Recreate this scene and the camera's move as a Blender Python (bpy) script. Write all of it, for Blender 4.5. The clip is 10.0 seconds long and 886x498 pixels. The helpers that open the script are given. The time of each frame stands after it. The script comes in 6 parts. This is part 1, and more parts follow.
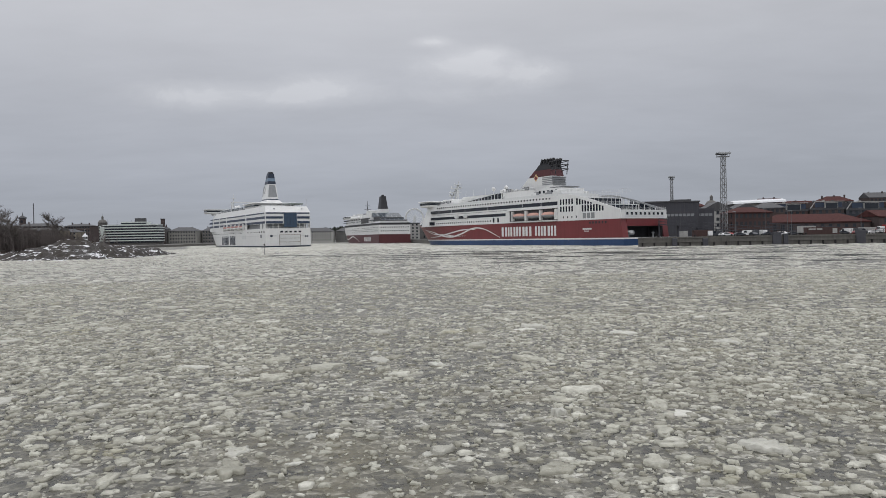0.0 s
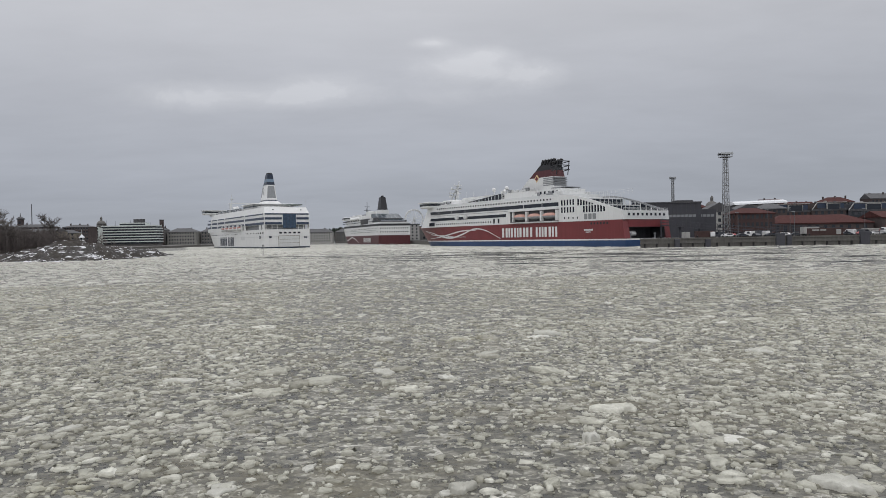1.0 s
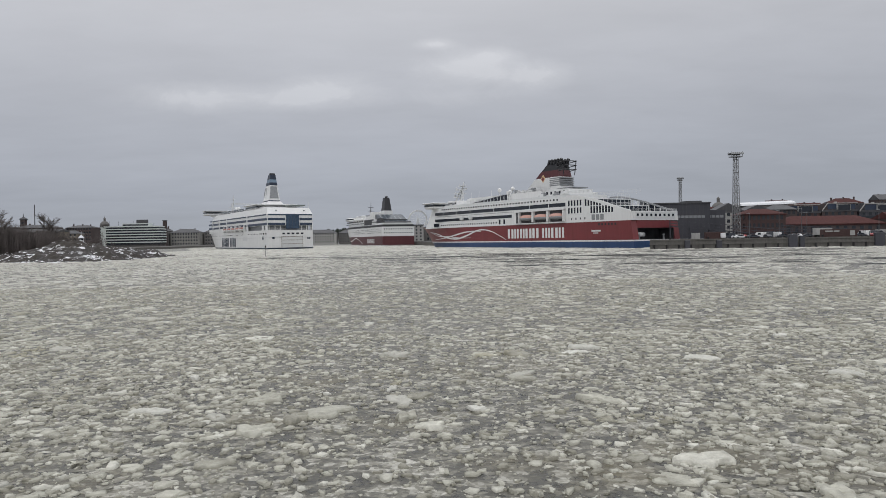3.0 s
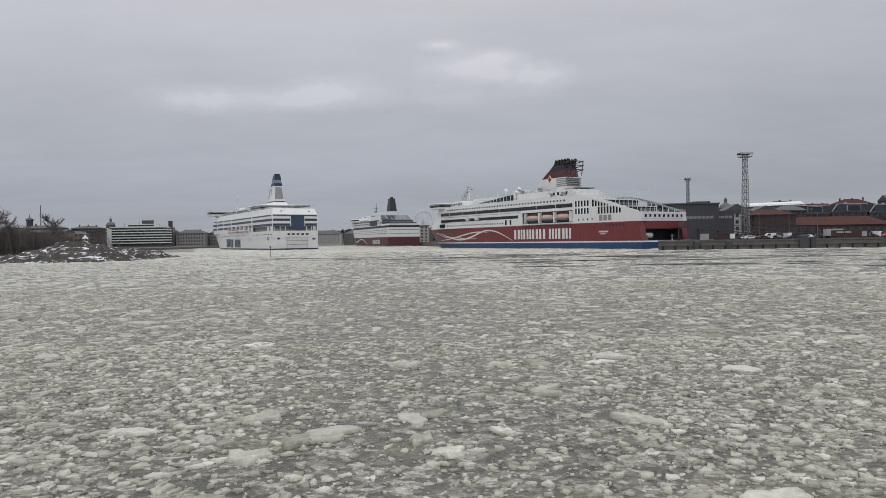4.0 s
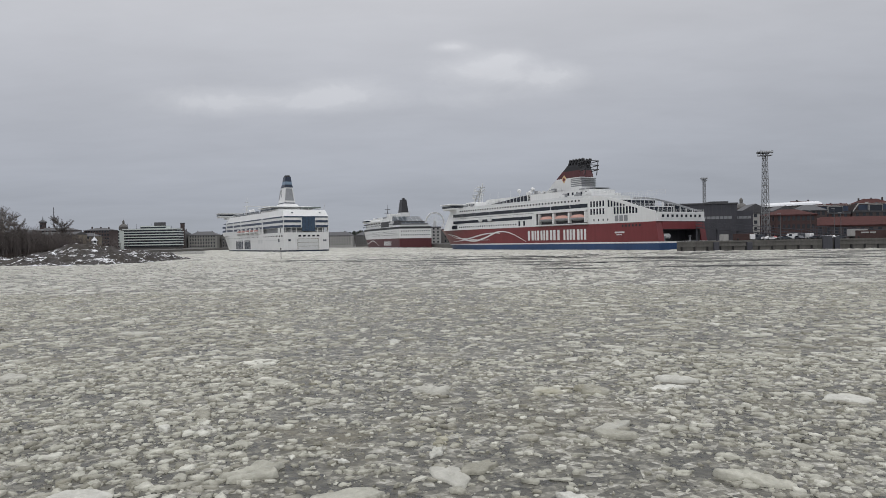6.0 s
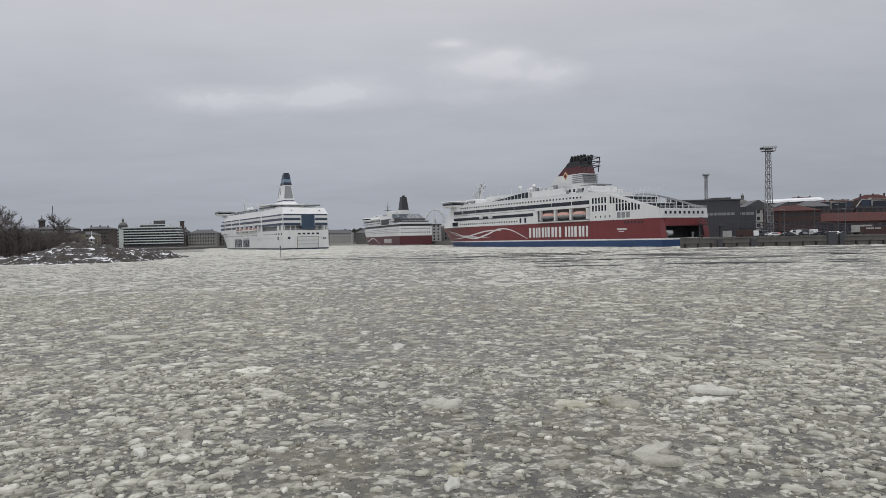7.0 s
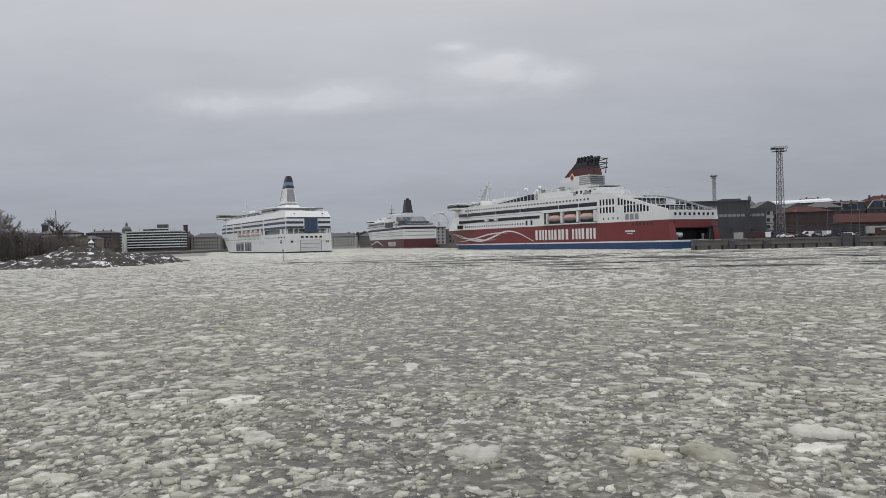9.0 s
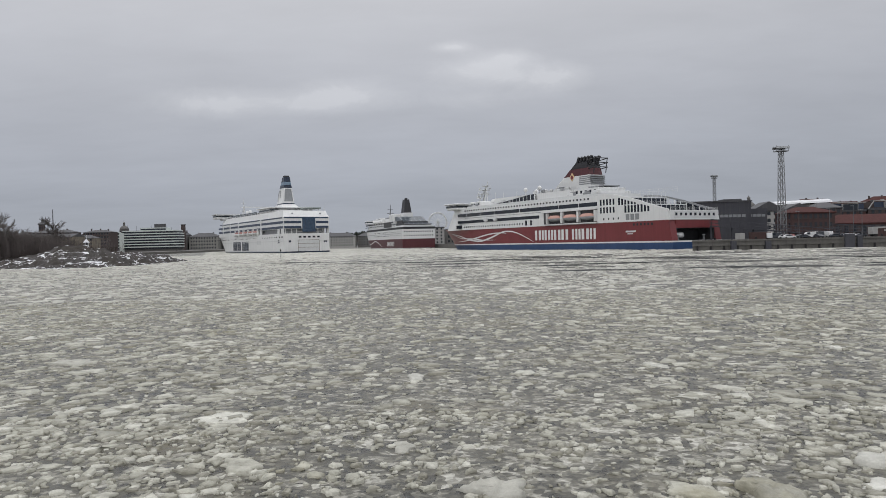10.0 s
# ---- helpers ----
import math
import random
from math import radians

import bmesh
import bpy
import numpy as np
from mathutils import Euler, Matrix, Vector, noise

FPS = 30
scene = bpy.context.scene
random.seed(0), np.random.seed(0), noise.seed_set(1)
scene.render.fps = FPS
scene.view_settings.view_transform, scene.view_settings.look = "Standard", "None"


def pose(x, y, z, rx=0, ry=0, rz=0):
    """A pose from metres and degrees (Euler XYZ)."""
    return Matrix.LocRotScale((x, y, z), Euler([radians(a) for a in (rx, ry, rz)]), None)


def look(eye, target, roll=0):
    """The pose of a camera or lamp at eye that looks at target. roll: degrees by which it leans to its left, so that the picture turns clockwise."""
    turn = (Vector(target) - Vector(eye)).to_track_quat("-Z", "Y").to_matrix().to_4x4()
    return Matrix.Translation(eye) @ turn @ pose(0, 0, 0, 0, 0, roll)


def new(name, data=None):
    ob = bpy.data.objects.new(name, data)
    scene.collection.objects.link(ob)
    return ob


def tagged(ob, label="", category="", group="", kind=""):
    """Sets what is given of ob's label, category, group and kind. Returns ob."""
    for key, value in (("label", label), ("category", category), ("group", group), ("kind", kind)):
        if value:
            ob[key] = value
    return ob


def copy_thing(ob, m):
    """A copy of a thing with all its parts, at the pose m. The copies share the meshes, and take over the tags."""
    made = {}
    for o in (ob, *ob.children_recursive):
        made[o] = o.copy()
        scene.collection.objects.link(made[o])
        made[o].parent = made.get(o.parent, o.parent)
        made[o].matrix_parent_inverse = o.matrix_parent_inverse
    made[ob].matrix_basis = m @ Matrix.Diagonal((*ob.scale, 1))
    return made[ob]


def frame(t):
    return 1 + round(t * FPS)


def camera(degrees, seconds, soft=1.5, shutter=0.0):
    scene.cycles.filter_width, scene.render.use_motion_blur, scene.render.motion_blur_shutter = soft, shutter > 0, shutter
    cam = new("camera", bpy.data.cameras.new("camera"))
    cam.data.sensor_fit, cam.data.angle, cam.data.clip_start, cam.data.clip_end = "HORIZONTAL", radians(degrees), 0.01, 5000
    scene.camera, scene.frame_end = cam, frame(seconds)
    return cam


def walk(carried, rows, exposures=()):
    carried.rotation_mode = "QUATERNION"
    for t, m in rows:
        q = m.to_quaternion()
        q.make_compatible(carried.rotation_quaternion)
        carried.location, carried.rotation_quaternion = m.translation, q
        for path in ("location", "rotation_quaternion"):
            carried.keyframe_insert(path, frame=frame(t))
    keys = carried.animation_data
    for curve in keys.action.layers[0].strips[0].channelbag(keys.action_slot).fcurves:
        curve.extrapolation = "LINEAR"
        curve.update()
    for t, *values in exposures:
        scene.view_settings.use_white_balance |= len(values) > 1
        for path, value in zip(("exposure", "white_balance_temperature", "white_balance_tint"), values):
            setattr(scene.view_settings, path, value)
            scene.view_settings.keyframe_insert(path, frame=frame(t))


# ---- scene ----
cam = camera(66.0, 10.0, 0.85)
PATH = [
    (0, (0.269, 0.775, 4.878), (0.2940, 2.7751, 4.8430), -1),
    (0.5, (0.074, 1.97, 4.864), (0.0960, 3.9701, 4.8270), -1),
    (1, (-0.103, 3.078, 4.874), (-0.0760, 5.0771, 4.8420), -1),
    (1.5, (-0.276, 4.18, 4.859), (-0.2510, 6.1791, 4.8260), -1.1),
    (2, (-0.451, 5.322, 4.854), (-0.4250, 7.3221, 4.8190), -1.1),
    (2.5, (-0.63, 6.432, 4.849), (-0.6060, 8.4311, 4.8180), -1),
    (4, (-1.137, 9.766, 4.793), (-1.1350, 11.7650, 4.7670), -0.9),
    (4.5, (-1.319, 10.861, 4.8), (-1.3190, 12.8610, 4.7870), -0.8),
    (5, (-1.494, 11.964, 4.798), (-1.5050, 13.9640, 4.7810), -0.8),
    (5.5, (-1.678, 13.09, 4.788), (-1.7050, 15.0899, 4.7700), -0.9),
    (7, (-2.216, 16.389, 4.774), (-2.2470, 18.3879, 4.7450), -1.2),
    (7.5, (-2.384, 17.527, 4.753), (-2.4180, 19.5259, 4.7260), -1.4),
    (8, (-2.575, 18.586, 4.752), (-2.6100, 20.5859, 4.7270), -1.4),
    (8.5, (-2.747, 19.679, 4.752), (-2.7820, 21.6789, 4.7340), -1.4),
    (9, (-2.926, 20.838, 4.74), (-2.9680, 22.8379, 4.7200), -1.4),
    (9.5, (-3.113, 21.935, 4.74), (-3.1520, 23.9349, 4.7190), -1.4),
    (10, (-3.293, 23.018, 4.749), (-3.3300, 25.0179, 4.7290), -1.3),
]
walk(cam, [(t, look(eye, target, roll)) for t, eye, target, roll in PATH])

# ---------------------------------------------------------------- world and light
SUN_EL, SUN_AZ = radians(38), radians(200)
world = bpy.data.worlds.new("overcast_sky")
scene.world = world
world.use_nodes = True


class Tree:
    """Short notation for node trees."""

    def __init__(self, tree):
        self.t = tree

    def n(self, kind, ins=(), **props):
        node = self.t.nodes.new(kind)
        for k, v in props.items():
            setattr_safe(node, k, v)
        for k, v in dict(ins).items():
            self.put(node.inputs[k], v)
        return node

    def put(self, sock, v):
        if isinstance(v, bpy.types.NodeSocket):
            self.t.links.new(v, sock)
        else:
            sock.default_value = v

    def math(self, op, a, b=0.0, clamp=False):
        m = self.n("ShaderNodeMath", {0: a, 1: b})
        m.operation, m.use_clamp = op, clamp
        return m.outputs[0]

    def mix(self, f, a, b, blend="MIX"):
        m = self.t.nodes.new("ShaderNodeMix")
        m.data_type, m.blend_type = "RGBA", blend
        self.put(m.inputs[0], f), self.put(m.inputs[6], a), self.put(m.inputs[7], b)
        return m.outputs[2]

    def ramp(self, f, stops):
        r = self.t.nodes.new("ShaderNodeValToRGB")
        e = r.color_ramp.elements
        while len(e) < len(stops):
            e.new(0.5)
        for el, (p, c) in zip(e, stops):
            el.position = p
            el.color = c if len(c) == 4 else (*c, 1)
        self.put(r.inputs[0], f)
        return r.outputs[0]

    def noise(self, vec, scale, detail=4.0, rough=0.55, dist=0.0):
        return self.n("ShaderNodeTexNoise", {"Vector": vec, "Scale": scale, "Detail": detail, "Roughness": rough, "Distortion": dist}).outputs[0]

    def stretch(self, vec, s, loc=(0, 0, 0), rot=(0, 0, 0)):
        return self.n("ShaderNodeMapping", {"Vector": vec, "Scale": s, "Location": loc, "Rotation": rot}).outputs[0]


def setattr_safe(node, k, v):
    if k == "operation":
        node.operation = v
    elif k == "feature":
        node.feature = v
    elif k == "sky_type":
        node.sky_type = v


def grey(v, a=1.0):
    return (v, v, v, a)


def build_sky():
    T = Tree(world.node_tree)
    world.node_tree.nodes.clear()
    vec = T.n("ShaderNodeTexCoord").outputs["Generated"]
    sep = T.n("ShaderNodeSeparateXYZ", {0: vec})
    X, Y, Z = sep.outputs
    sky = T.n("ShaderNodeTexSky", sky_type="NISHITA")
    sky.sun_disc, sky.sun_elevation, sky.sun_rotation = False, SUN_EL, SUN_AZ
    # overcast: zenith several times brighter than the horizon
    up = T.math("MAXIMUM", Z, 0.0)
    base = T.ramp(up, [(0.0, (0.345, 0.372, 0.425)), (0.06, (0.362, 0.384, 0.44)), (0.16, (0.455, 0.472, 0.522)), (0.33, (0.59, 0.598, 0.634)), (0.55, (0.92, 0.93, 0.965)), (1.0, (1.62, 1.63, 1.67))])
    # cloud sheets, flattened towards the horizon
    flat = T.n("ShaderNodeCombineXYZ", {0: T.math("DIVIDE", X, T.math("ADD", up, 0.12)), 1: T.math("DIVIDE", Y, T.math("ADD", up, 0.12)), 2: 0.0}).outputs[0]
    big = T.noise(T.stretch(flat, (0.55, 0.8, 1), (3.1, 1.2, 0)), 1.0, 5, 0.5, 0.3)
    fine = T.noise(T.stretch(flat, (1.3, 2.2, 1), (0.4, 7.7, 0)), 1.6, 6, 0.6, 0.2)
    var = T.math("ADD", T.math("MULTIPLY", T.math("SUBTRACT", big, 0.5), 0.30), T.math("MULTIPLY", T.math("SUBTRACT", fine, 0.5), 0.14))

    # the thin, brighter break in the cloud
    plane = T.n("ShaderNodeCombineXYZ", {0: T.math("DIVIDE", X, Y), 1: T.math("DIVIDE", Z, Y), 2: 0.0}).outputs[0]
    puff = T.noise(T.stretch(plane, (1.0, 1.7, 1)), 9.0, 8, 0.68, 0.5)

    def lobe(ax, az, wx, wz, amp):
        u = T.math("DIVIDE", T.math("SUBTRACT", T.math("DIVIDE", X, Y), ax), wx)
        v = T.math("DIVIDE", T.math("SUBTRACT", T.math("DIVIDE", Z, Y), az), wz)
        r2 = T.math("ADD", T.math("POWER", u, 2.0), T.math("POWER", v, 2.0))
        return T.math("MULTIPLY", T.math("POWER", 2.718, T.math("MULTIPLY", r2, -1.0)), amp)

    front = T.math("GREATER_THAN", Y, 0.0)
    mass = 0.0
    for l in ((-0.36, 0.214, 0.09, 0.024, 0.95), (-0.25, 0.206, 0.10, 0.018, 0.55), (-0.155, 0.219, 0.085, 0.025, 0.9), (0.045, 0.250, 0.075, 0.028, 1.0),
              (0.085, 0.268, 0.04, 0.012, 0.55), (0.0, 0.285, 0.028, 0.008, 0.9), (0.15, 0.238, 0.07, 0.02, 0.9), (0.04, 0.205, 0.09, 0.015, 0.5)):
        mass = T.math("ADD", mass, lobe(*l))
    ragged = T.math("ADD", mass, T.math("MULTIPLY", T.math("SUBTRACT", puff, 0.5), 1.5))
    crisp = T.math("MULTIPLY", T.ramp(ragged, [(0.25, grey(0)), (0.8, grey(0.5)), (1.35, grey(1))]), T.ramp(mass, [(0.05, grey(0)), (0.4, grey(1))]))
    g = T.math("MULTIPLY", T.math("ADD", T.math("MULTIPLY", crisp, 0.095), T.math("MULTIPLY", mass, 0.035)), front)
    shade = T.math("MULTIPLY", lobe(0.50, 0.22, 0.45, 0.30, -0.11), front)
    fac = T.math("ADD", T.math("ADD", var, 1.0), shade)
    m = T.n("ShaderNodeVectorMath", {0: base, 3: 1.0})
    m.operation = "SCALE"
    T.put(m.inputs[3], fac)
    pale = T.n("ShaderNodeVectorMath", {0: (1.0, 0.985, 0.95), 3: 1.0})
    pale.operation = "SCALE"
    T.put(pale.inputs[3], g)
    lit = T.n("ShaderNodeVectorMath", {0: m.outputs[0], 1: pale.outputs[0]})
    lit.operation = "ADD"
    clouds = lit.outputs[0]
    s = T.n("ShaderNodeVectorMath", {0: sky.outputs[0], 3: 0.1})
    s.operation = "SCALE"
    col = T.mix(0.96, s.outputs[0], clouds)
    bg = T.n("ShaderNodeBackground", {0: col, 1: 1.0})
    out = T.n("ShaderNodeOutputWorld")
    T.t.links.new(bg.outputs[0], out.inputs[0])


build_sky()
sun = new("sun", bpy.data.lights.new("sun", "SUN"))
sun.data.energy, sun.data.angle, sun.data.color = 0.36, radians(40), (1.0, 0.97, 0.93)
# sky azimuth runs clockwise from +Y
sd = Vector((math.sin(SUN_AZ) * math.cos(SUN_EL), math.cos(SUN_AZ) * math.cos(SUN_EL), math.sin(SUN_EL)))
sun.matrix_world = look(sd * 100, (0, 0, 0))


# ---------------------------------------------------------------- materials
def material(name, col, rough=0.6, metal=0.0, var=0.12, scale=1.0, grain=8.0, bump=0.1, streak=0.0, col2=None, island=0.0, spec=0.5):
    """Painted, stone or earthen surface with wear at two scales."""
    m = bpy.data.materials.new(name)
    m.use_nodes = True
    T = Tree(m.node_tree)
    m.node_tree.nodes.clear()
    co = T.n("ShaderNodeTexCoord").outputs["Object"]
    a = T.noise(co, scale, 5, 0.6)
    b = T.noise(co, scale * grain, 4, 0.6)
    f = T.math("ADD", T.math("MULTIPLY", a, 0.65), T.math("MULTIPLY", b, 0.35))
    if streak:
        st = T.noise(T.stretch(co, (1.2, 1.2, 0.07)), 1.0, 4, 0.6)
        f = T.math("ADD", T.math("MULTIPLY", f, 1 - streak), T.math("MULTIPLY", st, streak))
    f = T.ramp(f, [(0.3, grey(0)), (0.7, grey(1))])
    lo = [c * (1 - var) for c in col] if col2 is None else col2
    hi = [min(1, c * (1 + var)) for c in col]
    c = T.mix(f, (*lo, 1), (*hi, 1))
    if island:
        r = T.n("ShaderNodeNewGeometry").outputs["Random Per Island"]
        o = T.n("ShaderNodeObjectInfo").outputs["Random"]
        k = T.math("FRACT", T.math("ADD", r, o))
        c = T.mix(1.0, c, T.ramp(k, [(0, grey(1 - island)), (1, grey(1))]), "MULTIPLY")
    bs = T.n("ShaderNodeBsdfPrincipled", {"Base Color": c, "Metallic": metal, "Specular IOR Level": spec, "Roughness": T.math("ADD", T.math("MULTIPLY", b, 0.25), rough - 0.12, True)})
    if bump:
        bp = T.n("ShaderNodeBump", {"Strength": bump, "Distance": 0.1 / grain, "Height": b})
        T.put(bs.inputs["Normal"], bp.outputs[0])
    out = T.n("ShaderNodeOutputMaterial")
    T.t.links.new(bs.outputs[0], out.inputs[0])
    return m


WHITE = material("ship_white_paint", (0.69, 0.695, 0.69), 0.45, 0, 0.09, 0.25, 6, 0.05, 0.5)
CREAM = material("ship_deck_white", (0.60, 0.61, 0.61), 0.5, 0, 0.1, 0.4, 8, 0.05, 0.3)
RED = material("ship_red_paint", (0.165, 0.028, 0.031), 0.4, 0, 0.16, 0.15, 8, 0.05, 0.6)
RED_OLD = material("ship_dark_red_paint", (0.085, 0.021, 0.025), 0.45, 0, 0.2, 0.2, 8, 0.05, 0.6)
BLUE = material("ship_blue_boot_paint", (0.022, 0.055, 0.14), 0.45, 0, 0.25, 0.3, 8, 0.06, 0.5)
NAVY = material("ship_navy_paint", (0.016, 0.026, 0.05), 0.4, 0, 0.2, 0.3, 8, 0.05, 0.3)
TEAL = material("ship_blue_grey_paint", (0.15, 0.21, 0.28), 0.45, 0, 0.15, 0.3, 8, 0.05, 0.3)
BLACK = material("ship_black_paint", (0.022, 0.022, 0.026), 0.5, 0, 0.25, 0.4, 8, 0.05, 0.3)
BLUEGLASS = material("blue_stairwell_glass", (0.045, 0.075, 0.12), 0.25, 0, 0.25, 0.6, 3, 0.0, 0)
BANDBLUE = material("faded_blue_window_band", (0.035, 0.052, 0.09), 0.35, 0, 0.25, 0.5, 6, 0.0, 0.2)
GLASS = material("tinted_window_glass", (0.018, 0.022, 0.03), 0.15, 0, 0.3, 0.6, 3, 0.0, 0)
DOMEGLASS = material("pale_glazed_dome", (0.06, 0.075, 0.09), 0.2, 0, 0.3, 0.2, 6, 0.0, 0.2)
LOUVRE = material("louvre_grey_and_shadow_line", (0.25, 0.26, 0.27), 0.5, 0.2, 0.2, 1.0, 8, 0.1, 0.2)
ORANGE = material("lifeboat_orange_shell", (0.50, 0.28, 0.23), 0.5, 0, 0.12, 0.8, 8, 0.05, 0.2)
SALMON = material("faded_red_canopy", (0.30, 0.15, 0.13), 0.55, 0, 0.15, 0.8, 8, 0.05, 0.2)
DECK = material("ship_deck_green_grey", (0.16, 0.19, 0.18), 0.7, 0, 0.2, 0.5, 8, 0.1, 0)
# dark steel, also used for flat panels that paint in shade
SHADE = material("dark_deck_steel_and_painted_shade", (0.06, 0.06, 0.065), 0.7, 0, 0.4, 0.4, 8, 0.1, 0.3)
GOLD = material("funnel_emblem_cream", (0.62, 0.45, 0.25), 0.5, 0, 0.1, 1, 8, 0, 0)
MASTSTEEL = material("bright_galvanised_lattice", (0.22, 0.225, 0.23), 0.5, 0.2, 0.2, 1.5, 8, 0.1, 0.2)
STEEL = material("galvanised_steel", (0.13, 0.135, 0.14), 0.5, 0.3, 0.2, 1.5, 8, 0.1, 0.2)
CONCRETE = material("weathered_quay_concrete", (0.115, 0.11, 0.102), 0.85, 0, 0.4, 0.5, 10, 0.4, 0.5)
ASPHALT = material("wet_quay_asphalt", (0.06, 0.06, 0.062), 0.7, 0, 0.3, 0.3, 20, 0.2, 0)
RUBBER = material("black_fender_rubber", (0.02, 0.02, 0.02), 0.8, 0, 0.3, 1, 8, 0.2, 0)
BRICK = material("old_red_brick_wall", (0.064, 0.036, 0.033), 0.85, 0, 0.3, 0.5, 14, 0.3, 0.3)
BRICKDARK = material("dark_brown_brick_wall", (0.066, 0.049, 0.047), 0.85, 0, 0.3, 0.4, 14, 0.3, 0.3)
DARKCLAD = material("dark_cladding_panels", (0.056, 0.057, 0.068), 0.6, 0.1, 0.25, 0.3, 10, 0.1, 0.4)
ROOFRED = material("rusty_red_sheet_roof", (0.070, 0.027, 0.025), 0.85, 0, 0.4, 0.4, 10, 0.2, 0.6, None, 0.0, 0.2)
ROOFDARK = material("dark_sheet_roof", (0.07, 0.07, 0.075), 0.6, 0.1, 0.3, 0.4, 10, 0.2, 0.4)
ROOFSNOW = material("snowy_white_roof", (0.66, 0.67, 0.69), 0.7, 0, 0.06, 0.3, 8, 0.1, 0)
OCHRE = material("ochre_plaster_wall", (0.20, 0.175, 0.135), 0.85, 0, 0.2, 0.4, 10, 0.2, 0.4)
STONE = material("grey_stone_facade", (0.135, 0.13, 0.125), 0.85, 0, 0.2, 0.4, 10, 0.2, 0.4)
PALE = material("pale_plaster_wall", (0.36, 0.355, 0.34), 0.8, 0, 0.15, 0.4, 10, 0.2, 0.4)
FRONT = material("weathered_stone_front", (0.225, 0.22, 0.205), 0.85, 0, 0.25, 0.3, 10, 0.2, 0.5)
HOTELBAND = material("pale_green_facade_band", (0.52, 0.56, 0.54), 0.6, 0, 0.1, 0.3, 8, 0.1, 0.4)
PANE = material("building_window_glass", (0.03, 0.035, 0.042), 0.2, 0, 0.3, 0.8, 3, 0.0, 0)
BARK = material("bare_bark_twigs", (0.125, 0.110, 0.103), 0.9, 0, 0.35, 2.0, 6, 0.2, 0)
THICKET = material("grey_brown_saplings", (0.118, 0.101, 0.095), 0.9, 0, 0.4, 0.35, 6, 0.2, 0)
BIRCH = material("pale_birch_bark", (0.40, 0.37, 0.34), 0.85, 0, 0.3, 2.0, 6, 0.2, 0)
SCRUB = material("brown_winter_scrub", (0.075, 0.055, 0.043), 0.95, 0, 0.4, 0.6, 6, 0.2, 0, None, 0.5)
PINE = material("dark_conifer_needles", (0.028, 0.037, 0.028), 0.9, 0, 0.35, 0.5, 6, 0.2, 0, None, 0.4)
CARWHITE = material("white_car_paint", (0.72, 0.72, 0.72), 0.3, 0, 0.05, 1, 8, 0, 0)
CARDARK = material("dark_car_paint", (0.05, 0.055, 0.065), 0.3, 0, 0.1, 1, 8, 0, 0)
CARRED = material("red_car_paint", (0.3, 0.03, 0.03), 0.35, 0, 0.1, 1, 8, 0, 0)


def rock_material():
    m = bpy.data.materials.new("rock_with_snow_patches")
    m.use_nodes = True
    T = Tree(m.node_tree)
    m.node_tree.nodes.clear()
    co = T.n("ShaderNodeTexCoord").outputs["Object"]
    a = T.noise(co, 0.12, 5, 0.6, 0.4)
    b = T.noise(co, 1.3, 6, 0.65)
    c = T.noise(T.stretch(co, (0.07, 0.30, 1.0), (0, 0, 0), (0, 0, -0.2)), 1.0, 5, 0.6, 1.2)
    d = T.noise(T.stretch(co, (0.42, 0.13, 0.9), (7, 2, 0), (0, 0, 0.5)), 1.0, 5, 0.65, 1.2)
    rock = T.mix(T.ramp(b, [(0.3, grey(0)), (0.7, grey(1))]), (0.024, 0.0225, 0.022, 1), (0.105, 0.097, 0.094, 1))
    grass = T.mix(b, (0.028, 0.025, 0.022, 1), (0.070, 0.060, 0.052, 1))
    ground = T.mix(T.ramp(a, [(0.42, grey(0)), (0.58, grey(1))]), rock, grass)
    nz = T.n("ShaderNodeSeparateXYZ", {0: T.n("ShaderNodeNewGeometry").outputs["Normal"]}).outputs[2]
    snow = T.math("MULTIPLY", T.math("MAXIMUM", T.ramp(c, [(0.575, grey(0)), (0.595, grey(1))]), T.ramp(d, [(0.63, grey(0)), (0.65, grey(1))])), T.ramp(nz, [(0.55, grey(0)), (0.75, grey(1))]))
    col = T.mix(snow, ground, (0.76, 0.77, 0.79, 1))
    bp = T.n("ShaderNodeBump", {"Strength": 0.8, "Distance": 0.3, "Height": b})
    bs = T.n("ShaderNodeBsdfPrincipled", {"Base Color": col, "Roughness": 0.9, "Normal": bp.outputs[0]})
    out = T.n("ShaderNodeOutputMaterial")
    T.t.links.new(bs.outputs[0], out.inputs[0])
    return m


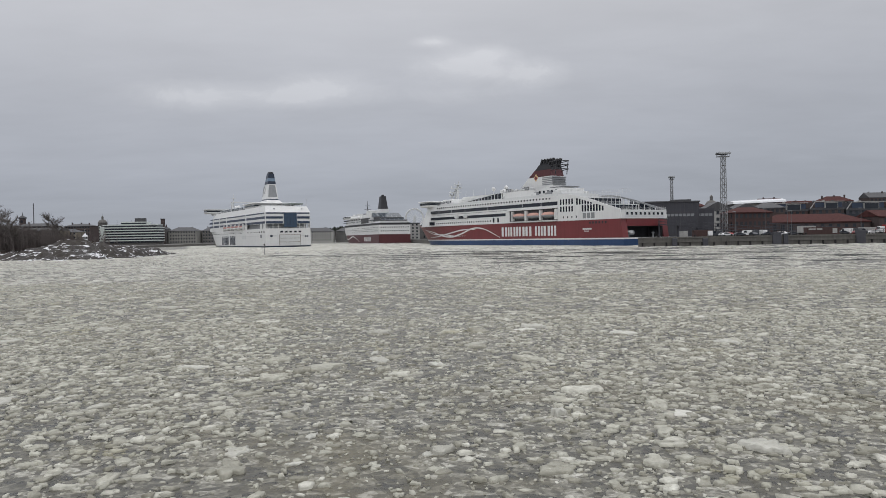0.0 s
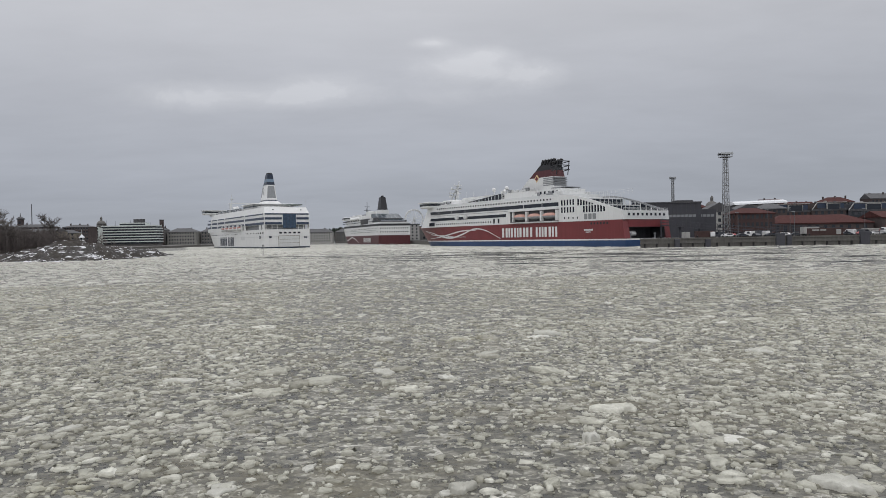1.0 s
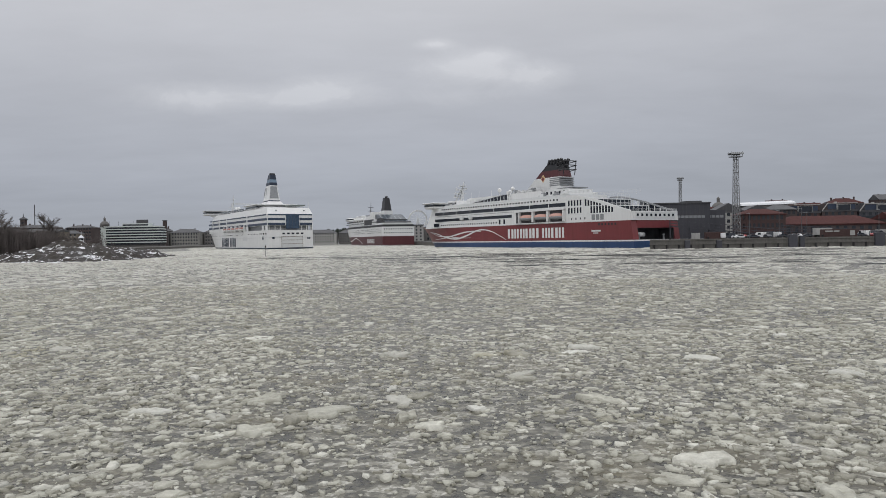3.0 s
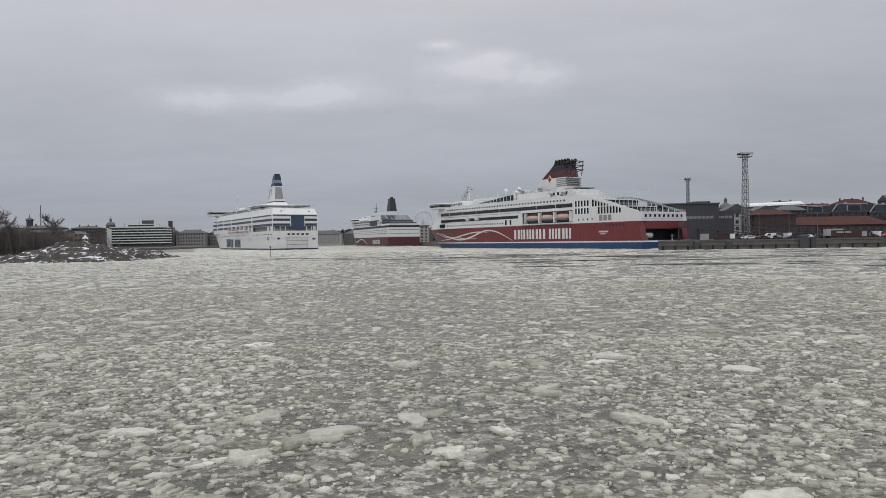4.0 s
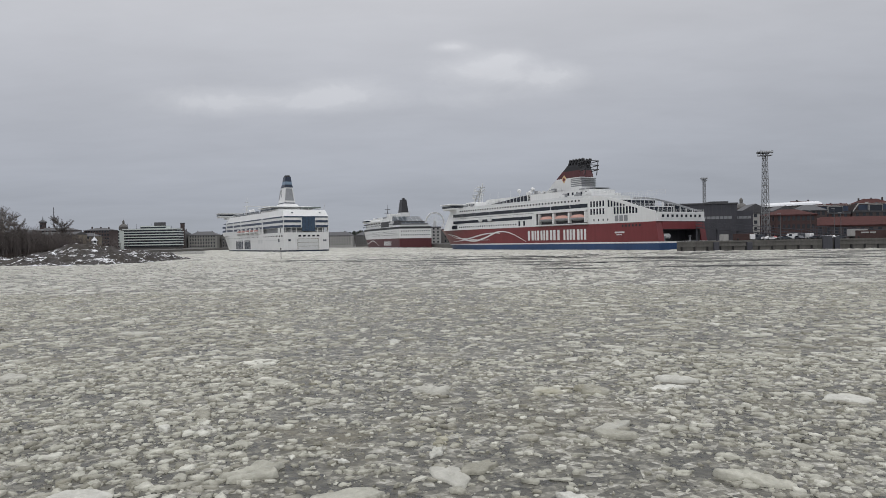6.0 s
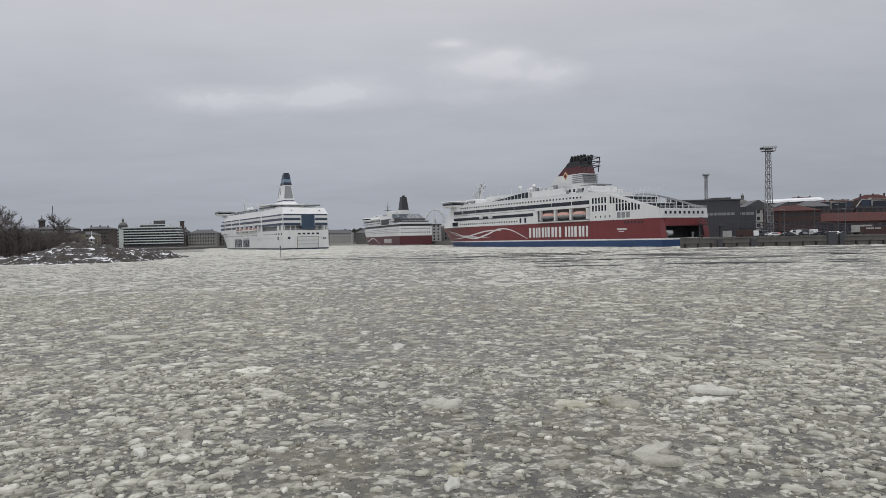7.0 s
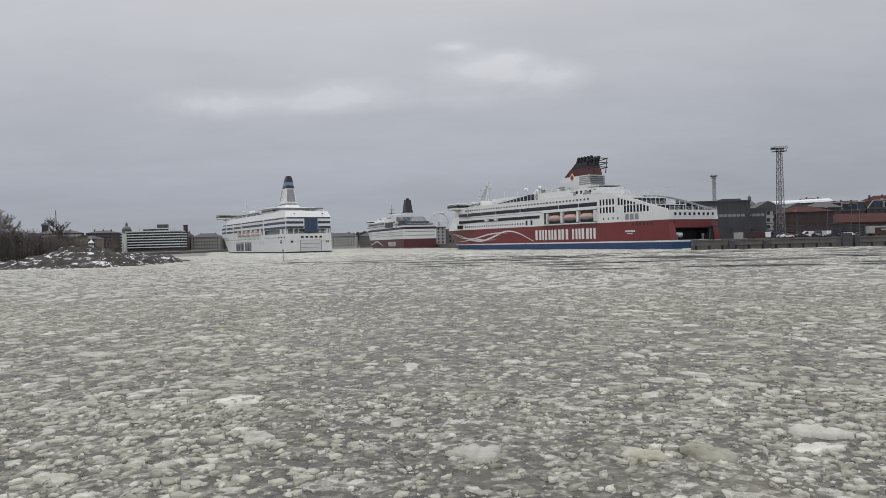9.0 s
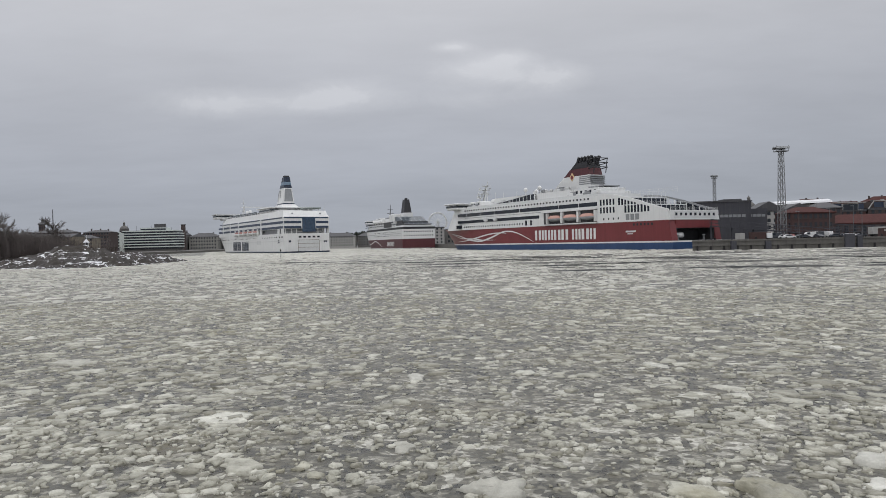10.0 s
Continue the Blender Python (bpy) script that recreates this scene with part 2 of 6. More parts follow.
def slush_material():
    """Brash ice and slush between the floes, with darker water showing through."""
    m = bpy.data.materials.new("grey_slush_and_brash_ice")
    m.use_nodes = True
    T = Tree(m.node_tree)
    m.node_tree.nodes.clear()
    co = T.n("ShaderNodeTexCoord").outputs["Object"]
    v1 = T.n("ShaderNodeTexVoronoi", {"Vector": T.stretch(co, (1, 1.25, 1)), "Scale": 4.2, "Randomness": 1.0})
    v2 = T.n("ShaderNodeTexVoronoi", {"Vector": T.stretch(co, (1, 1, 1), (5, 3, 0)), "Scale": 1.9, "Randomness": 1.0})
    v3 = T.n("ShaderNodeTexVoronoi", {"Vector": co, "Scale": 12.0, "Randomness": 1.0})
    wide = T.noise(co, 0.035, 4, 0.6, 0.5)
    mid = T.noise(co, 0.30, 5, 0.6, 0.4)
    fine = T.noise(co, 5.0, 5, 0.65)
    s1 = T.n("ShaderNodeSeparateColor", {0: v1.outputs["Color"]}).outputs[0]
    s2 = T.n("ShaderNodeSeparateColor", {0: v2.outputs["Color"]}).outputs[1]
    s3 = T.n("ShaderNodeSeparateColor", {0: v3.outputs["Color"]}).outputs[2]
    f = T.math("ADD", T.math("MULTIPLY", s1, 0.34), T.math("MULTIPLY", s2, 0.26))
    f = T.math("ADD", f, T.math("MULTIPLY", s3, 0.16))
    f = T.math("ADD", f, T.math("MULTIPLY", T.math("ADD", mid, 0.6), 0.14))
    f = T.math("ADD", f, T.math("MULTIPLY", T.math("SUBTRACT", wide, 0.5), 0.40))
    f = T.math("ADD", f, T.math("MULTIPLY", T.math("SUBTRACT", fine, 0.5), 0.25))
    col = T.ramp(f, [(0.28, (0.028, 0.027, 0.021)), (0.5, (0.086, 0.082, 0.065)), (0.66, (0.215, 0.207, 0.173)), (0.9, (0.54, 0.528, 0.475))])
    algae = T.ramp(T.noise(T.stretch(co, (1, 1, 1), (20, 9, 0)), 0.18, 4, 0.6), [(0.54, grey(0)), (0.68, grey(0.5))])
    col = T.mix(algae, col, (0.135, 0.115, 0.062, 1))
    d1 = T.math("SUBTRACT", 1.0, v1.outputs["Distance"])
    h = T.math("ADD", T.math("MULTIPLY", d1, 0.6), T.math("MULTIPLY", fine, 0.5))
    bp = T.n("ShaderNodeBump", {"Strength": 0.9, "Distance": 0.07, "Height": h})
    bs = T.n("ShaderNodeBsdfPrincipled", {"Base Color": col, "Roughness": T.ramp(f, [(0.3, grey(0.24)), (0.6, grey(0.55))]), "Specular IOR Level": 0.5, "Normal": bp.outputs[0]})
    out = T.n("ShaderNodeOutputMaterial")
    T.t.links.new(bs.outputs[0], out.inputs[0])
    return m


def ice_material(name, low, high, tones):
    """Ice cakes under old snow; tones runs from wet grey pieces to dry white ones."""
    m = bpy.data.materials.new(name)
    m.use_nodes = True
    T = Tree(m.node_tree)
    m.node_tree.nodes.clear()
    g = T.n("ShaderNodeNewGeometry")
    co = g.outputs["Position"]
    k = T.math("FRACT", T.math("ADD", g.outputs["Random Per Island"], T.n("ShaderNodeObjectInfo").outputs["Random"]))
    a = T.noise(co, 2.6, 6, 0.7)
    b = T.noise(co, 16.0, 5, 0.65)
    top = T.mix(T.ramp(a, [(0.3, grey(0)), (0.7, grey(1))]), (*low, 1), (*high, 1))
    tone = T.ramp(k, tones)
    col = T.mix(1.0, top, tone, "MULTIPLY")
    stain = T.ramp(T.noise(co, 0.22, 4, 0.6), [(0.60, grey(0)), (0.72, grey(0.45))])
    col = T.mix(stain, col, (0.30, 0.27, 0.15, 1))
    bp = T.n("ShaderNodeBump", {"Strength": 0.9, "Distance": 0.05, "Height": T.math("ADD", T.math("MULTIPLY", b, 0.5), a)})
    bs = T.n("ShaderNodeBsdfPrincipled", {"Base Color": col, "Roughness": 0.5, "Specular IOR Level": 0.5, "Normal": bp.outputs[0]})
    out = T.n("ShaderNodeOutputMaterial")
    T.t.links.new(bs.outputs[0], out.inputs[0])
    return m


def water_material():
    m = bpy.data.materials.new("dark_open_water")
    m.use_nodes = True
    T = Tree(m.node_tree)
    m.node_tree.nodes.clear()
    co = T.n("ShaderNodeTexCoord").outputs["Object"]
    a = T.noise(T.stretch(co, (1, 2, 1)), 0.8, 5, 0.6)
    bp = T.n("ShaderNodeBump", {"Strength": 0.5, "Distance": 0.15, "Height": a})
    col = T.mix(T.ramp(T.noise(co, 0.5, 4, 0.6), [(0.5, grey(0)), (0.62, grey(1))]), (0.018, 0.02, 0.02, 1), (0.085, 0.085, 0.08, 1))
    bs = T.n("ShaderNodeBsdfPrincipled", {"Base Color": col, "Roughness": 0.6, "Specular IOR Level": 0.08, "Normal": bp.outputs[0]})
    out = T.n("ShaderNodeOutputMaterial")
    T.t.links.new(bs.outputs[0], out.inputs[0])
    return m


ROCK, SLUSH, WATER = rock_material(), slush_material(), water_material()
ICE = ice_material("snow_crusted_ice", (0.37, 0.365, 0.325), (0.75, 0.745, 0.69), [(0.0, (0.42, 0.405, 0.35)), (0.35, (0.62, 0.61, 0.555)), (0.8, (0.80, 0.79, 0.735)), (0.95, (0.97, 0.96, 0.92)), (1.0, (1, 0.995, 0.96))])
# snowier tone of large floes; on the far field it also carries sky sheen
SNOWY_SHEEN = ice_material("snowy_ice_with_far_sheen", (0.46, 0.455, 0.425), (0.745, 0.74, 0.705), [(0.0, (0.62, 0.61, 0.56)), (0.6, (0.82, 0.815, 0.775)), (1.0, (1, 0.995, 0.96))])


# ---------------------------------------------------------------- mesh helpers
def link(name, bm, mat, parent=None, label="", m=None, smooth=False):
    me = bpy.data.meshes.new(name)
    bmesh.ops.recalc_face_normals(bm, faces=bm.faces)
    bm.to_mesh(me)
    bm.free()
    me.materials.append(mat)
    if smooth:
        for p in me.polygons:
            p.use_smooth = True
    ob = new(name, me)
    if parent is not None:
        ob.parent = parent
    if m is not None:
        ob.matrix_basis = m
    if label:
        tagged(ob, label)
    return ob


def part(name, bm, mat, parent, label="", smooth=False):
    return link(name, bm, mat, parent, label, None, smooth)


def again(ob, x, y, z, rz=0, parent=None):
    """One more object on the same mesh, for alike pieces."""
    o = ob.copy()
    scene.collection.objects.link(o)
    o.parent = ob.parent if parent is None else parent
    o.matrix_basis = pose(x, y, z, 0, 0, rz)
    return o


def empty(name, m, label, category, group="", kind=""):
    ob = new(name)
    ob.matrix_basis = m
    return tagged(ob, label, category, group, kind)


def box(bm, x0, x1, y0, y1, z0, z1):
    v = [bm.verts.new((x, y, z)) for x in (x0, x1) for y in (y0, y1) for z in (z0, z1)]
    for f in ((0, 1, 3, 2), (4, 6, 7, 5), (0, 4, 5, 1), (2, 3, 7, 6), (0, 2, 6, 4), (1, 5, 7, 3)):
        bm.faces.new([v[i] for i in f])
    return bm


def boxes(*bs):
    bm = bmesh.new()
    for b in bs:
        box(bm, *b)
    return bm


def bev(bm, w, seg=1):
    bmesh.ops.bevel(bm, geom=bm.edges[:], offset=w, segments=seg, affect="EDGES", clamp_overlap=True)
    return bm


def prism(bm, pts, axis, a, b, pts2=None):
    """Polygon pts swept along an axis from a to b (x: pts are (y,z); y: (x,z); z: (x,y))."""
    pts2 = pts2 or pts

    def at(p, k):
        return {"x": (k, p[0], p[1]), "y": (p[0], k, p[1]), "z": (p[0], p[1], k)}[axis]

    lo = [bm.verts.new(at(p, a)) for p in pts]
    hi = [bm.verts.new(at(p, b)) for p in pts2]
    n = len(pts)
    bm.faces.new(lo), bm.faces.new(hi[::-1])
    for i in range(n):
        bm.faces.new((lo[i], lo[(i + 1) % n], hi[(i + 1) % n], hi[i]))
    return bm


def tube(bm, p, q, r0, r1=None, n=6):
    p, q = Vector(p), Vector(q)
    r1 = r0 if r1 is None else r1
    d = (q - p).normalized()
    s = d.orthogonal().normalized()
    t = d.cross(s)
    rings = []
    for c, r in ((p, r0), (q, r1)):
        rings.append([bm.verts.new(c + (s * math.cos(2 * math.pi * i / n) + t * math.sin(2 * math.pi * i / n)) * r) for i in range(n)])
    for i in range(n):
        bm.faces.new((rings[0][i], rings[0][(i + 1) % n], rings[1][(i + 1) % n], rings[1][i]))
    bm.faces.new(rings[0][::-1]), bm.faces.new(rings[1])
    return bm


def lathe(bm, prof, n=16, at=(0, 0, 0)):
    rings = [[bm.verts.new((at[0] + r * math.cos(2 * math.pi * i / n), at[1] + r * math.sin(2 * math.pi * i / n), at[2] + z)) for i in range(n)] for r, z in prof]
    for a, b in zip(rings, rings[1:]):
        for i in range(n):
            bm.faces.new((a[i], a[(i + 1) % n], b[(i + 1) % n], b[i]))
    bm.faces.new(rings[0][::-1]), bm.faces.new(rings[-1])
    return bm


def smoothstep(a, b, x):
    t = np.clip((x - a) / (b - a), 0, 1)
    return t * t * (3 - 2 * t)


# ---------------------------------------------------------------- sea of broken ice
def sheet(name, x0, x1, y0, y1, nx, ny, z, mat, label, kind):
    bm = bmesh.new()
    g = [[bm.verts.new((x0 + (x1 - x0) * i / nx, y0 + (y1 - y0) * j / ny, z)) for j in range(ny + 1)] for i in range(nx + 1)]
    for i in range(nx):
        for j in range(ny):
            bm.faces.new((g[i][j], g[i + 1][j], g[i + 1][j + 1], g[i][j + 1]))
    ob = link(name, bm, mat)
    return tagged(ob, label, "ice" if "ice" in name else name, "", kind)


sheet("water", -2500, 2500, -600, 4400, 10, 10, 0.0, SLUSH, "harbour water covered with grey slush and brash ice", "structure")


def floe_mesh(rng, n, r, h, lumpy):
    """Ragged ice cake: outline of n corners, chamfered rim, uneven domed top."""
    ang = np.sort(rng.uniform(0, 2 * math.pi, n) * 0.35 + np.arange(n) * 2 * math.pi / n * 0.9)
    rad = r * rng.uniform(0.55, 1.15, n)
    asp = rng.uniform(0.42, 0.95)
    turn = rng.uniform(0, math.pi)
    x, y = rad * np.cos(ang), asp * rad * np.sin(ang)
    x, y = x * math.cos(turn) - y * math.sin(turn), x * math.sin(turn) + y * math.cos(turn)
    lo = np.stack([x * 1.02, y * 1.02, np.full(n, -0.04)], 1)
    k = rng.uniform(0.92, 1.02, n)
    hi = np.stack([x * k, y * k, h * rng.uniform(0.6, 1.1, n)], 1)
    if lumpy == 0:
        v = np.concatenate([lo, hi, [[0, 0, h * 1.05]]])
        f = []
        for i in range(n):
            j = (i + 1) % n
            f += [(i, j, n + j, n + i), (n + i, n + j, 2 * n)]
        return v, f
    k2 = rng.uniform(0.45, 0.78, n)
    top = np.stack([x * k2, y * k2, h * (1 + lumpy * rng.uniform(-0.3, 1.0, n))], 1)
    mid = np.array([[0, 0, h * (1.05 + lumpy * rng.uniform(-0.2, 0.8))]])
    v = np.concatenate([lo, hi, top, mid])
    f = []
    for i in range(n):
        j = (i + 1) % n
        f += [(i, j, n + j, n + i), (n + i, n + j, 2 * n + j, 2 * n + i), (2 * n + i, 2 * n + j, 3 * n)]
    return v, f


def cake_mesh(rng, r, h):
    """Broken floe: jagged outline, deep skirt and a crumbled, uneven top."""
    n = 30
    ang = (np.arange(n) + rng.uniform(-0.35, 0.35, n)) * 2 * math.pi / n
    lobes = 1 + sum(rng.uniform(0.04, 0.2) * np.cos(k * ang + rng.uniform(0, 6.28)) for k in (2, 3, 5))
    rad = r * lobes * rng.uniform(0.92, 1.05, n)
    asp, turn = rng.uniform(0.42, 0.85), rng.uniform(0, math.pi)
    seed, crumb = rng.uniform(0, 50), rng.uniform(0.3, 1.3)
    rings, V = ((1.04, -0.3), (1.0, 0.0), (0.95, 0.75), (0.82, 1.0), (0.62, 1.0), (0.38, 1.0), (0.16, 1.0)), []
    for k, up in rings:
        for a, q in zip(ang, rad):
            px, py = q * k * math.cos(a), q * k * math.sin(a) * asp
            x, y = px * math.cos(turn) - py * math.sin(turn), px * math.sin(turn) + py * math.cos(turn)
            lump = abs(noise.noise(Vector((x * 3.1, y * 3.1, seed)))) * 1.3 + abs(noise.noise(Vector((x * 8, y * 8, seed)))) * 0.7
            lump = min(lump, 0.85)
            V.append((x, y, up * h * (0.6 + crumb * lump) if up > 0 else up * 0.6))
    V.append((0, 0, h * 0.9))
    F = []
    for b in range(len(rings) - 1):
        for i in range(n):
            j = (i + 1) % n
            F.append((b * n + i, b * n + j, (b + 1) * n + j, (b + 1) * n + i))
    b = len(rings) - 1
    F += [(b * n + i, b * n + (i + 1) % n, len(V) - 1) for i in range(n)]
    return V, F


def pydata(name, verts, faces, mat, smooth=False):
    me = bpy.data.meshes.new(name)
    me.from_pydata(verts, [], faces)
    if smooth:
        me.polygons.foreach_set("use_smooth", [True] * len(me.polygons))
    me.materials.append(mat)
    return new(name, me)


# large floes, where they drift: x, y, radius, height
BIG = [(4.8, 22.0, 0.9, 0.22), (3.56, 19.3, 0.55, 0.30), (-1.02, 25.06, 0.62, 0.12), (-9.1, 27.1, 0.9, 0.14), (4.8, 35.9, 0.8, 0.13), (2.0, 30.8, 0.75, 0.2),
       (17.8, 41.2, 1.0, 0.15), (13.1, 30.7, 0.8, 0.18), (-4.0, 26.7, 1.1, 0.24), (-2.0, 28.0, 0.85, 0.1), (-8.0, 37.6, 0.9, 0.2), (-9.8, 41.7, 1.3, 0.12),
       (2.05, 31.4, 0.8, 0.18), (3.9, 27.6, 0.95, 0.3), (-18.3, 39.2, 1.0, 0.2), (7.4, 64.6, 1.1, 0.16), (9.5, 34.0, 0.9, 0.2), (-19.5, 51.4, 1.3, 0.16),
       (-4.7, 26.1, 0.8, 0.26), (16.4, 68.0, 2.2, 0.05), (8.2, 64.8, 1.2, 0.14), (-4.8, 47.0, 0.9, 0.15), (5.5, 37.1, 1.0, 0.2), (2.4, 35.6, 0.9, 0.25),
       (-2.6, 35.9, 0.9, 0.2), (-21.4, 35.0, 1.2, 0.16), (-6.1, 28.3, 1.0, 0.34)]


# strips of open water: x, y, length, width, turn
rng_lead = random.Random(17)
LEADS = [(45, 126, 16, 10, -3), (60, 123, 9, 5, 0), (67, 111, 12, 5, 3), (84, 120, 14, 5, -2)]
for _ in range(62):
    ly = rng_lead.uniform(125, 235)
    u = rng_lead.uniform(-0.04, 0.66)
    LEADS.append((u * ly, ly, rng_lead.uniform(5, 20) * ly / 170, rng_lead.uniform(2.5, 7.5) * ly / 170, rng_lead.uniform(-9, 9)))
for _ in range(14):
    ly = rng_lead.uniform(185, 215)
    LEADS.append((rng_lead.uniform(-50, 30), ly, rng_lead.uniform(6, 22), rng_lead.uniform(4, 9), rng_lead.uniform(-8, 4)))


def ice_field():
    rng = np.random.default_rng(7)
    big = list(BIG)
    for _ in range(150):
        y = rng.uniform(14, 75)
        big.append((rng.uniform(-0.72, 0.72) * y, y, 0.26 + 0.6 * rng.uniform() ** 1.6, rng.uniform(0.07, 0.2)))
    for x, y, r, h in big:
        v, f = cake_mesh(rng, r * 0.66, min(0.12, h * 0.55))
        ob = pydata("ice_floe", v, f, SNOWY_SHEEN if rng.uniform() < 0.45 else ICE, True)
        ob.matrix_basis = pose(x, y, 0, rng.uniform(-3, 3), rng.uniform(-3, 3), 0)
        tagged(ob, "ragged snow-crusted floe of ice adrift in slush", "ice floe", "large drifting ice floes")
    V, F, off = [], [], 0

    def scatter(count, y0, y1, r0, r1, h0, h1, corners, half, lumpy=0.4):
        nonlocal off
        u = rng.uniform(0, 1, count)
        ys = np.sqrt(y0 * y0 + u * (y1 * y1 - y0 * y0))
        xs = rng.uniform(-half, half, count) * (ys + 8)
        # a ship's old track, ground finer and darker, runs ahead
        for x, y in zip(xs, ys):
            lane = abs(x + 0.085 * y - 0.8) < 3.2 + 0.06 * y
            if lane and rng.uniform() < (0.32 if y < 48 else 0.25):
                continue
            q = noise.noise(Vector((x * 0.11, y * 0.11, 3.3))) + 0.5 * noise.noise(Vector((x * 0.37, y * 0.37, 9.1)))
            if rng.uniform() > 0.86 + 0.45 * q:
                continue
            # thinner ice off the quay
            if 90 < y < 250 and x > 0.22 * y and rng.uniform() < 0.42:
                continue
            if 95 < y < 260 and any(abs(x - a[0]) < a[2] * 0.5 and abs(y - a[1]) < a[3] * 0.5 + 0.8 for a in LEADS):
                continue
            r = r0 + (r1 - r0) * rng.uniform() ** 2.6
            if lane:
                r *= 0.8
            v, f = floe_mesh(rng, corners, r, rng.uniform(h0, h1) * min(1.0, r / r0 * 0.6), lumpy)
            v[:, 0] += x
            v[:, 1] += y
            V.append(v)
            F.extend([tuple(i + off for i in q4) for q4 in f])
            off += len(v)

    scatter(27000, 9, 42, 0.08, 0.30, 0.022, 0.065, 8, 0.85, 0.5)
    scatter(26000, 9, 34, 0.03, 0.11, 0.01, 0.03, 5, 0.85, 0)
    scatter(20000, 40, 85, 0.13, 0.62, 0.02, 0.075, 7, 0.80, 0)
    scatter(16000, 34, 70, 0.07, 0.2, 0.015, 0.045, 5, 0.80, 0)
    ob = pydata("ice_floes", np.concatenate(V).tolist(), F, ICE, True)
    tagged(ob, "countless small cakes of broken grey-white ice", "broken ice", "", "stuff")
    # past 83 m the floe colour is whitened to stand in for grazing sky sheen
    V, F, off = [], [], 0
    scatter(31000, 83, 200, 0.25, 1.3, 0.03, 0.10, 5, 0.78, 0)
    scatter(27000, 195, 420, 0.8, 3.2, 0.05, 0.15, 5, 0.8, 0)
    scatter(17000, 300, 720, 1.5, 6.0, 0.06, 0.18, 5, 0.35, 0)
    ob = pydata("ice_floes", np.concatenate(V).tolist(), F, SNOWY_SHEEN, True)
    tagged(ob, "wide field of snow-dusted broken ice towards the quays, whitened for sky sheen", "broken ice", "", "stuff")


ice_field()


def open_water():
    """Strips of dark open water between the ice."""
    rng = np.random.default_rng(40)
    bm = bmesh.new()
    for x, y, lx, ly, rz in LEADS:
        n = 16
        c, s = math.cos(radians(rz)), math.sin(radians(rz))
        rows = []
        for i in range(n + 1):
            e = max(0.0, math.sin(math.pi * i / n)) ** 0.6
            u = -lx / 2 + lx * i / n
            mid = rng.uniform(-0.15, 0.15) * ly
            pts = []
            for v in (mid + ly * 0.5 * e * rng.uniform(0.2, 1), mid - ly * 0.5 * e * rng.uniform(0.2, 1) - 0.01):
                pts.append(bm.verts.new((x + u * c - v * s, y + u * s + v * c, 0.02)))
            rows.append(pts)
        for p, q in zip(rows, rows[1:]):
            bm.faces.new((p[0], q[0], q[1], p[1]))
    ob = link("open_water", bm, WATER)
    tagged(ob, "strips of dark open water between the ice", "open water", "", "stuff")


open_water()


# ---------------------------------------------------------------- ships: x forward from the stern, y to port, z up from the water
def half_width(x, z, length, rake, beam, xb, ztop, aft=0.0):
    """Half breadth of a hull: full aft and midships, drawn in to a raked stem."""
    stem = length - rake * (1 - min(1, max(0, z) / ztop)) ** 0.8
    if x >= stem:
        return 0.0
    w = beam / 2
    if x > xb:
        u = (x - xb) / (stem - xb)
        w *= (1 - u ** (1.7 + 0.9 * max(0, z) / ztop)) ** 0.85
    return w * (1 - aft * max(0, 1 - x / 12) * max(0, 1 - z / 6))


def hull_band(name, parent, mat, dims, z0, z1, steps=2, label="", x0=0.0, cap=False, sheer=0.0, out=0.0):
    """One paint band of a hull, from z0 to z1."""
    length, rake, beam, xb, ztop = dims
    bm = bmesh.new()
    us = [0, 0.03, 0.08, 0.2, 0.35, 0.5, 0.6, 0.68, 0.75, 0.81, 0.86, 0.9, 0.93, 0.955, 0.975, 0.99, 1.0]
    rows = []
    for k in range(steps + 1):
        z = z0 + (z1 - z0) * k / steps
        stem = length - rake * (1 - min(1, max(0, z) / ztop)) ** 0.8
        port, star = [], []
        for u in us:
            x = x0 + (stem - x0) * u
            w = half_width(x, z, length, rake, beam, xb, ztop) if u < 1 else 0.0
            zz = z + (sheer * (max(0, x - xb) / (length - xb)) ** 2 * k / steps)
            port.append(bm.verts.new((x, w + out, zz)))
            star.append(bm.verts.new((x, -w - out, zz)))
        rows.append((port, star))
    for (p0, s0), (p1, s1) in zip(rows, rows[1:]):
        for i in range(len(us) - 1):
            bm.faces.new((p0[i], p0[i + 1], p1[i + 1], p1[i]))
            bm.faces.new((s0[i + 1], s0[i], s1[i], s1[i + 1]))
        bm.faces.new((p0[0], p1[0], s1[0], s0[0]))
    if cap:
        p, s = rows[-1]
        for i in range(len(us) - 1):
            bm.faces.new((p[i], p[i + 1], s[i + 1], s[i]))
    bmesh.ops.remove_doubles(bm, verts=bm.verts, dist=0.001)
    return part(name, bm, mat, parent, label)


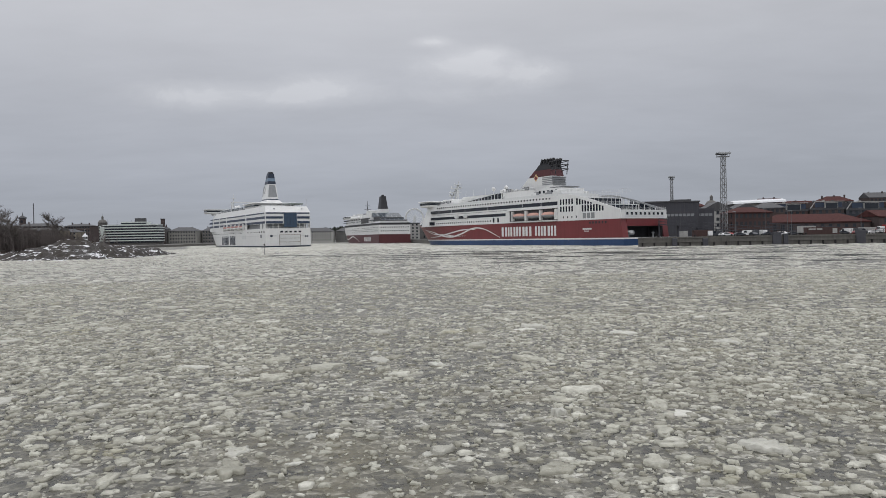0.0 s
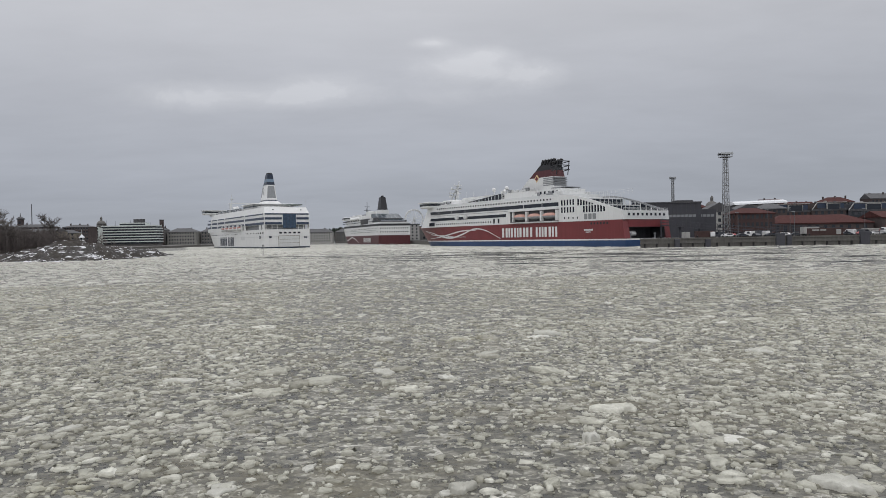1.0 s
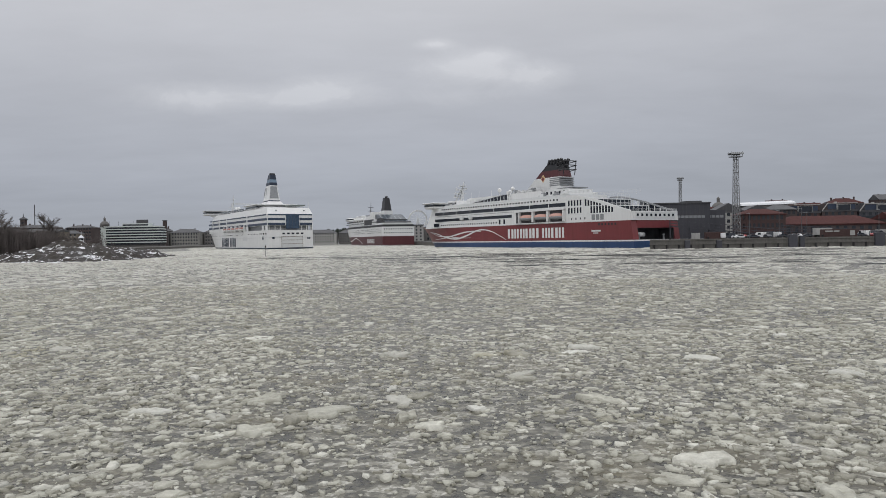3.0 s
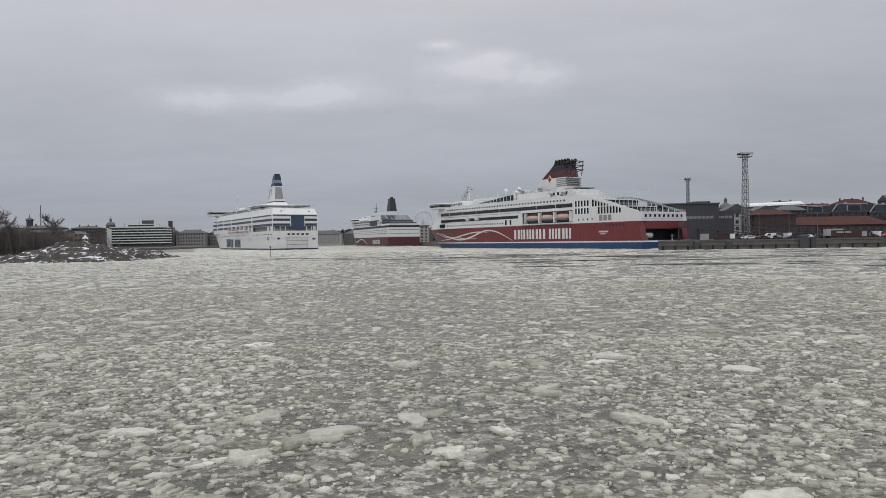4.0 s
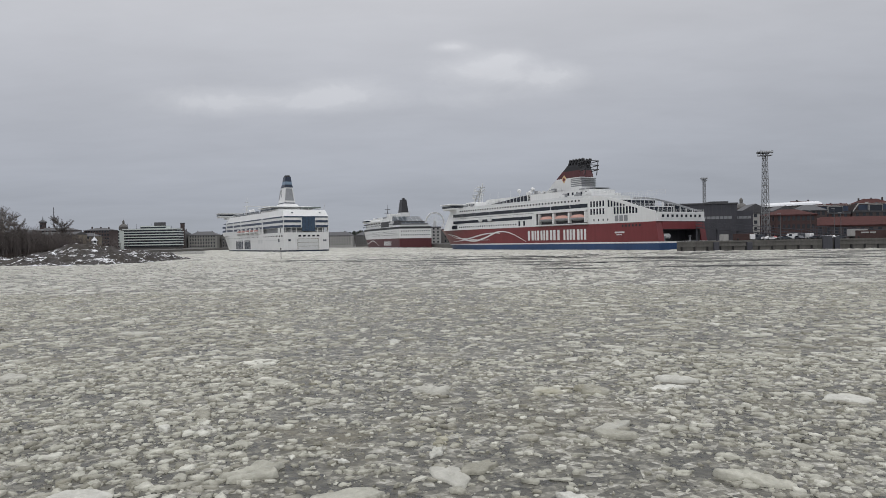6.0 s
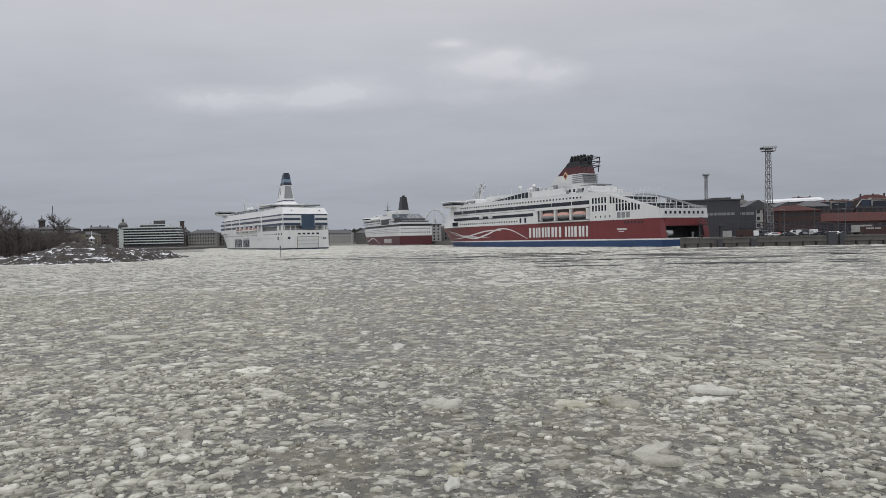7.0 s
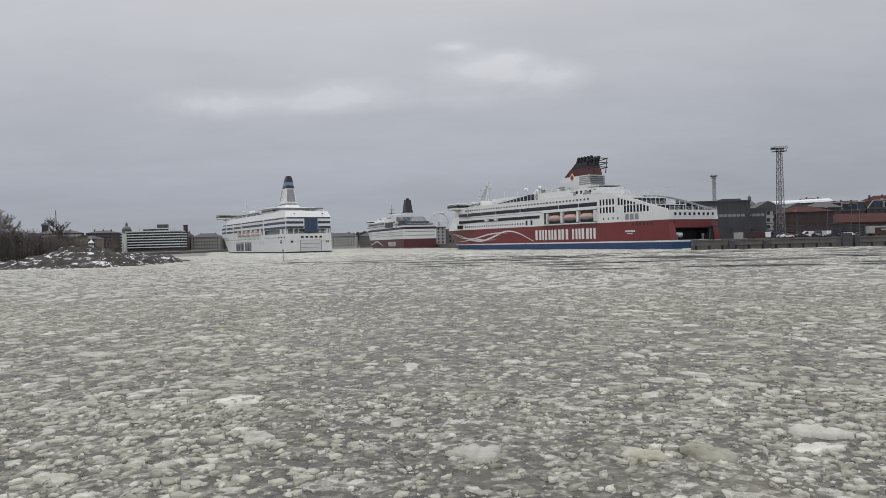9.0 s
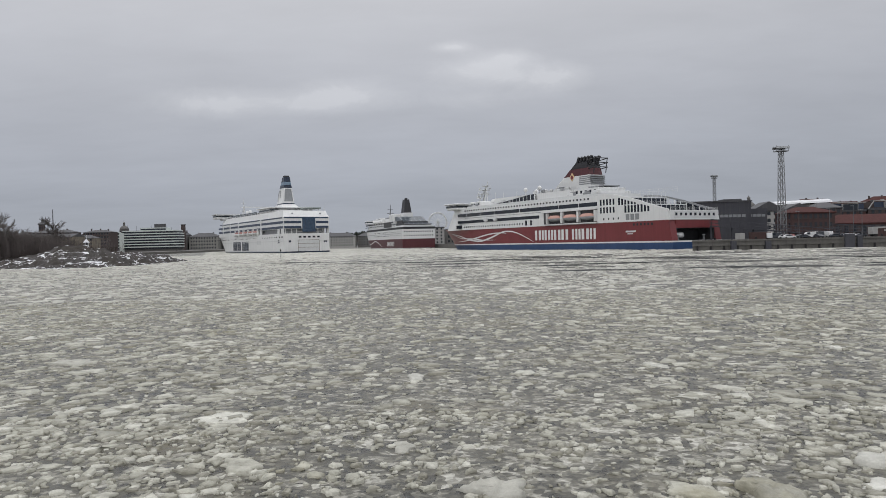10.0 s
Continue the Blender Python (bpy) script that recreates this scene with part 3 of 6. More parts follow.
def plan_block(bm, x0, x1, w, z0, z1, nose=10, rake=2.0, aft_in=0.0, shoulder=0.0, chop=0.0):
    """Deckhouse with straight sides, a rounded raked front and optional sloping shoulders."""
    def ring(z, inset, dx, da):
        c = [(x0 + da, -w + inset)]
        n = 6
        for i in range(n + 1):
            a = -math.pi / 2 + math.pi * i / n
            ca = math.cos(a)
            c.append((x1 - nose + nose * ca - dx, (w - inset) * math.copysign(abs(math.sin(a)) ** 0.6, math.sin(a))))
        c.append((x0 + da, w - inset))
        return [bm.verts.new((x, y, z)) for x, y in c]

    levels = [(z0, 0, 0, 0)]
    if shoulder:
        levels.append((z1 - chop, 0, rake * 0.7, 0))
    levels.append((z1, shoulder, rake, aft_in))
    rings = [ring(*l) for l in levels]
    for a, b in zip(rings, rings[1:]):
        for i in range(len(a)):
            j = (i + 1) % len(a)
            bm.faces.new((a[i], a[j], b[j], b[i]))
    bm.faces.new(rings[0][::-1]), bm.faces.new(rings[-1])
    return bm


def side_row(name, parent, x0, x1, n, y, z, w, h, mat, d=0.12):
    """A row of n separate windows along a ship's side at height z."""
    first = None
    for i in range(n):
        x = x0 + (x1 - x0) * i / max(1, n - 1)
        if first is None:
            first = part(name, boxes((-w / 2, w / 2, -d / 2, d / 2, -h / 2, h / 2)), mat, parent)
            first.matrix_basis = pose(x, y, z)
        else:
            again(first, x, y, z)


def end_row(name, parent, y0, y1, n, x, z, w, h, mat, d=0.12):
    first = None
    for i in range(n):
        y = y0 + (y1 - y0) * i / max(1, n - 1)
        if first is None:
            first = part(name, boxes((-d / 2, d / 2, -w / 2, w / 2, -h / 2, h / 2)), mat, parent)
            first.matrix_basis = pose(x, y, z)
        else:
            again(first, x, y, z)


def part_each(name, mat, parent, label, *bs):
    for b in bs:
        part(name, boxes(b), mat, parent, label)


def railing(parent, pts, z, h=1.1, step=2.5):
    bm = bmesh.new()
    for (xa, ya), (xb, yb) in zip(pts, pts[1:]):
        d = math.hypot(xb - xa, yb - ya)
        n = max(1, int(d / step))
        for k in range(3):
            zz = z + h * (k + 1) / 3
            tube(bm, (xa, ya, zz), (xb, yb, zz), 0.035 if k < 2 else 0.06, n=4)
        for i in range(n + 1):
            x, y = xa + (xb - xa) * i / n, ya + (yb - ya) * i / n
            tube(bm, (x, y, z), (x, y, z + h), 0.05, n=4)
    return part("railing", bm, CREAM, parent, "white steel deck railing")


def lifeboat(parent, x, y, z, length, shell, top):
    n = 10
    bm = bmesh.new()
    rings = []
    for i in range(n + 1):
        u = -1 + 2 * i / n
        w = 1.9 * (1 - abs(u) ** 3) ** 0.6 + 0.05
        h = 1.25 * (1 - 0.5 * abs(u) ** 3)
        rings.append([bm.verts.new((u * length / 2, w * a, b * h)) for a, b in ((-1, 0.0), (-0.75, -0.8), (0, -1.1), (0.75, -0.8), (1, 0.0))])
    for a, b in zip(rings, rings[1:]):
        for k in range(4):
            bm.faces.new((a[k], a[k + 1], b[k + 1], b[k]))
        bm.faces.new((a[4], a[0], b[0], b[4]))
    boat = part("lifeboat", bm, shell, parent, "covered lifeboat with pale hull hung in davits", True)
    boat.matrix_basis = pose(x, y, z)
    bm = bmesh.new()
    rings = []
    for i in range(n + 1):
        u = -1 + 2 * i / n
        w = 1.85 * (1 - abs(u) ** 3) ** 0.6 + 0.03
        h = 1.35 * (1 - abs(u) ** 4) + 0.05
        rings.append([bm.verts.new((u * length / 2 * 0.97, w * a, 0.02 + b * h)) for a, b in ((-1, 0.0), (-0.85, 0.7), (-0.3, 1.0), (0.3, 1.0), (0.85, 0.7), (1, 0.0))])
    for a, b in zip(rings, rings[1:]):
        for k in range(5):
            bm.faces.new((a[k], a[k + 1], b[k + 1], b[k]))
    part("canopy", bm, top, boat, "orange canopy", True)
    for xa in (-length / 2 - 0.7, length / 2 + 0.2):
        part("davit", boxes((xa, xa + 0.5, -1.2, 0.9, -2.2, 2.6)), WHITE, boat, "white steel davit frame")


def letters(parent, x_start, z, h, widths, y, mat, gap, flip=1, d=0.1, stroke=0.36):
    """Brand name on a hull as plain bars, one group a word."""
    x = x_start
    for w in widths:
        if w < 0:
            x += w * flip
            continue
        s = w * stroke
        bm = bmesh.new()
        xs = x - w / 2
        if w > 1.6:
            box(bm, w / 2 - s, w / 2, -d / 2, d / 2, 0, h)
            box(bm, -w / 2, -w / 2 + s, -d / 2, d / 2, 0, h)
        else:
            box(bm, -w / 2, w / 2, -d / 2, d / 2, 0, h)
        p = part("name_bar", bm, mat, parent)
        p.matrix_basis = pose(xs, y, z)
        x -= w + gap


def wave_stripe(parent, pts, y_of, mat, wid):
    """Slim curved stripe painted along the bow, a thin raised ribbon."""
    bm = bmesh.new()
    prev = None
    n = 40
    for i in range(n + 1):
        u = i / n * (len(pts) - 1)
        k = min(int(u), len(pts) - 2)
        f = u - k
        p0 = pts[max(0, k - 1)]
        p1, p2 = pts[k], pts[k + 1]
        p3 = pts[min(len(pts) - 1, k + 2)]
        x, z = (0.5 * (2 * p1[c] + (p2[c] - p0[c]) * f + (2 * p0[c] - 5 * p1[c] + 4 * p2[c] - p3[c]) * f * f + (3 * p1[c] - p0[c] - 3 * p2[c] + p3[c]) * f ** 3) for c in (0, 1))
        hw = wid * (0.25 + 0.75 * math.sin(math.pi * min(1, max(0, i / n)))) / 2
        ring = []
        for dz in (-hw, hw):
            for o in (0.02, 0.10):
                ring.append(bm.verts.new((x, y_of(x, z + dz) + o, z + dz)))
        if prev:
            for a, b in ((0, 1), (1, 3), (3, 2), (2, 0)):
                bm.faces.new((prev[a], prev[b], ring[b], ring[a]))
        prev = ring
    return part("wave_stripe", bm, mat, parent, "white curved stripe")


def big_red_ferry():
    ship = empty("passenger_ferry", pose(89.9, 287.1, 0, 0, 0, 120.7), "red and white car ferry with raked funnel, moored at the quay", "ferry")
    dims = (194.5, 14.5, 27.7, 118, 11.5)
    lowd = (194.5, 14.5, 27.7, 118, 11.5)
    hull_band("boot_topping", ship, BLUE, lowd, -0.6, 2.75, 2, "deep blue paint band along the waterline")
    hull_band("white_stripe", ship, WHITE, dims, 2.75, 3.35, 1, "thin white line above the blue", out=0.04)

    # red topsides, with the open stern door bay left out of the after body
    hull_band("hull", ship, RED, dims, 3.35, 11.3, 4, "deep red topsides", 9.0, True, 1.2)
    b = 13.85
    for s in (1, -1):
        bm = prism(bmesh.new(), [(9.0, 3.35), (0.2, 3.35), (1.6, 11.3), (9.0, 11.3)], "y", s * b, s * (b - 3.2))
        part("stern_quarter", bm, RED, ship, "red hull quarter beside the stern opening")
    part("stern_lintel", boxes((1.2, 9.0, -(b - 3.2), b - 3.2, 8.2, 11.3)), RED, ship, "red beam over the stern opening")
    # deck, ceiling and lining take a dark colour for the shade inside the bay
    part("car_deck", boxes((0.3, 30, -(b - 3.2), b - 3.2, 3.2, 3.45), (8.6, 8.95, -(b - 3.2), b - 3.2, 3.45, 8.2)), SHADE, ship, "steel car deck behind the opening, coloured dark for shade")
    part("bay_ceiling", boxes((1.4, 8.6, -(b - 3.3), b - 3.3, 8.0, 8.2)), SHADE, ship)
    for s in (1, -1):
        part("bay_lining", boxes((0.9, 8.6, s * (b - 3.2) - 0.1, s * (b - 3.2) + 0.02, 3.45, 8.0)), SHADE, ship)
    part("stern_sill", boxes((0.1, 9, -(b - 3.2), b - 3.2, 2.7, 3.2)), LOUVRE, ship, "grey steel sill of the stern door")
    bm = tube(tube(tube(bmesh.new(), (3.5, 8.0, 5.4), (3.5, 4.8, 5.4), 1.1, n=14), (3.5, 8.6, 5.4), (3.5, 8.0, 5.4), 0.6, 1.1, 14), (3.5, 4.8, 5.4), (3.5, 4.2, 5.4), 1.1, 0.6, 14)
    part("white_tank", bm, CREAM, ship, "white rounded tank at the stern opening", True)
    for y in (9.6, 8.2, -6.5):
        p = part("bollard", lathe(bmesh.new(), [(0.5, 0), (0.4, 0.3), (0.4, 1.6), (0.65, 1.8), (0.5, 2.2)], 10), LOUVRE, ship)
        p.matrix_basis = pose(2.6, y, 3.45)

    # superstructure
    bm = plan_block(bmesh.new(), 40, 181, b - 0.02, 11.3, 23.0, 36, 9)
    part("superstructure", bm, WHITE, ship, "white passenger decks")
    prof = [(40.0, 11.3), (40.0, 23.6), (33, 23.3), (26.7, 22.2), (18, 20.1), (10.6, 17.8), (4.5, 16.1), (1.8, 15.4), (1.0, 11.3)]
    part("side_screen", prism(bmesh.new(), prof, "y", b, b - 0.5), WHITE, ship, "white curved side screen falling to the stern")
    # the starboard side is an open arch with glazed panels under its end
    arch = prof[1:8]
    bm = bmesh.new()
    for (xa, za), (xb, zb) in zip(arch, arch[1:]):
        prism(bm, [(xa, za), (xb, zb), (xb, zb - 0.75), (xa, za - 0.75)], "y", -b, -b + 0.5)
    part("stern_arch", bm, LOUVRE, ship, "grey curved arch over the open after decks")
    part("low_screen", prism(bmesh.new(), [(40, 11.3), (40, 17.4), (22, 16.6), (10, 15.2), (1.8, 15.2), (1.0, 11.3)], "y", -b, -b + 0.5), WHITE, ship, "white low side wall of the after deck")
    part("screen_glazing", prism(bmesh.new(), [(22, 16.6), (22, 20.2), (18, 19.4), (10.6, 17.1), (5.5, 15.7), (5.5, 15.2), (10, 15.2)], "y", -b + 0.2, -b + 0.3), GLASS, ship, "dark panes under the arch")
    for i in range(11):
        xa = 39 - i * 3.2
        za = np.interp(xa, [1.8, 4.5, 10.6, 18, 26.7, 33, 40], [15.4, 16.1, 17.8, 20.1, 22.2, 23.3, 23.6])
        part("arch_post", boxes((xa - 0.16, xa + 0.16, -b - 0.02, -b + 0.45, 15.0, float(za) - 0.4)), WHITE, ship)
    part("stern_band", boxes((1.0, 1.6, -(b - 0.5), b - 0.5, 11.3, 15.0)), WHITE, ship, "white band across the stern")
    end_row("stern_window", ship, 10.5, -10.5, 9, 0.98, 13.4, 1.2, 1.1, GLASS)
    part("stern_recess", boxes((0.93, 1.0, -11.6, 11.6, 11.9, 14.6)), CREAM, ship)
    for x0, z0, z1, w in ((6, 11.3, 14.9, 12.8), (16, 14.9, 18.2, 12.6), (26, 18.2, 21.6, 12.4)):
        part("terrace", boxes((x0, 40, -w, w, z0, z1)), CREAM, ship, "stepped open after deck")
        part("terrace_glazing", boxes((x0 - 0.06, x0, -w + 0.4, w - 0.4, z0 + 0.5, z1 - 0.35)), GLASS, ship, "dark glazing of the after deck")
        part_each("glazing_bar", CREAM, ship, "", *[(x0 - 0.12, x0 - 0.06, -w + 1.4 + k * 2.6, -w + 1.6 + k * 2.6, z0 + 0.5, z1 - 0.35) for k in range(9)])
    railing(ship, [(1.3, b - 0.6), (1.3, -b + 0.6)], 15.0)
    railing(ship, [(16.3, 12.3), (16.3, -12.3)], 18.2)
    railing(ship, [(26.3, 12.1), (26.3, -12.1)], 21.6)
    # slit windows in the side screen
    for s in (1, -1):
        for i in range(10 if s > 0 else 0):
            x = 27.4 - i * 1.75
            zt = 21.2 - (27.4 - x) * 0.262
            zm = 18.1
            for z0, z1 in ((max(zm + 0.15, zt - 3.0), zt), (15.0, min(zm - 0.15, zt))):
                if z1 - z0 > 0.5 and not (z0 < 16 and i < 2):
                    bm = prism(bmesh.new(), [(-0.5, z0), (0.5, z0), (0.5, z1 + 0.13), (-0.5, z1 - 0.13)], "y", 0.07, -0.07)
                    p = part("slit_window", bm, GLASS, ship)
                    p.matrix_basis = pose(x, s * b, 0)
        for i in range(3):
            p = part("side_shutter", boxes((-1.0, 1.0, -0.06, 0.06, 12.0, 14.4)), LOUVRE, ship)
            p.matrix_basis = pose(22.8 - i * 2.6, s * b, 0)
        for zc in (19.9, 16.6) if s > 0 else ():
            side_row("tall_window", ship, 38.2, 30.6, 5, s * b, zc, 0.95, 2.5, GLASS)
        for zc, xa, xb2, n in ((12.9, 36.5, 28, 4),):
            side_row("porthole", ship, xa, xb2, n, s * b, zc, 0.6, 0.9, GLASS)
        # long window bands
        part("window_band", boxes((40.5, 156, s * b - 0.06, s * b + 0.06, 18.7, 20.4)), GLASS, ship, "long band of tinted windows")
        part("window_band", boxes((80.5, 156, s * b - 0.06, s * b + 0.06, 15.0, 16.5)), GLASS, ship, "long band of tinted windows")
        part_each("band_mullion", WHITE, ship, "", *[(x, x + 0.25, s * b - 0.09, s * b + 0.09, 18.6, 20.5) for x in (52, 66, 96, 118, 132, 146)])
        side_row("porthole", ship, 149, 94, 26, s * b, 12.9, 0.75, 0.8, GLASS)
        side_row("door_window", ship, 157, 153, 3, s * b - 0.35, 13.0, 1.2, 2.0, GLASS, 0.9)
        side_row("side_door", ship, 91, 87, 2, s * b, 13.2, 1.4, 2.4, GLASS)
        side_row("small_window", ship, 148, 46, 44, s * (b - 0.05), 22.0, 0.9, 0.75, GLASS, 0.25)
        for x in (126, 117):
            part("life_raft", bev(boxes((x - 1.6, x + 1.6, s * b - 0.1, s * b + 1.3, 15.2, 17.2)), 0.4, 2), CREAM, ship, "white cradle with raft canister")
        # lifeboats, with their recess's shade painted as a flat dark panel
        part("boat_recess", boxes((40.5, 77, s * b - 0.05, s * b + 0.05, 12.0, 17.4)), SHADE, ship, "dark panel painted as the shade behind the lifeboats")
        part_each("boat_deck_edge", WHITE, ship, "", (40.2, 77.5, s * b, s * b + 1.2, 11.5, 11.9), (40.2, 77.5, s * b, s * b + 1.1, 17.3, 18.0))
        for x in (68.0, 57.0, 46.0):
            lifeboat(ship, x, s * (b + 0.7), 14.4, 9.6, LOUVRE, ORANGE)
        letters(ship, 84.0, 4.6, 4.7, [4.6, 1.3, 4.1, 1.3, 4.6, 4.6, -2.0, 3.6, 1.3, 4.6, 3.6], s * b, WHITE, 0.75)
        part("small_name", boxes((18.5, 24, s * b - 0.04, s * b + 0.05, 7.0, 7.7), (20, 23, s * b - 0.04, s * b + 0.05, 6.2, 6.6)), CREAM, ship)
        part_each("port_name_bar", BLACK, ship, "", *[(9.5 + k * 1.9, 10.4 + k * 1.9, s * b - 0.05, s * b + 0.06, 9.6, 10.5) for k in range(6)])
        side_row("house_window", ship, 76, 72, 2, s * 8.05, 28.6 - 3.2, 2.4, 1.6, LOUVRE)
        # grey strip that paints in the shadow line under the deck edge
        part("deck_shadow_gap", boxes((40.5, 148, s * b - 0.03, s * b + 0.04, 17.75, 17.95)), LOUVRE, ship)
        part("hull_seam", boxes((9.5, 120, s * b - 0.03, s * b + 0.07, 11.25, 11.45)), CREAM, ship, "pale rubbing strake at the top of the red")
    ydim = lambda x, z: half_width(x, z, *dims[:5])
    wave_stripe(ship, [(173, 9.3), (160, 8.0), (146, 5.6), (133, 4.9), (122, 6.6), (110, 9.4), (99, 8.6), (85.5, 4.1)], ydim, WHITE, 0.85)
    wave_stripe(ship, [(167, 4.6), (152, 5.2), (138, 6.6), (124, 8.4), (114, 8.9), (108, 8.6)], ydim, WHITE, 0.7)
    wave_stripe(ship, [(172, 9.2), (158, 6.6), (143, 6.2), (130, 5.4), (118, 5.3)], ydim, WHITE, 0.5)

    # upper decks
    part("upper_deck", plan_block(bmesh.new(), 40, 158, 11.5, 23.0, 24.3, 12, 1), CREAM, ship, "white upper deck")
    part("upper_house", plan_block(bmesh.new(), 62, 138, 9.5, 24.3, 27.4, 10, 5), WHITE, ship, "white upper deckhouse")
    bm = prism(bmesh.new(), [(121, 24.3), (87, 24.3), (87, 27.2), (91, 27.1)], "y", 11.4, -11.4)
    part("lounge_glazing", bm, GLASS, ship, "sloping dark glazing of the observation lounge")
    part("lounge_frame", boxes(*[(87 + i * 3.0, 87.3 + i * 3.0, -11.5, 11.5, 24.2, 27.25 - i * 0.27) for i in range(10)]), WHITE, ship)
    part("after_house", plan_block(bmesh.new(), 46, 96, 8.0, 24.3, 27.4, 5, 1), WHITE, ship, "white house round the funnel")
    part("after_roof", boxes((46, 56, -5, 5, 27.9, 28.3)), LOUVRE, ship, "thin grey roof over the after deck")
    part_each("roof_post", CREAM, ship, "", *[(x, x + 0.3, y, y + 0.3, 27.4, 27.9) for x in (46.5, 52) for y in (-4.5, 4.2)])
    side_row("upper_window", ship, 94, 64, 9, 8.05, 25.9, 1.6, 1.3, GLASS)
    side_row("upper_window", ship, 60, 48, 5, 8.05, 25.9, 1.2, 1.3, GLASS)
    railing(ship, [(40, b - 0.2), (150, b - 0.2)], 23.0)
    railing(ship, [(46, 7.8), (86, 7.8)], 27.4)
    railing(ship, [(26, 11.6), (46, 11.6)], 24.3)
    railing(ship, [(26, 11.6), (26, -11.6)], 21.6, 2.4)
    railing(ship, [(20, -12.2), (46, -12.2)], 23.6, 2.2)
    # chart house, then the bridge with wings
    part("chart_house", bev(boxes((139, 150, -11.0, 9.0, 23.0, 27.0)), 0.3), WHITE, ship, "white house behind the bridge")
    side_row("house_window", ship, 148, 141, 4, 9.03, 25.6, 1.1, 0.9, GLASS)
    part("bridge_support", boxes((157, 165, -11, 11, 22.5, 23.2)), WHITE, ship)
    part("bridge", bev(boxes((155, 166, -15.4, 15.4, 23.0, 26.0)), 0.5), WHITE, ship, "white bridge with enclosed wings")
    part("bridge_roof", bev(boxes((154, 168, -15.9, 15.9, 26.0, 26.6)), 0.2), WHITE, ship, "snow-white bridge roof")
    part("bridge_window", boxes((154.9, 166.1, -15.5, 15.5, 24.3, 25.5)), GLASS, ship, "dark band of bridge windows")
    # deck gear
    rng = random.Random(4)
    for i in range(70):
        x = rng.uniform(42, 148)
        z = 24.3 if x < 62 or x > 96 else 27.6
        y = rng.choice((-1, 1)) * rng.uniform(9.7, 11.2) if z < 25 else rng.uniform(-8, 8)
        w, h = rng.uniform(0.5, 1.6), rng.uniform(0.7, 1.9)
        if 56 < x < 90 and abs(y) < 5:
            continue
        p = part("deck_vent", bev(boxes((-w, w, -0.6, 0.6, 0, h)), 0.12), rng.choice((CREAM, LOUVRE, WHITE)), ship)
        p.matrix_basis = pose(x, y, z)
    for x in (104, 112, 124, 132):
        part("whip_aerial", tube(bmesh.new(), (x, 4, 27.3), (x - 0.4, 4, 31.5), 0.12, 0.06, 4), CREAM, ship)
    # mast
    bm = bmesh.new()
    for y in (-1.6, 1.6):
        tube(bm, (153, y, 26.5), (146.6, 0, 36.0), 0.5, 0.35)
    tube(bm, (149, 0, 26.5), (145.2, 0, 38.6), 0.6, 0.28)
    for z, w, x in ((29.5, 2.6, 151), (31.6, 3.4, 149.6), (33.8, 3.0, 148.4), (36.0, 2.0, 147)):
        box(bm, x - 1.6, x + 1.8, -w, w, z, z + 0.35)
        for y in (-w, w):
            tube(bm, (x, y, z), (x, y, z + 1.3), 0.14, n=5)
    for x, y, z, r in ((152, 2.0, 29.9, 0.8), (151, -2.4, 32.0, 0.7), (149.4, 2.6, 34.2, 0.5)):
        tube(bm, (x, y, z), (x, y, z + 1.2), r, r * 0.7, n=8)
    box(bm, 145.6, 149.4, -2.6, -2.2, 34.6, 35.0)
    tube(bm, (142, 2.5, 27), (142, 2.5, 32.5), 0.2)
    part("mast", bm, CREAM, ship, "raked white radar mast")
    for x, y, z in ((100, 7, 27.4), (88.6, 7, 27.4), (108, -6, 27.4)):
        bm = lathe(bmesh.new(), [(0.18, 0), (0.18, 1.8), (0.6, 1.9), (1.0, 2.4), (1.1, 3.0), (0.8, 3.7), (0.2, 4.0)], 12, (x, y, z))
        part("radome", bm, WHITE, ship, "white ball aerial on a stalk", True)
    # funnel
    def funnel_piece(name, pts, w0, w1, mat, label):
        part(name, prism(bmesh.new(), [(p[0] - 2, p[1]) for p in pts], "y", w0, -w0), mat, ship, label)
    funnel_piece("funnel_base", [(90, 27.4), (82.5, 28.8), (75.6, 33.9), (58.0, 33.9), (56.6, 27.4)], 4.2, 4.2, WHITE, "white funnel casing")
    funnel_piece("funnel", [(75.6, 33.9), (71.0, 37.2), (59.0, 37.2), (58.0, 33.9)], 4.0, 4.0, RED_OLD, "dark red raked funnel band")
    funnel_piece("funnel_cap", [(71.0, 37.2), (67.4, 39.9), (59.8, 39.9), (59.0, 37.2)], 3.8, 3.8, BLACK, "black funnel top")
    part("funnel_louvre", boxes(*[(54.6, 62.5, -4.3, 4.3, 29.6 + i * 0.85, 30.1 + i * 0.85) for i in range(5)]), LOUVRE, ship, "grey louvres on the funnel casing")
    for s in (1, -1):
        bm = prism(bmesh.new(), [(67.5, 31.6), (69.2, 33.6), (67.5, 35.6), (65.8, 33.6)], "y", s * 3.9, s * 4.3)
        part("funnel_emblem", bm, GOLD, ship, "pale diamond emblem")
        bm = prism(bmesh.new(), [(67.5, 32.3), (68.6, 33.4), (67.5, 34.7), (66.4, 33.4)], "y", s * 3.9, s * 4.36)
        part("emblem_core", bm, RED, ship)
    for i in range(5):
        for y in (2.2, -2.2):
            bm = bmesh.new()
            x = 66.2 - i * 2.15
            tube(bm, (x, y, 39.0), (x - 1.7, y, 42.6), 0.8, 0.75, 10)
            part("exhaust_pipe", bm, BLACK, ship)
    bm = bmesh.new()
    for z in (36.6, 38.6, 40.6):
        for y in (-3.6, 3.6):
            tube(bm, (57.5, y, z), (52, y, z + 0.5), 0.22, n=5)
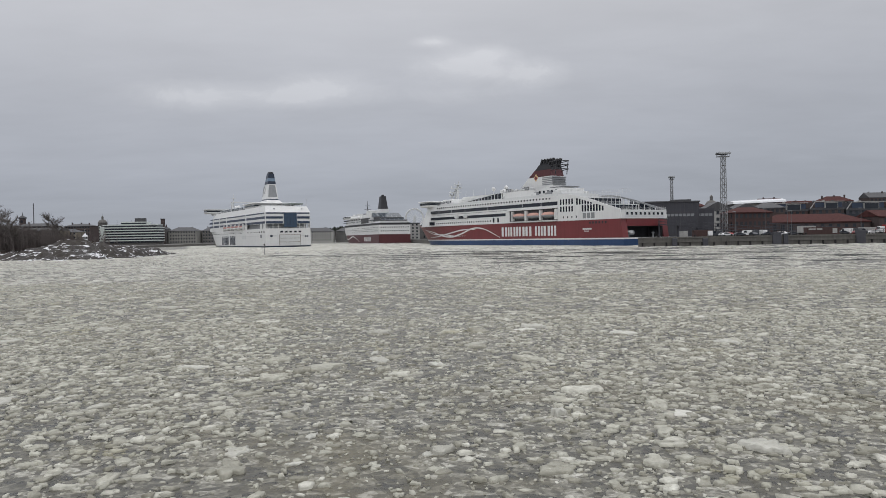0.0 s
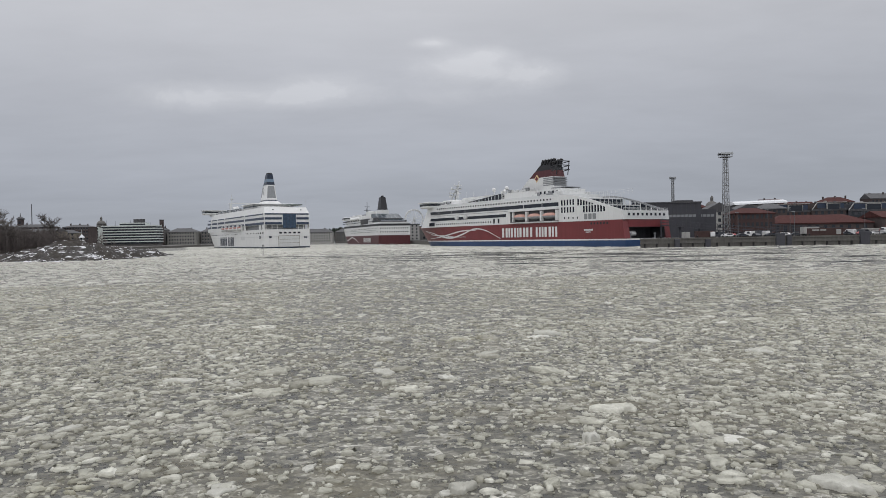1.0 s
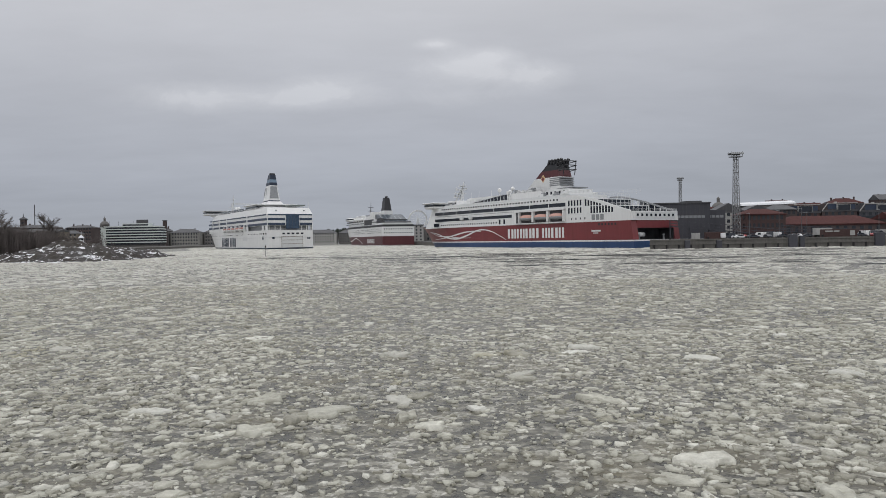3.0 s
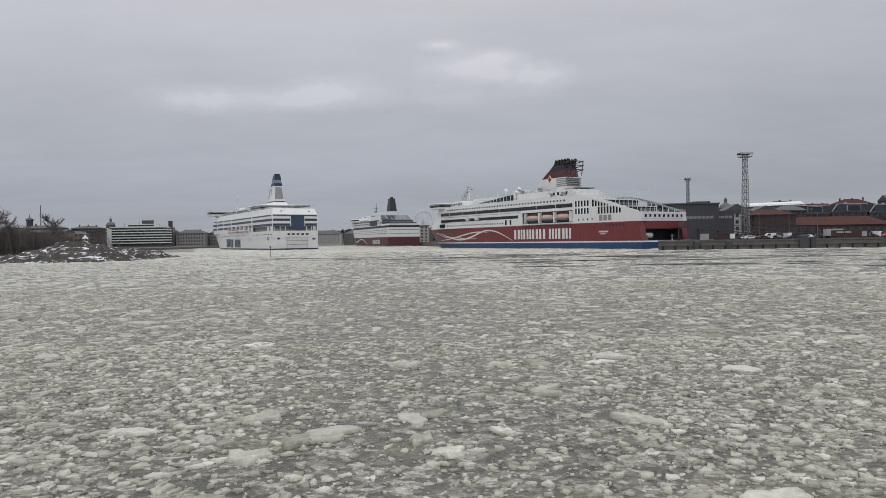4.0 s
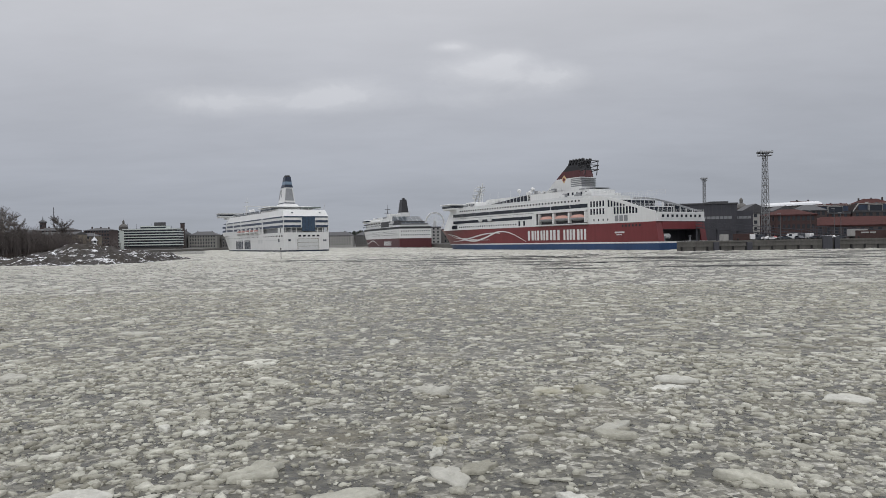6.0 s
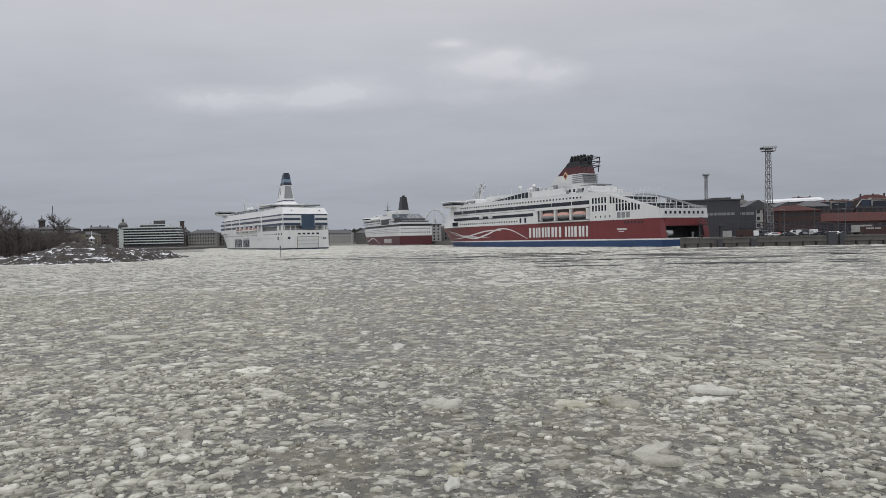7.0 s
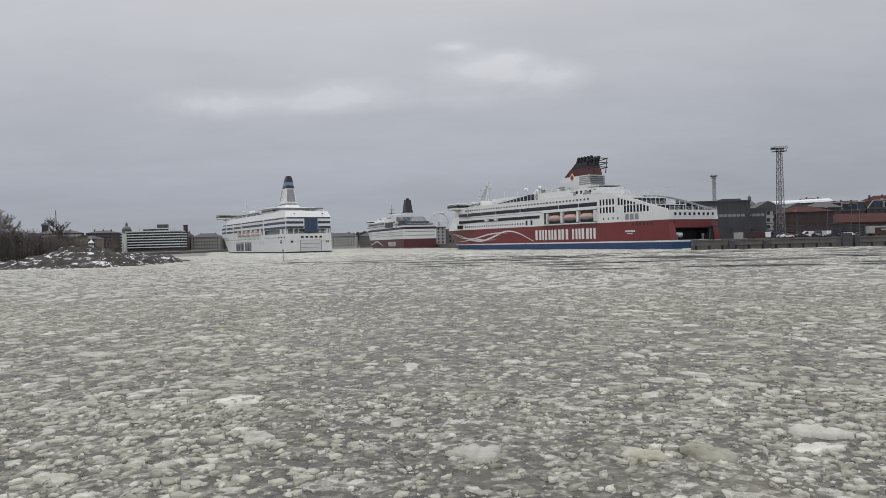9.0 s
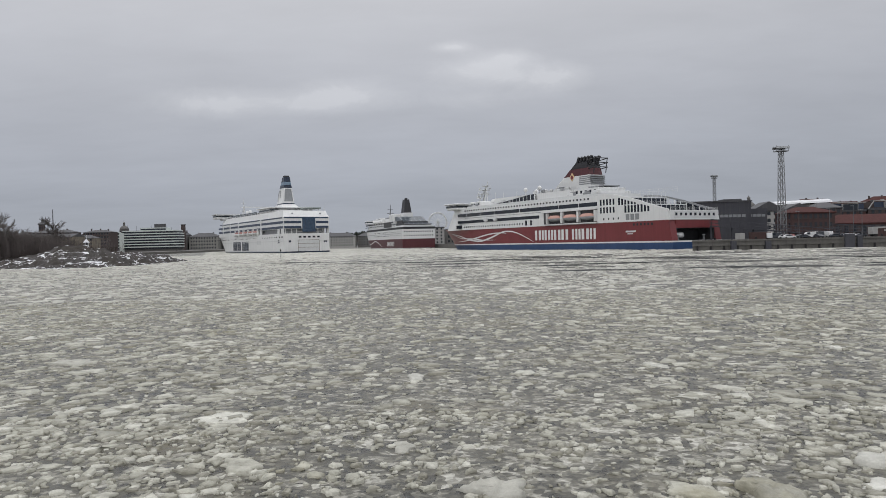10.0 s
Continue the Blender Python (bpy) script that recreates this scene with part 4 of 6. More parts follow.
        tube(bm, (52, -3.6, z + 0.5), (52, 3.6, z + 0.5), 0.22, n=5)
    for y in (-3.6, 3.6):
        tube(bm, (53.4, y, 34.5), (52.2, y, 41.4), 0.22, n=5)
    part("funnel_gallery", bm, BLACK, ship, "black open steel gallery behind the funnel")
    return ship


def white_ferry():
    ship = empty("cruise_ferry", pose(-97.2, 458.2, -0.9, 0, 0, 120.1), "white cruise ferry with blue window bands and blue-topped funnel, under way", "ferry")
    b = 15.5
    dims = (208, 18, 31.0, 130, 13.5)
    hull_band("boot_topping", ship, NAVY, dims, -2.0, 1.9, 2, "navy paint along the waterline")
    hull_band("hull", ship, WHITE, dims, 1.9, 13.5, 5, "white hull", 0, True, 2.0)
    hull_band("rubbing_strake", ship, CREAM, dims, 8.4, 8.7, 1, "", 0, False, 0, 0.12)
    part("superstructure", plan_block(bmesh.new(), 0.05, 178, b - 0.02, 16.6, 28.3, 26, 8, 3.0, 1.2, 4.2), WHITE, ship, "white passenger decks with sloping stern shoulders")
    # open promenade between hull and decks
    part("promenade_core", plan_block(bmesh.new(), 4, 172, b - 2.0, 13.5, 16.6, 24, 2), LOUVRE, ship, "shaded open promenade deck")
    for s in (1, -1):
        part_each("promenade_wall", WHITE, ship, "white promenade bulwark", (112, 165, s * (b - 0.4), s * b, 13.5, 16.6), (46, 50, s * (b - 0.4), s * b, 13.5, 16.6), (8, 12, s * (b - 0.4), s * b, 13.5, 16.6), (0.1, 4.5, s * (b - 0.4), s * b, 13.5, 16.6))
        for i in range(12):
            x = 53 + i * 5.0
            p = part("promenade_pillar", boxes((-0.25, 0.25, -0.2, 0.2, 13.5, 16.6)), WHITE, ship)
            p.matrix_basis = pose(x, s * (b - 0.25), 0)
        for z, h in ((17.5, 1.5), (20.7, 1.5)):
            part("window_band", boxes((0.4, 166, s * b - 0.07, s * b + 0.07, z - h / 2, z + h / 2)), BANDBLUE, ship, "long band of dark blue windows")
        part("window_band", boxes((2, 162, s * b - 0.07, s * b + 0.07, 23.2, 24.0)), BANDBLUE, ship, "long band of dark blue windows")
        for x in (46, 104, 128, 150):
            part("white_break", boxes((x, x + 2.6, s * b - 0.11, s * b + 0.11, 16.4, 24.2)), WHITE, ship)
        for x in (59, 71, 83, 95, 107):
            lifeboat(ship, x, s * (b + 0.3), 15.3, 9.5, WHITE, SALMON)
        letters(ship, 121.0, 2.6, 6.6, [4.0, 2.0, 3.5, 3.3, 4.4, -3.4, 3.5, 2.0, 4.4, 3.8], s * (b + 0.01), NAVY, 0.95, stroke=0.44)
        side_row("shell_door", ship, 56, 50, 2, s * b, 8.0, 4.6, 2.6, CREAM)
        side_row("mooring_port", ship, 14, 3, 3, s * b, 11.2, 2.0, 0.9, GLASS)
        side_row("mooring_port", ship, 10, 10, 1, s * b, 8.4, 3.0, 2.0, NAVY)
        side_row("hull_window", ship, 44, 18, 8, s * b, 11.2, 0.9, 0.6, GLASS)
        side_row("hull_window", ship, 172, 60, 34, s * b, 11.2, 0.7, 0.6, GLASS)
    # stern
    for z, h in ((17.5, 1.5), (20.7, 1.5)):
        part_each("stern_window_band", BANDBLUE, ship, "dark blue stern windows", (-0.06, 0.06, 3.6, b - 0.5, z - h / 2, z + h / 2), (-0.06, 0.06, -b + 0.5, -6.4, z - h / 2, z + h / 2))
    part_each("stern_window_band", BANDBLUE, ship, "dark blue stern windows", (-0.06, 0.06, -b + 0.5, b - 0.5, 23.2, 24.1))
    part("stern_glazing", boxes((-0.5, 0.3, -5.9, 2.9, 14.4, 23.6)), BLUEGLASS, ship, "tall dark blue glazed stairwell")
    part_each("glazing_bar", NAVY, ship, "", *[(-0.56, -0.5, y, y + 0.15, 14.4, 23.6) for y in (-3.7, -1.5, 0.7)])
    railing(ship, [(0.4, b - 0.4), (0.4, -b + 0.4)], 13.5)
    part_each("stern_pillar", WHITE, ship, "", *[(0.3, 0.7, y, y + 0.35, 13.5, 16.6) for y in (14, 10, 6.5, -8, -11.5, -14.5)])
    part("stern_door", boxes((-0.12, 0.05, -8.4, 6.0, 1.9, 9.2)), CREAM, ship, "closed white stern ramp door")
    part_each("door_seam", OCHRE, ship, "rust-stained seams of the door", *[(-0.2, -0.1, -8.4, 6.0, z, z + 0.22) for z in (4.3, 6.8, 9.1)], (-0.2, -0.1, 5.9, 6.15, 1.9, 9.2), (-0.2, -0.1, -8.5, -8.25, 1.9, 9.2))
    end_row("stern_port", ship, 4.6, -8.0, 5, -0.02, 11.2, 1.8, 1.1, GLASS)
    end_row("stern_port", ship, 11.5, 10.2, 1, -0.02, 8.4, 1.6, 1.3, NAVY)
    end_row("stern_port", ship, -12, -13.2, 2, -0.02, 8.0, 0.9, 1.2, NAVY)
    end_row("roof_light", ship, 9, -10, 2, 1.4, 26.5, 0.7, 0.5, NAVY, 1.0)
    # upper works
    part("top_deck", plan_block(bmesh.new(), 20, 162, 11.5, 28.3, 29.7, 10, 1), CREAM, ship, "white top deck houses")
    side_row("top_window", ship, 150, 62, 24, 11.55, 29.1, 2.2, 0.7, GLASS)
    railing(ship, [(62, 14.2), (158, 14.2)], 28.3)
    part("wind_screen", boxes((64, 130, 13.2, 13.35, 28.3, 30.3)), DOMEGLASS, ship, "grey glass wind screen")
    part("sky_lounge", bev(boxes((30, 56, -14, 14, 28.3, 31.3)), 0.4), WHITE, ship, "white sky lounge under the funnel")
    part("sky_lounge_window", boxes((29.9, 56.1, -14.06, 14.06, 29.3, 30.6)), GLASS, ship, "dark lounge windows")
    part("sky_lounge_roof", bev(boxes((26, 60, -14.8, 14.8, 31.3, 32.0)), 0.2), WHITE, ship, "thin white lounge roof")
    part("after_wing", bev(boxes((12, 26, -15, -5, 30.2, 31.0)), 0.2), DECK, ship, "dark wing platform")
    part_each("wing_post", WHITE, ship, "", *[(x, x + 0.4, y, y + 0.4, 28.3, 30.2) for x in (14, 24) for y in (-14, -7)])
    railing(ship, [(3.5, 14.2), (60, 14.2)], 28.3)
    railing(ship, [(3.5, 14.2), (3.5, -14.2)], 28.3)
    # funnel
    def taper(name, z0, z1, a0, a1, mat, label, w0, w1):
        w0, w1 = w0 * 0.86, w1 * 0.84
        bm = prism(bmesh.new(), [(a0[0], -w0), (a0[1], -w0 * 0.8), (a0[1], w0 * 0.8), (a0[0], w0)], "z", z0, z1, [(a1[0], -w1), (a1[1], -w1 * 0.8), (a1[1], w1 * 0.8), (a1[0], w1)])
        part(name, bm, mat, ship, label)
    taper("funnel_skirt", 32.0, 34.2, (30, 54), (32.5, 50), WHITE, "white funnel skirt", 7.0, 5.0)
    taper("funnel_band", 34.2, 35.0, (32.7, 49.6), (33, 49), NAVY, "navy line", 4.8, 4.6)
    taper("funnel", 35.0, 45.6, (33, 49), (34.6, 44.5), WHITE, "white tapering funnel", 4.6, 3.3)
    taper("funnel_stripe", 45.6, 47.6, (34.5, 44.6), (34.8, 43.8), NAVY, "navy funnel stripe", 3.4, 3.15)
    taper("funnel_stripe", 47.6, 49.8, (34.9, 43.7), (35.2, 42.6), TEAL, "pale blue funnel stripe", 3.05, 2.75)
    taper("funnel_top", 49.8, 53.2, (35.2, 42.6), (35.6, 41.0), NAVY, "navy funnel top", 2.75, 2.3)
    taper("funnel_cap", 53.2, 54.2, (35.9, 40.4), (36.0, 40.2), BLACK, "black funnel cap", 1.9, 1.8)
    bm = prism(bmesh.new(), [(-3.1, 36.4), (3.1, 36.4), (2.15, 44.9), (-2.15, 44.9)], "x", 32.9, 36)
    for v in bm.verts:
        v.co.x += (v.co.z - 36.4) * 0.15
    part("funnel_grille", bm, LOUVRE, ship, "grey louvred grille on the after side")
    for s in (1, -1):
        bm = bmesh.new()
        for xa, za, xb, zb in ((46, 37, 45, 43.0), (45, 43.0, 43, 44.2), (43, 44.2, 41.2, 42.6), (41.2, 42.6, 41.6, 39)):
            tube(bm, (xa, s * (3.75 - (za - 35) * 0.12), za), (xb, s * (3.75 - (zb - 35) * 0.12), zb), 0.2, n=4)
        part("funnel_mark", bm, LOUVRE, ship, "dark looped mark")
    rng = random.Random(12)
    for _ in range(40):
        x, h, k = rng.uniform(58, 156), rng.uniform(0.7, 2.2), rng.uniform(0.5, 1.8)
        p = part("deck_vent", bev(boxes((-k, k, -0.7, 0.7, 0, h)), 0.15), rng.choice((CREAM, LOUVRE, LOUVRE, WHITE)), ship)
        p.matrix_basis = pose(x, rng.uniform(-10, 10.5), 29.7)
    part_each("deck_line", LOUVRE, ship, "grey line under the deck edge", (6, 160, b - 1.26, b - 1.14, 27.6, 27.9), (2.9, 3.0, -13.5, 13.5, 27.6, 27.9))
    # bridge, mast
    part("bridge", bev(boxes((160, 171, -19, 19, 29.2, 32.6)), 0.4), WHITE, ship, "white bridge with open-sided wings")
    part("bridge_window", boxes((159.9, 171.1, -19.1, 19.1, 30.7, 31.9)), GLASS, ship, "dark band of bridge windows")
    part("bridge_roof", boxes((158.5, 173, -19.6, 19.6, 32.6, 33.1)), CREAM, ship, "flat bridge roof")
    part("bridge_support", boxes((161, 170, -13, 13, 28.0, 29.2)), WHITE, ship)
    bm = bmesh.new()
    tube(bm, (145, 0, 29.5), (144.4, 0, 45.6), 0.55, 0.2)
    for z, w in ((35, 3.5), (38, 2.6), (41.5, 1.6)):
        box(bm, 143.6, 145.4, -w, w, z, z + 0.35)
    tube(bm, (151, 0, 29.5), (145, 0, 40), 0.3, 0.2)
    part("mast", bm, CREAM, ship, "white radar mast with crosstrees")
    part("mast_house", plan_block(bmesh.new(), 138, 156, 5, 30.0, 31.8, 4, 1), WHITE, ship)
    part("deck_frame", boxes((96, 97, -13.5, 13.5, 35.2, 36.0), (96, 97, 12.6, 13.6, 24, 35.2), (96, 97, -13.6, -12.6, 28, 35.2)), CREAM, ship, "white goalpost frame")
    bm = bmesh.new()
    for x in (112, 120):
        lathe(bm, [(0.3, 0), (0.3, 1.2), (1.2, 1.6), (1.5, 2.7), (1.0, 3.8), (0.2, 4.1)], 10, (x, 4, 30))
    part("radome", bm, WHITE, ship, "white ball aerials", True)
    # flagstaff
    part("flagstaff", tube(bmesh.new(), (1.5, -13, 28.3), (-0.5, -13, 33), 0.1, 0.06), CREAM, ship)
    return ship


def old_red_ferry():
    ship = empty("older_ferry", pose(-33.4, 584.7, 0, 0, 0, 109.8), "older red and white car ferry with black funnel, moored beyond", "ferry")
    b = 14.0
    dims = (172, 12, 28, 105, 10)
    hull_band("hull", ship, RED_OLD, dims, -0.6, 8.2, 4, "dark red hull")
    hull_band("boot_line", ship, CREAM, dims, 0.2, 0.7, 1, "pale ice belt line", 0, False, 0, 0.05)
    hull_band("upper_hull", ship, WHITE, dims, 8.2, 16.2, 3, "white upper hull", 0, True, 1.0)
    hull_band("black_band", ship, BLACK, dims, 16.2, 18.0, 1, "black band of windows", 0, True, 0, 0.08)
    part("superstructure", plan_block(bmesh.new(), 26, 146, b - 0.4, 18.0, 23.5, 20, 6), CREAM, ship, "white upper decks")
    part("upper_house", plan_block(bmesh.new(), 30, 132, 10.5, 23.5, 27.0, 10, 3), WHITE, ship, "white boat deck house")
    for s in (1, -1):
        side_row("cabin_window", ship, 140, 8, 44, s * (b - 0.38), 20.6, 1.6, 0.9, GLASS)
        side_row("cabin_window", ship, 100, 4, 30, s * b, 14.2, 0.9, 0.8, GLASS)
        side_row("cabin_window", ship, 100, 4, 30, s * b, 11.2, 0.9, 0.8, GLASS)
        for x in (100, 90, 80, 70):
            lifeboat(ship, x, s * (b - 0.6), 24.6, 8, WHITE, WHITE)
        letters(ship, 52, 2.2, 3.8, [4.6, 1.3, 4.1, 1.3, 4.6, 4.6], s * (b + 0.02), CREAM, 0.9)
        # the wall is closed here; a dark panel paints in the opening's shade
        part("boat_opening", boxes((36, 64, s * b - 0.45, s * b - 0.3, 18.6, 22.4)), SHADE, ship, "dark panel painted as a shaded side opening")
    ydim = lambda x, z: half_width(x, z, *dims)
    wave_stripe(ship, [(155, 7.5), (135, 4.0), (115, 4.4), (100, 6.6), (88, 5.8), (70, 1.6)], ydim, WHITE, 1.0)
    end_row("stern_window", ship, 12, -12, 13, -0.03, 14.2, 0.9, 0.9, GLASS)
    end_row("stern_window", ship, 12, -12, 13, -0.03, 11.0, 0.9, 0.9, GLASS)
    # sloping glazed after lounge
    bm = prism(bmesh.new(), [(-13.2, 18.0), (13.2, 18.0), (12.5, 19.5), (-12.5, 19.5)], "x", 0.3, 34)
    rng = random.Random(6)
    for i in range(26):
        w, h = rng.uniform(0.6, 1.8), rng.uniform(0.8, 2.4)
        p = part("deck_vent", bev(boxes((-w, w, -0.8, 0.8, 0, h)), 0.15), rng.choice((CREAM, LOUVRE, WHITE)), ship)
        p.matrix_basis = pose(rng.uniform(50, 128), rng.uniform(-9, 9), 27.0)
    part("after_deck", bm, CREAM, ship, "white after deck")
    bm = bmesh.new()
    prism(bm, [(4, 19.5), (34, 19.5), (34, 27.6), (24, 27.2), (10, 22.2)], "y", 11, -11)
    part("glazed_lounge", bm, DOMEGLASS, ship, "sloping grey glass roof over the stern lounge")
    bm = bmesh.new()
    for y in range(-10, 11, 4):
        for (xa, za), (xb, zb) in zip([(4, 19.5), (10, 22.2), (24, 27.2), (34, 27.6)], [(10, 22.2), (24, 27.2), (34, 27.6)]):
            tube(bm, (xa, y, za + 0.05), (xb, y, zb + 0.05), 0.16, n=4)
    part("glazing_bar", bm, LOUVRE, ship, "grey glazing bars")
    railing(ship, [(0.6, 13), (0.6, -13)], 18.0)
    for x0, z, w in ((2, 19.5, 11.5), (9, 21.8, 11.0)):
        part("after_step", boxes((x0, 30, w - 0.2, w + 0.5, z, z + 1.9), (x0, x0 + 0.3, -w, w, z, z + 1.0)), SHADE, ship, "dark stepped after deck rail")
    part("white_house", bev(boxes((36, 48, 5.5, 12.5, 23.5, 30.0)), 0.3), WHITE, ship, "white house beside the funnel")
    for s in (1, -1):
        part("deck_gap", boxes((3, 140, s * b - 0.03, s * b + 0.06, 12.6, 12.85)), LOUVRE, ship)
        # flat dark strip in place of the shade below the boat deck
        part("promenade_gap", boxes((30, 138, s * (b - 0.4) - 0.05, s * (b - 0.4) + 0.08, 22.2, 23.3)), SHADE, ship, "dark strip painted as shade under the boat deck")
    part("bridge", bev(boxes((120, 130, -16.5, 16.5, 24.0, 27.2)), 0.4), WHITE, ship, "white bridge with wings")
    part("bridge_window", boxes((119.9, 130.1, -16.6, 16.6, 25.4, 26.6)), GLASS, ship)
    bm = prism(bmesh.new(), [(30, -4.2), (44, -4.2), (44, 4.2), (30, 4.2)], "z", 27.0, 31.0, [(30, -3.9), (43, -3.9), (43, 3.9), (30, 3.9)])
    part("funnel_base", bm, WHITE, ship, "white funnel casing")
    bm = prism(bmesh.new(), [(31, -3.3), (42.0, -3.3), (42.0, 3.3), (31, 3.3)], "z", 31.0, 42.6, [(33, -2.0), (40, -2.0), (40, 2.0), (33, 2.0)])
    part("funnel", bm, BLACK, ship, "tapering black funnel")
    bm = bmesh.new()
    for x in (34.5, 36.5, 38.5):
        tube(bm, (x, 0, 42.2), (x - 0.5, 0, 43.9), 0.8, 0.75, 8)
    part("exhaust_pipe", bm, BLACK, ship)
    bm = bmesh.new()
    tube(bm, (92, 0, 27), (91.5, 0, 41.5), 0.5, 0.2)
    for z, w in ((33, 3.2), (36.5, 2.4)):
        box(bm, 91, 92.6, -w, w, z, z + 0.4)
    tube(bm, (98, 0, 27), (92, 0, 37), 0.3, 0.2)
    part("mast", bm, STEEL, ship, "grey radar mast")
    for x in (58, 66, 104, 110):
        part("deck_locker", bev(boxes((x, x + 4, -4, 6, 27, 29.4)), 0.3), CREAM, ship)
    return ship


FERRY_RED = big_red_ferry()
FERRY_WHITE = white_ferry()
FERRY_OLD = old_red_ferry()


# ---------------------------------------------------------------- island, quay, shores
def seg_d(px, py, a, b):
    ax, ay, ra, ha = a
    bx, by, rb, hb = b
    dx, dy = bx - ax, by - ay
    t = np.clip(((px - ax) * dx + (py - ay) * dy) / (dx * dx + dy * dy), 0, 1)
    d = np.hypot(px - ax - t * dx, py - ay - t * dy)
    r = ra + (rb - ra) * t
    return 1 - d / r, ha + (hb - ha) * t


def island_height(x, y):
    nodes = [(-104.4, 270, 3.6, 0.9), (-107.5, 245, 10, 3.0), (-110, 216, 17, 5.0), (-129, 229, 23, 2.4), (-165, 246, 34, 2.4), (-330, 290, 60, 3.0)]
    h = np.full(np.shape(x), -1.0)
    for a, b in zip(nodes, nodes[1:]):
        d, H = seg_d(x, y, a, b)
        h = np.maximum(h, np.where(d > 0, H * smoothstep(0, 0.75, d) - 0.2, -1.0 + 0.8 * np.clip(1 + d * 4, 0, 1)))
    return h


def heightfield(name, x0, x1, y0, y1, step, fn, rough, mat):
    nx, ny = int((x1 - x0) / step) + 1, int((y1 - y0) / step) + 1
    xs, ys = np.linspace(x0, x1, nx), np.linspace(y0, y1, ny)
    X, Y = np.meshgrid(xs, ys, indexing="ij")
    Z = fn(X, Y)
    V = np.stack([X, Y, Z], -1).reshape(-1, 3)
    out = []
    for x, y, z in V:
        r = max(0.0, min(1.0, (z + 0.6) / 1.2))
        k = noise.fractal(Vector((x * 0.13, y * 0.13, 1.7)), 1.0, 2.0, 5) * 1.3 + abs(noise.noise(Vector((x * 0.42, y * 0.42, 5.1)))) * 1.5 + abs(noise.noise(Vector((x * 1.05, y * 1.05, 2.1)))) * 0.7 - 0.3
        out.append((x, y, z + rough * r * (k - 0.25)))
    F = []
    for i in range(nx - 1):
        for j in range(ny - 1):
            k = i * ny + j
            q = (k, k + ny, k + ny + 1, k + 1)
            if max(out[n][2] for n in q) > -0.15:
                F.append(q)
    return pydata(name, out, F, mat)


ISLE = heightfield("island", -330, -84, 175, 345, 0.9, island_height, 1.2, ROCK)
tagged(ISLE, "low rocky islet with melting snow patches and brown grass", "island", "", "structure")


def ground_at(x, y):
    return float(island_height(np.array(x), np.array(y)))


# ---- bare trees
def bare_tree(name, seed, height, trunk_mat, spread=0.62, dense=0.95):
    rng = random.Random(seed)
    top = new(name)
    tb, cb = bmesh.new(), bmesh.new()
    p = Vector((0, 0, -0.3))
    seg = 7
    pts = [p]
    for i in range(seg):
        p = p + Vector((rng.uniform(-0.14, 0.14), rng.uniform(-0.14, 0.14), 1.0)) * (height * 0.85 / seg)
        pts.append(p)
    for i in range(seg):
        r = height * 0.016 * (1 - i / seg * 0.8)
        tube(tb, pts[i], pts[i + 1], r, r * 0.87, 6)

    def limb(p, d, length, r, level):
        n = 3
        for k in range(n):
            q = p + d * (length / n)
            tube(tb if level == 0 else cb, p, q, r, r * 0.75, 4 if level == 0 else 3)
            r *= 0.75
            if level < 2:
                for _ in range(max(1, int(4.4 * dense))):
                    nd = (d + Vector((rng.uniform(-1, 1), rng.uniform(-1, 1), rng.uniform(-0.45, 0.6))) * 0.9).normalized()
                    limb(q, nd, length * rng.uniform(0.4, 0.62), max(r * 0.55, 0.03), level + 1)
            d = (d + Vector((rng.uniform(-0.25, 0.25), rng.uniform(-0.25, 0.25), 0.06))).normalized()
            p = q

    for i in range(2, seg + 1):
        for _ in range(2 if i < seg else 3):
            a = rng.uniform(0, 2 * math.pi)
            up = rng.uniform(0.3, 0.95)
            d = Vector((math.cos(a) * spread * 1.3, math.sin(a) * spread * 1.3, up)).normalized()
            limb(pts[i], d, height * (0.36 - 0.022 * i), height * 0.006, 0)
    part("trunk", tb, trunk_mat, top)
    part("crown", cb, BARK, top, "bare brown winter twigs")
    return top


def scrub_mesh(rng, w, h, n):
    """Bare shrub: a fan of thin upright stems."""
    bm = bmesh.new()
    for _ in range(n):
        x, y = rng.gauss(0, w * 0.35), rng.gauss(0, w * 0.35)
        lean = Vector((rng.uniform(-0.35, 0.35), rng.uniform(-0.35, 0.35), 1)) * h * rng.uniform(0.5, 1.05)
        p = Vector((x, y, -0.1))
        tube(bm, p, p + lean * 0.6, 0.05, 0.035, 3)
        for _ in range(3):
            q = p + lean * rng.uniform(0.35, 0.75)
            tube(bm, q, q + Vector((rng.uniform(-0.5, 0.5), rng.uniform(-0.5, 0.5), rng.uniform(0.4, 0.9))) * h * 0.35, 0.03, 0.015, 3)
    return bm


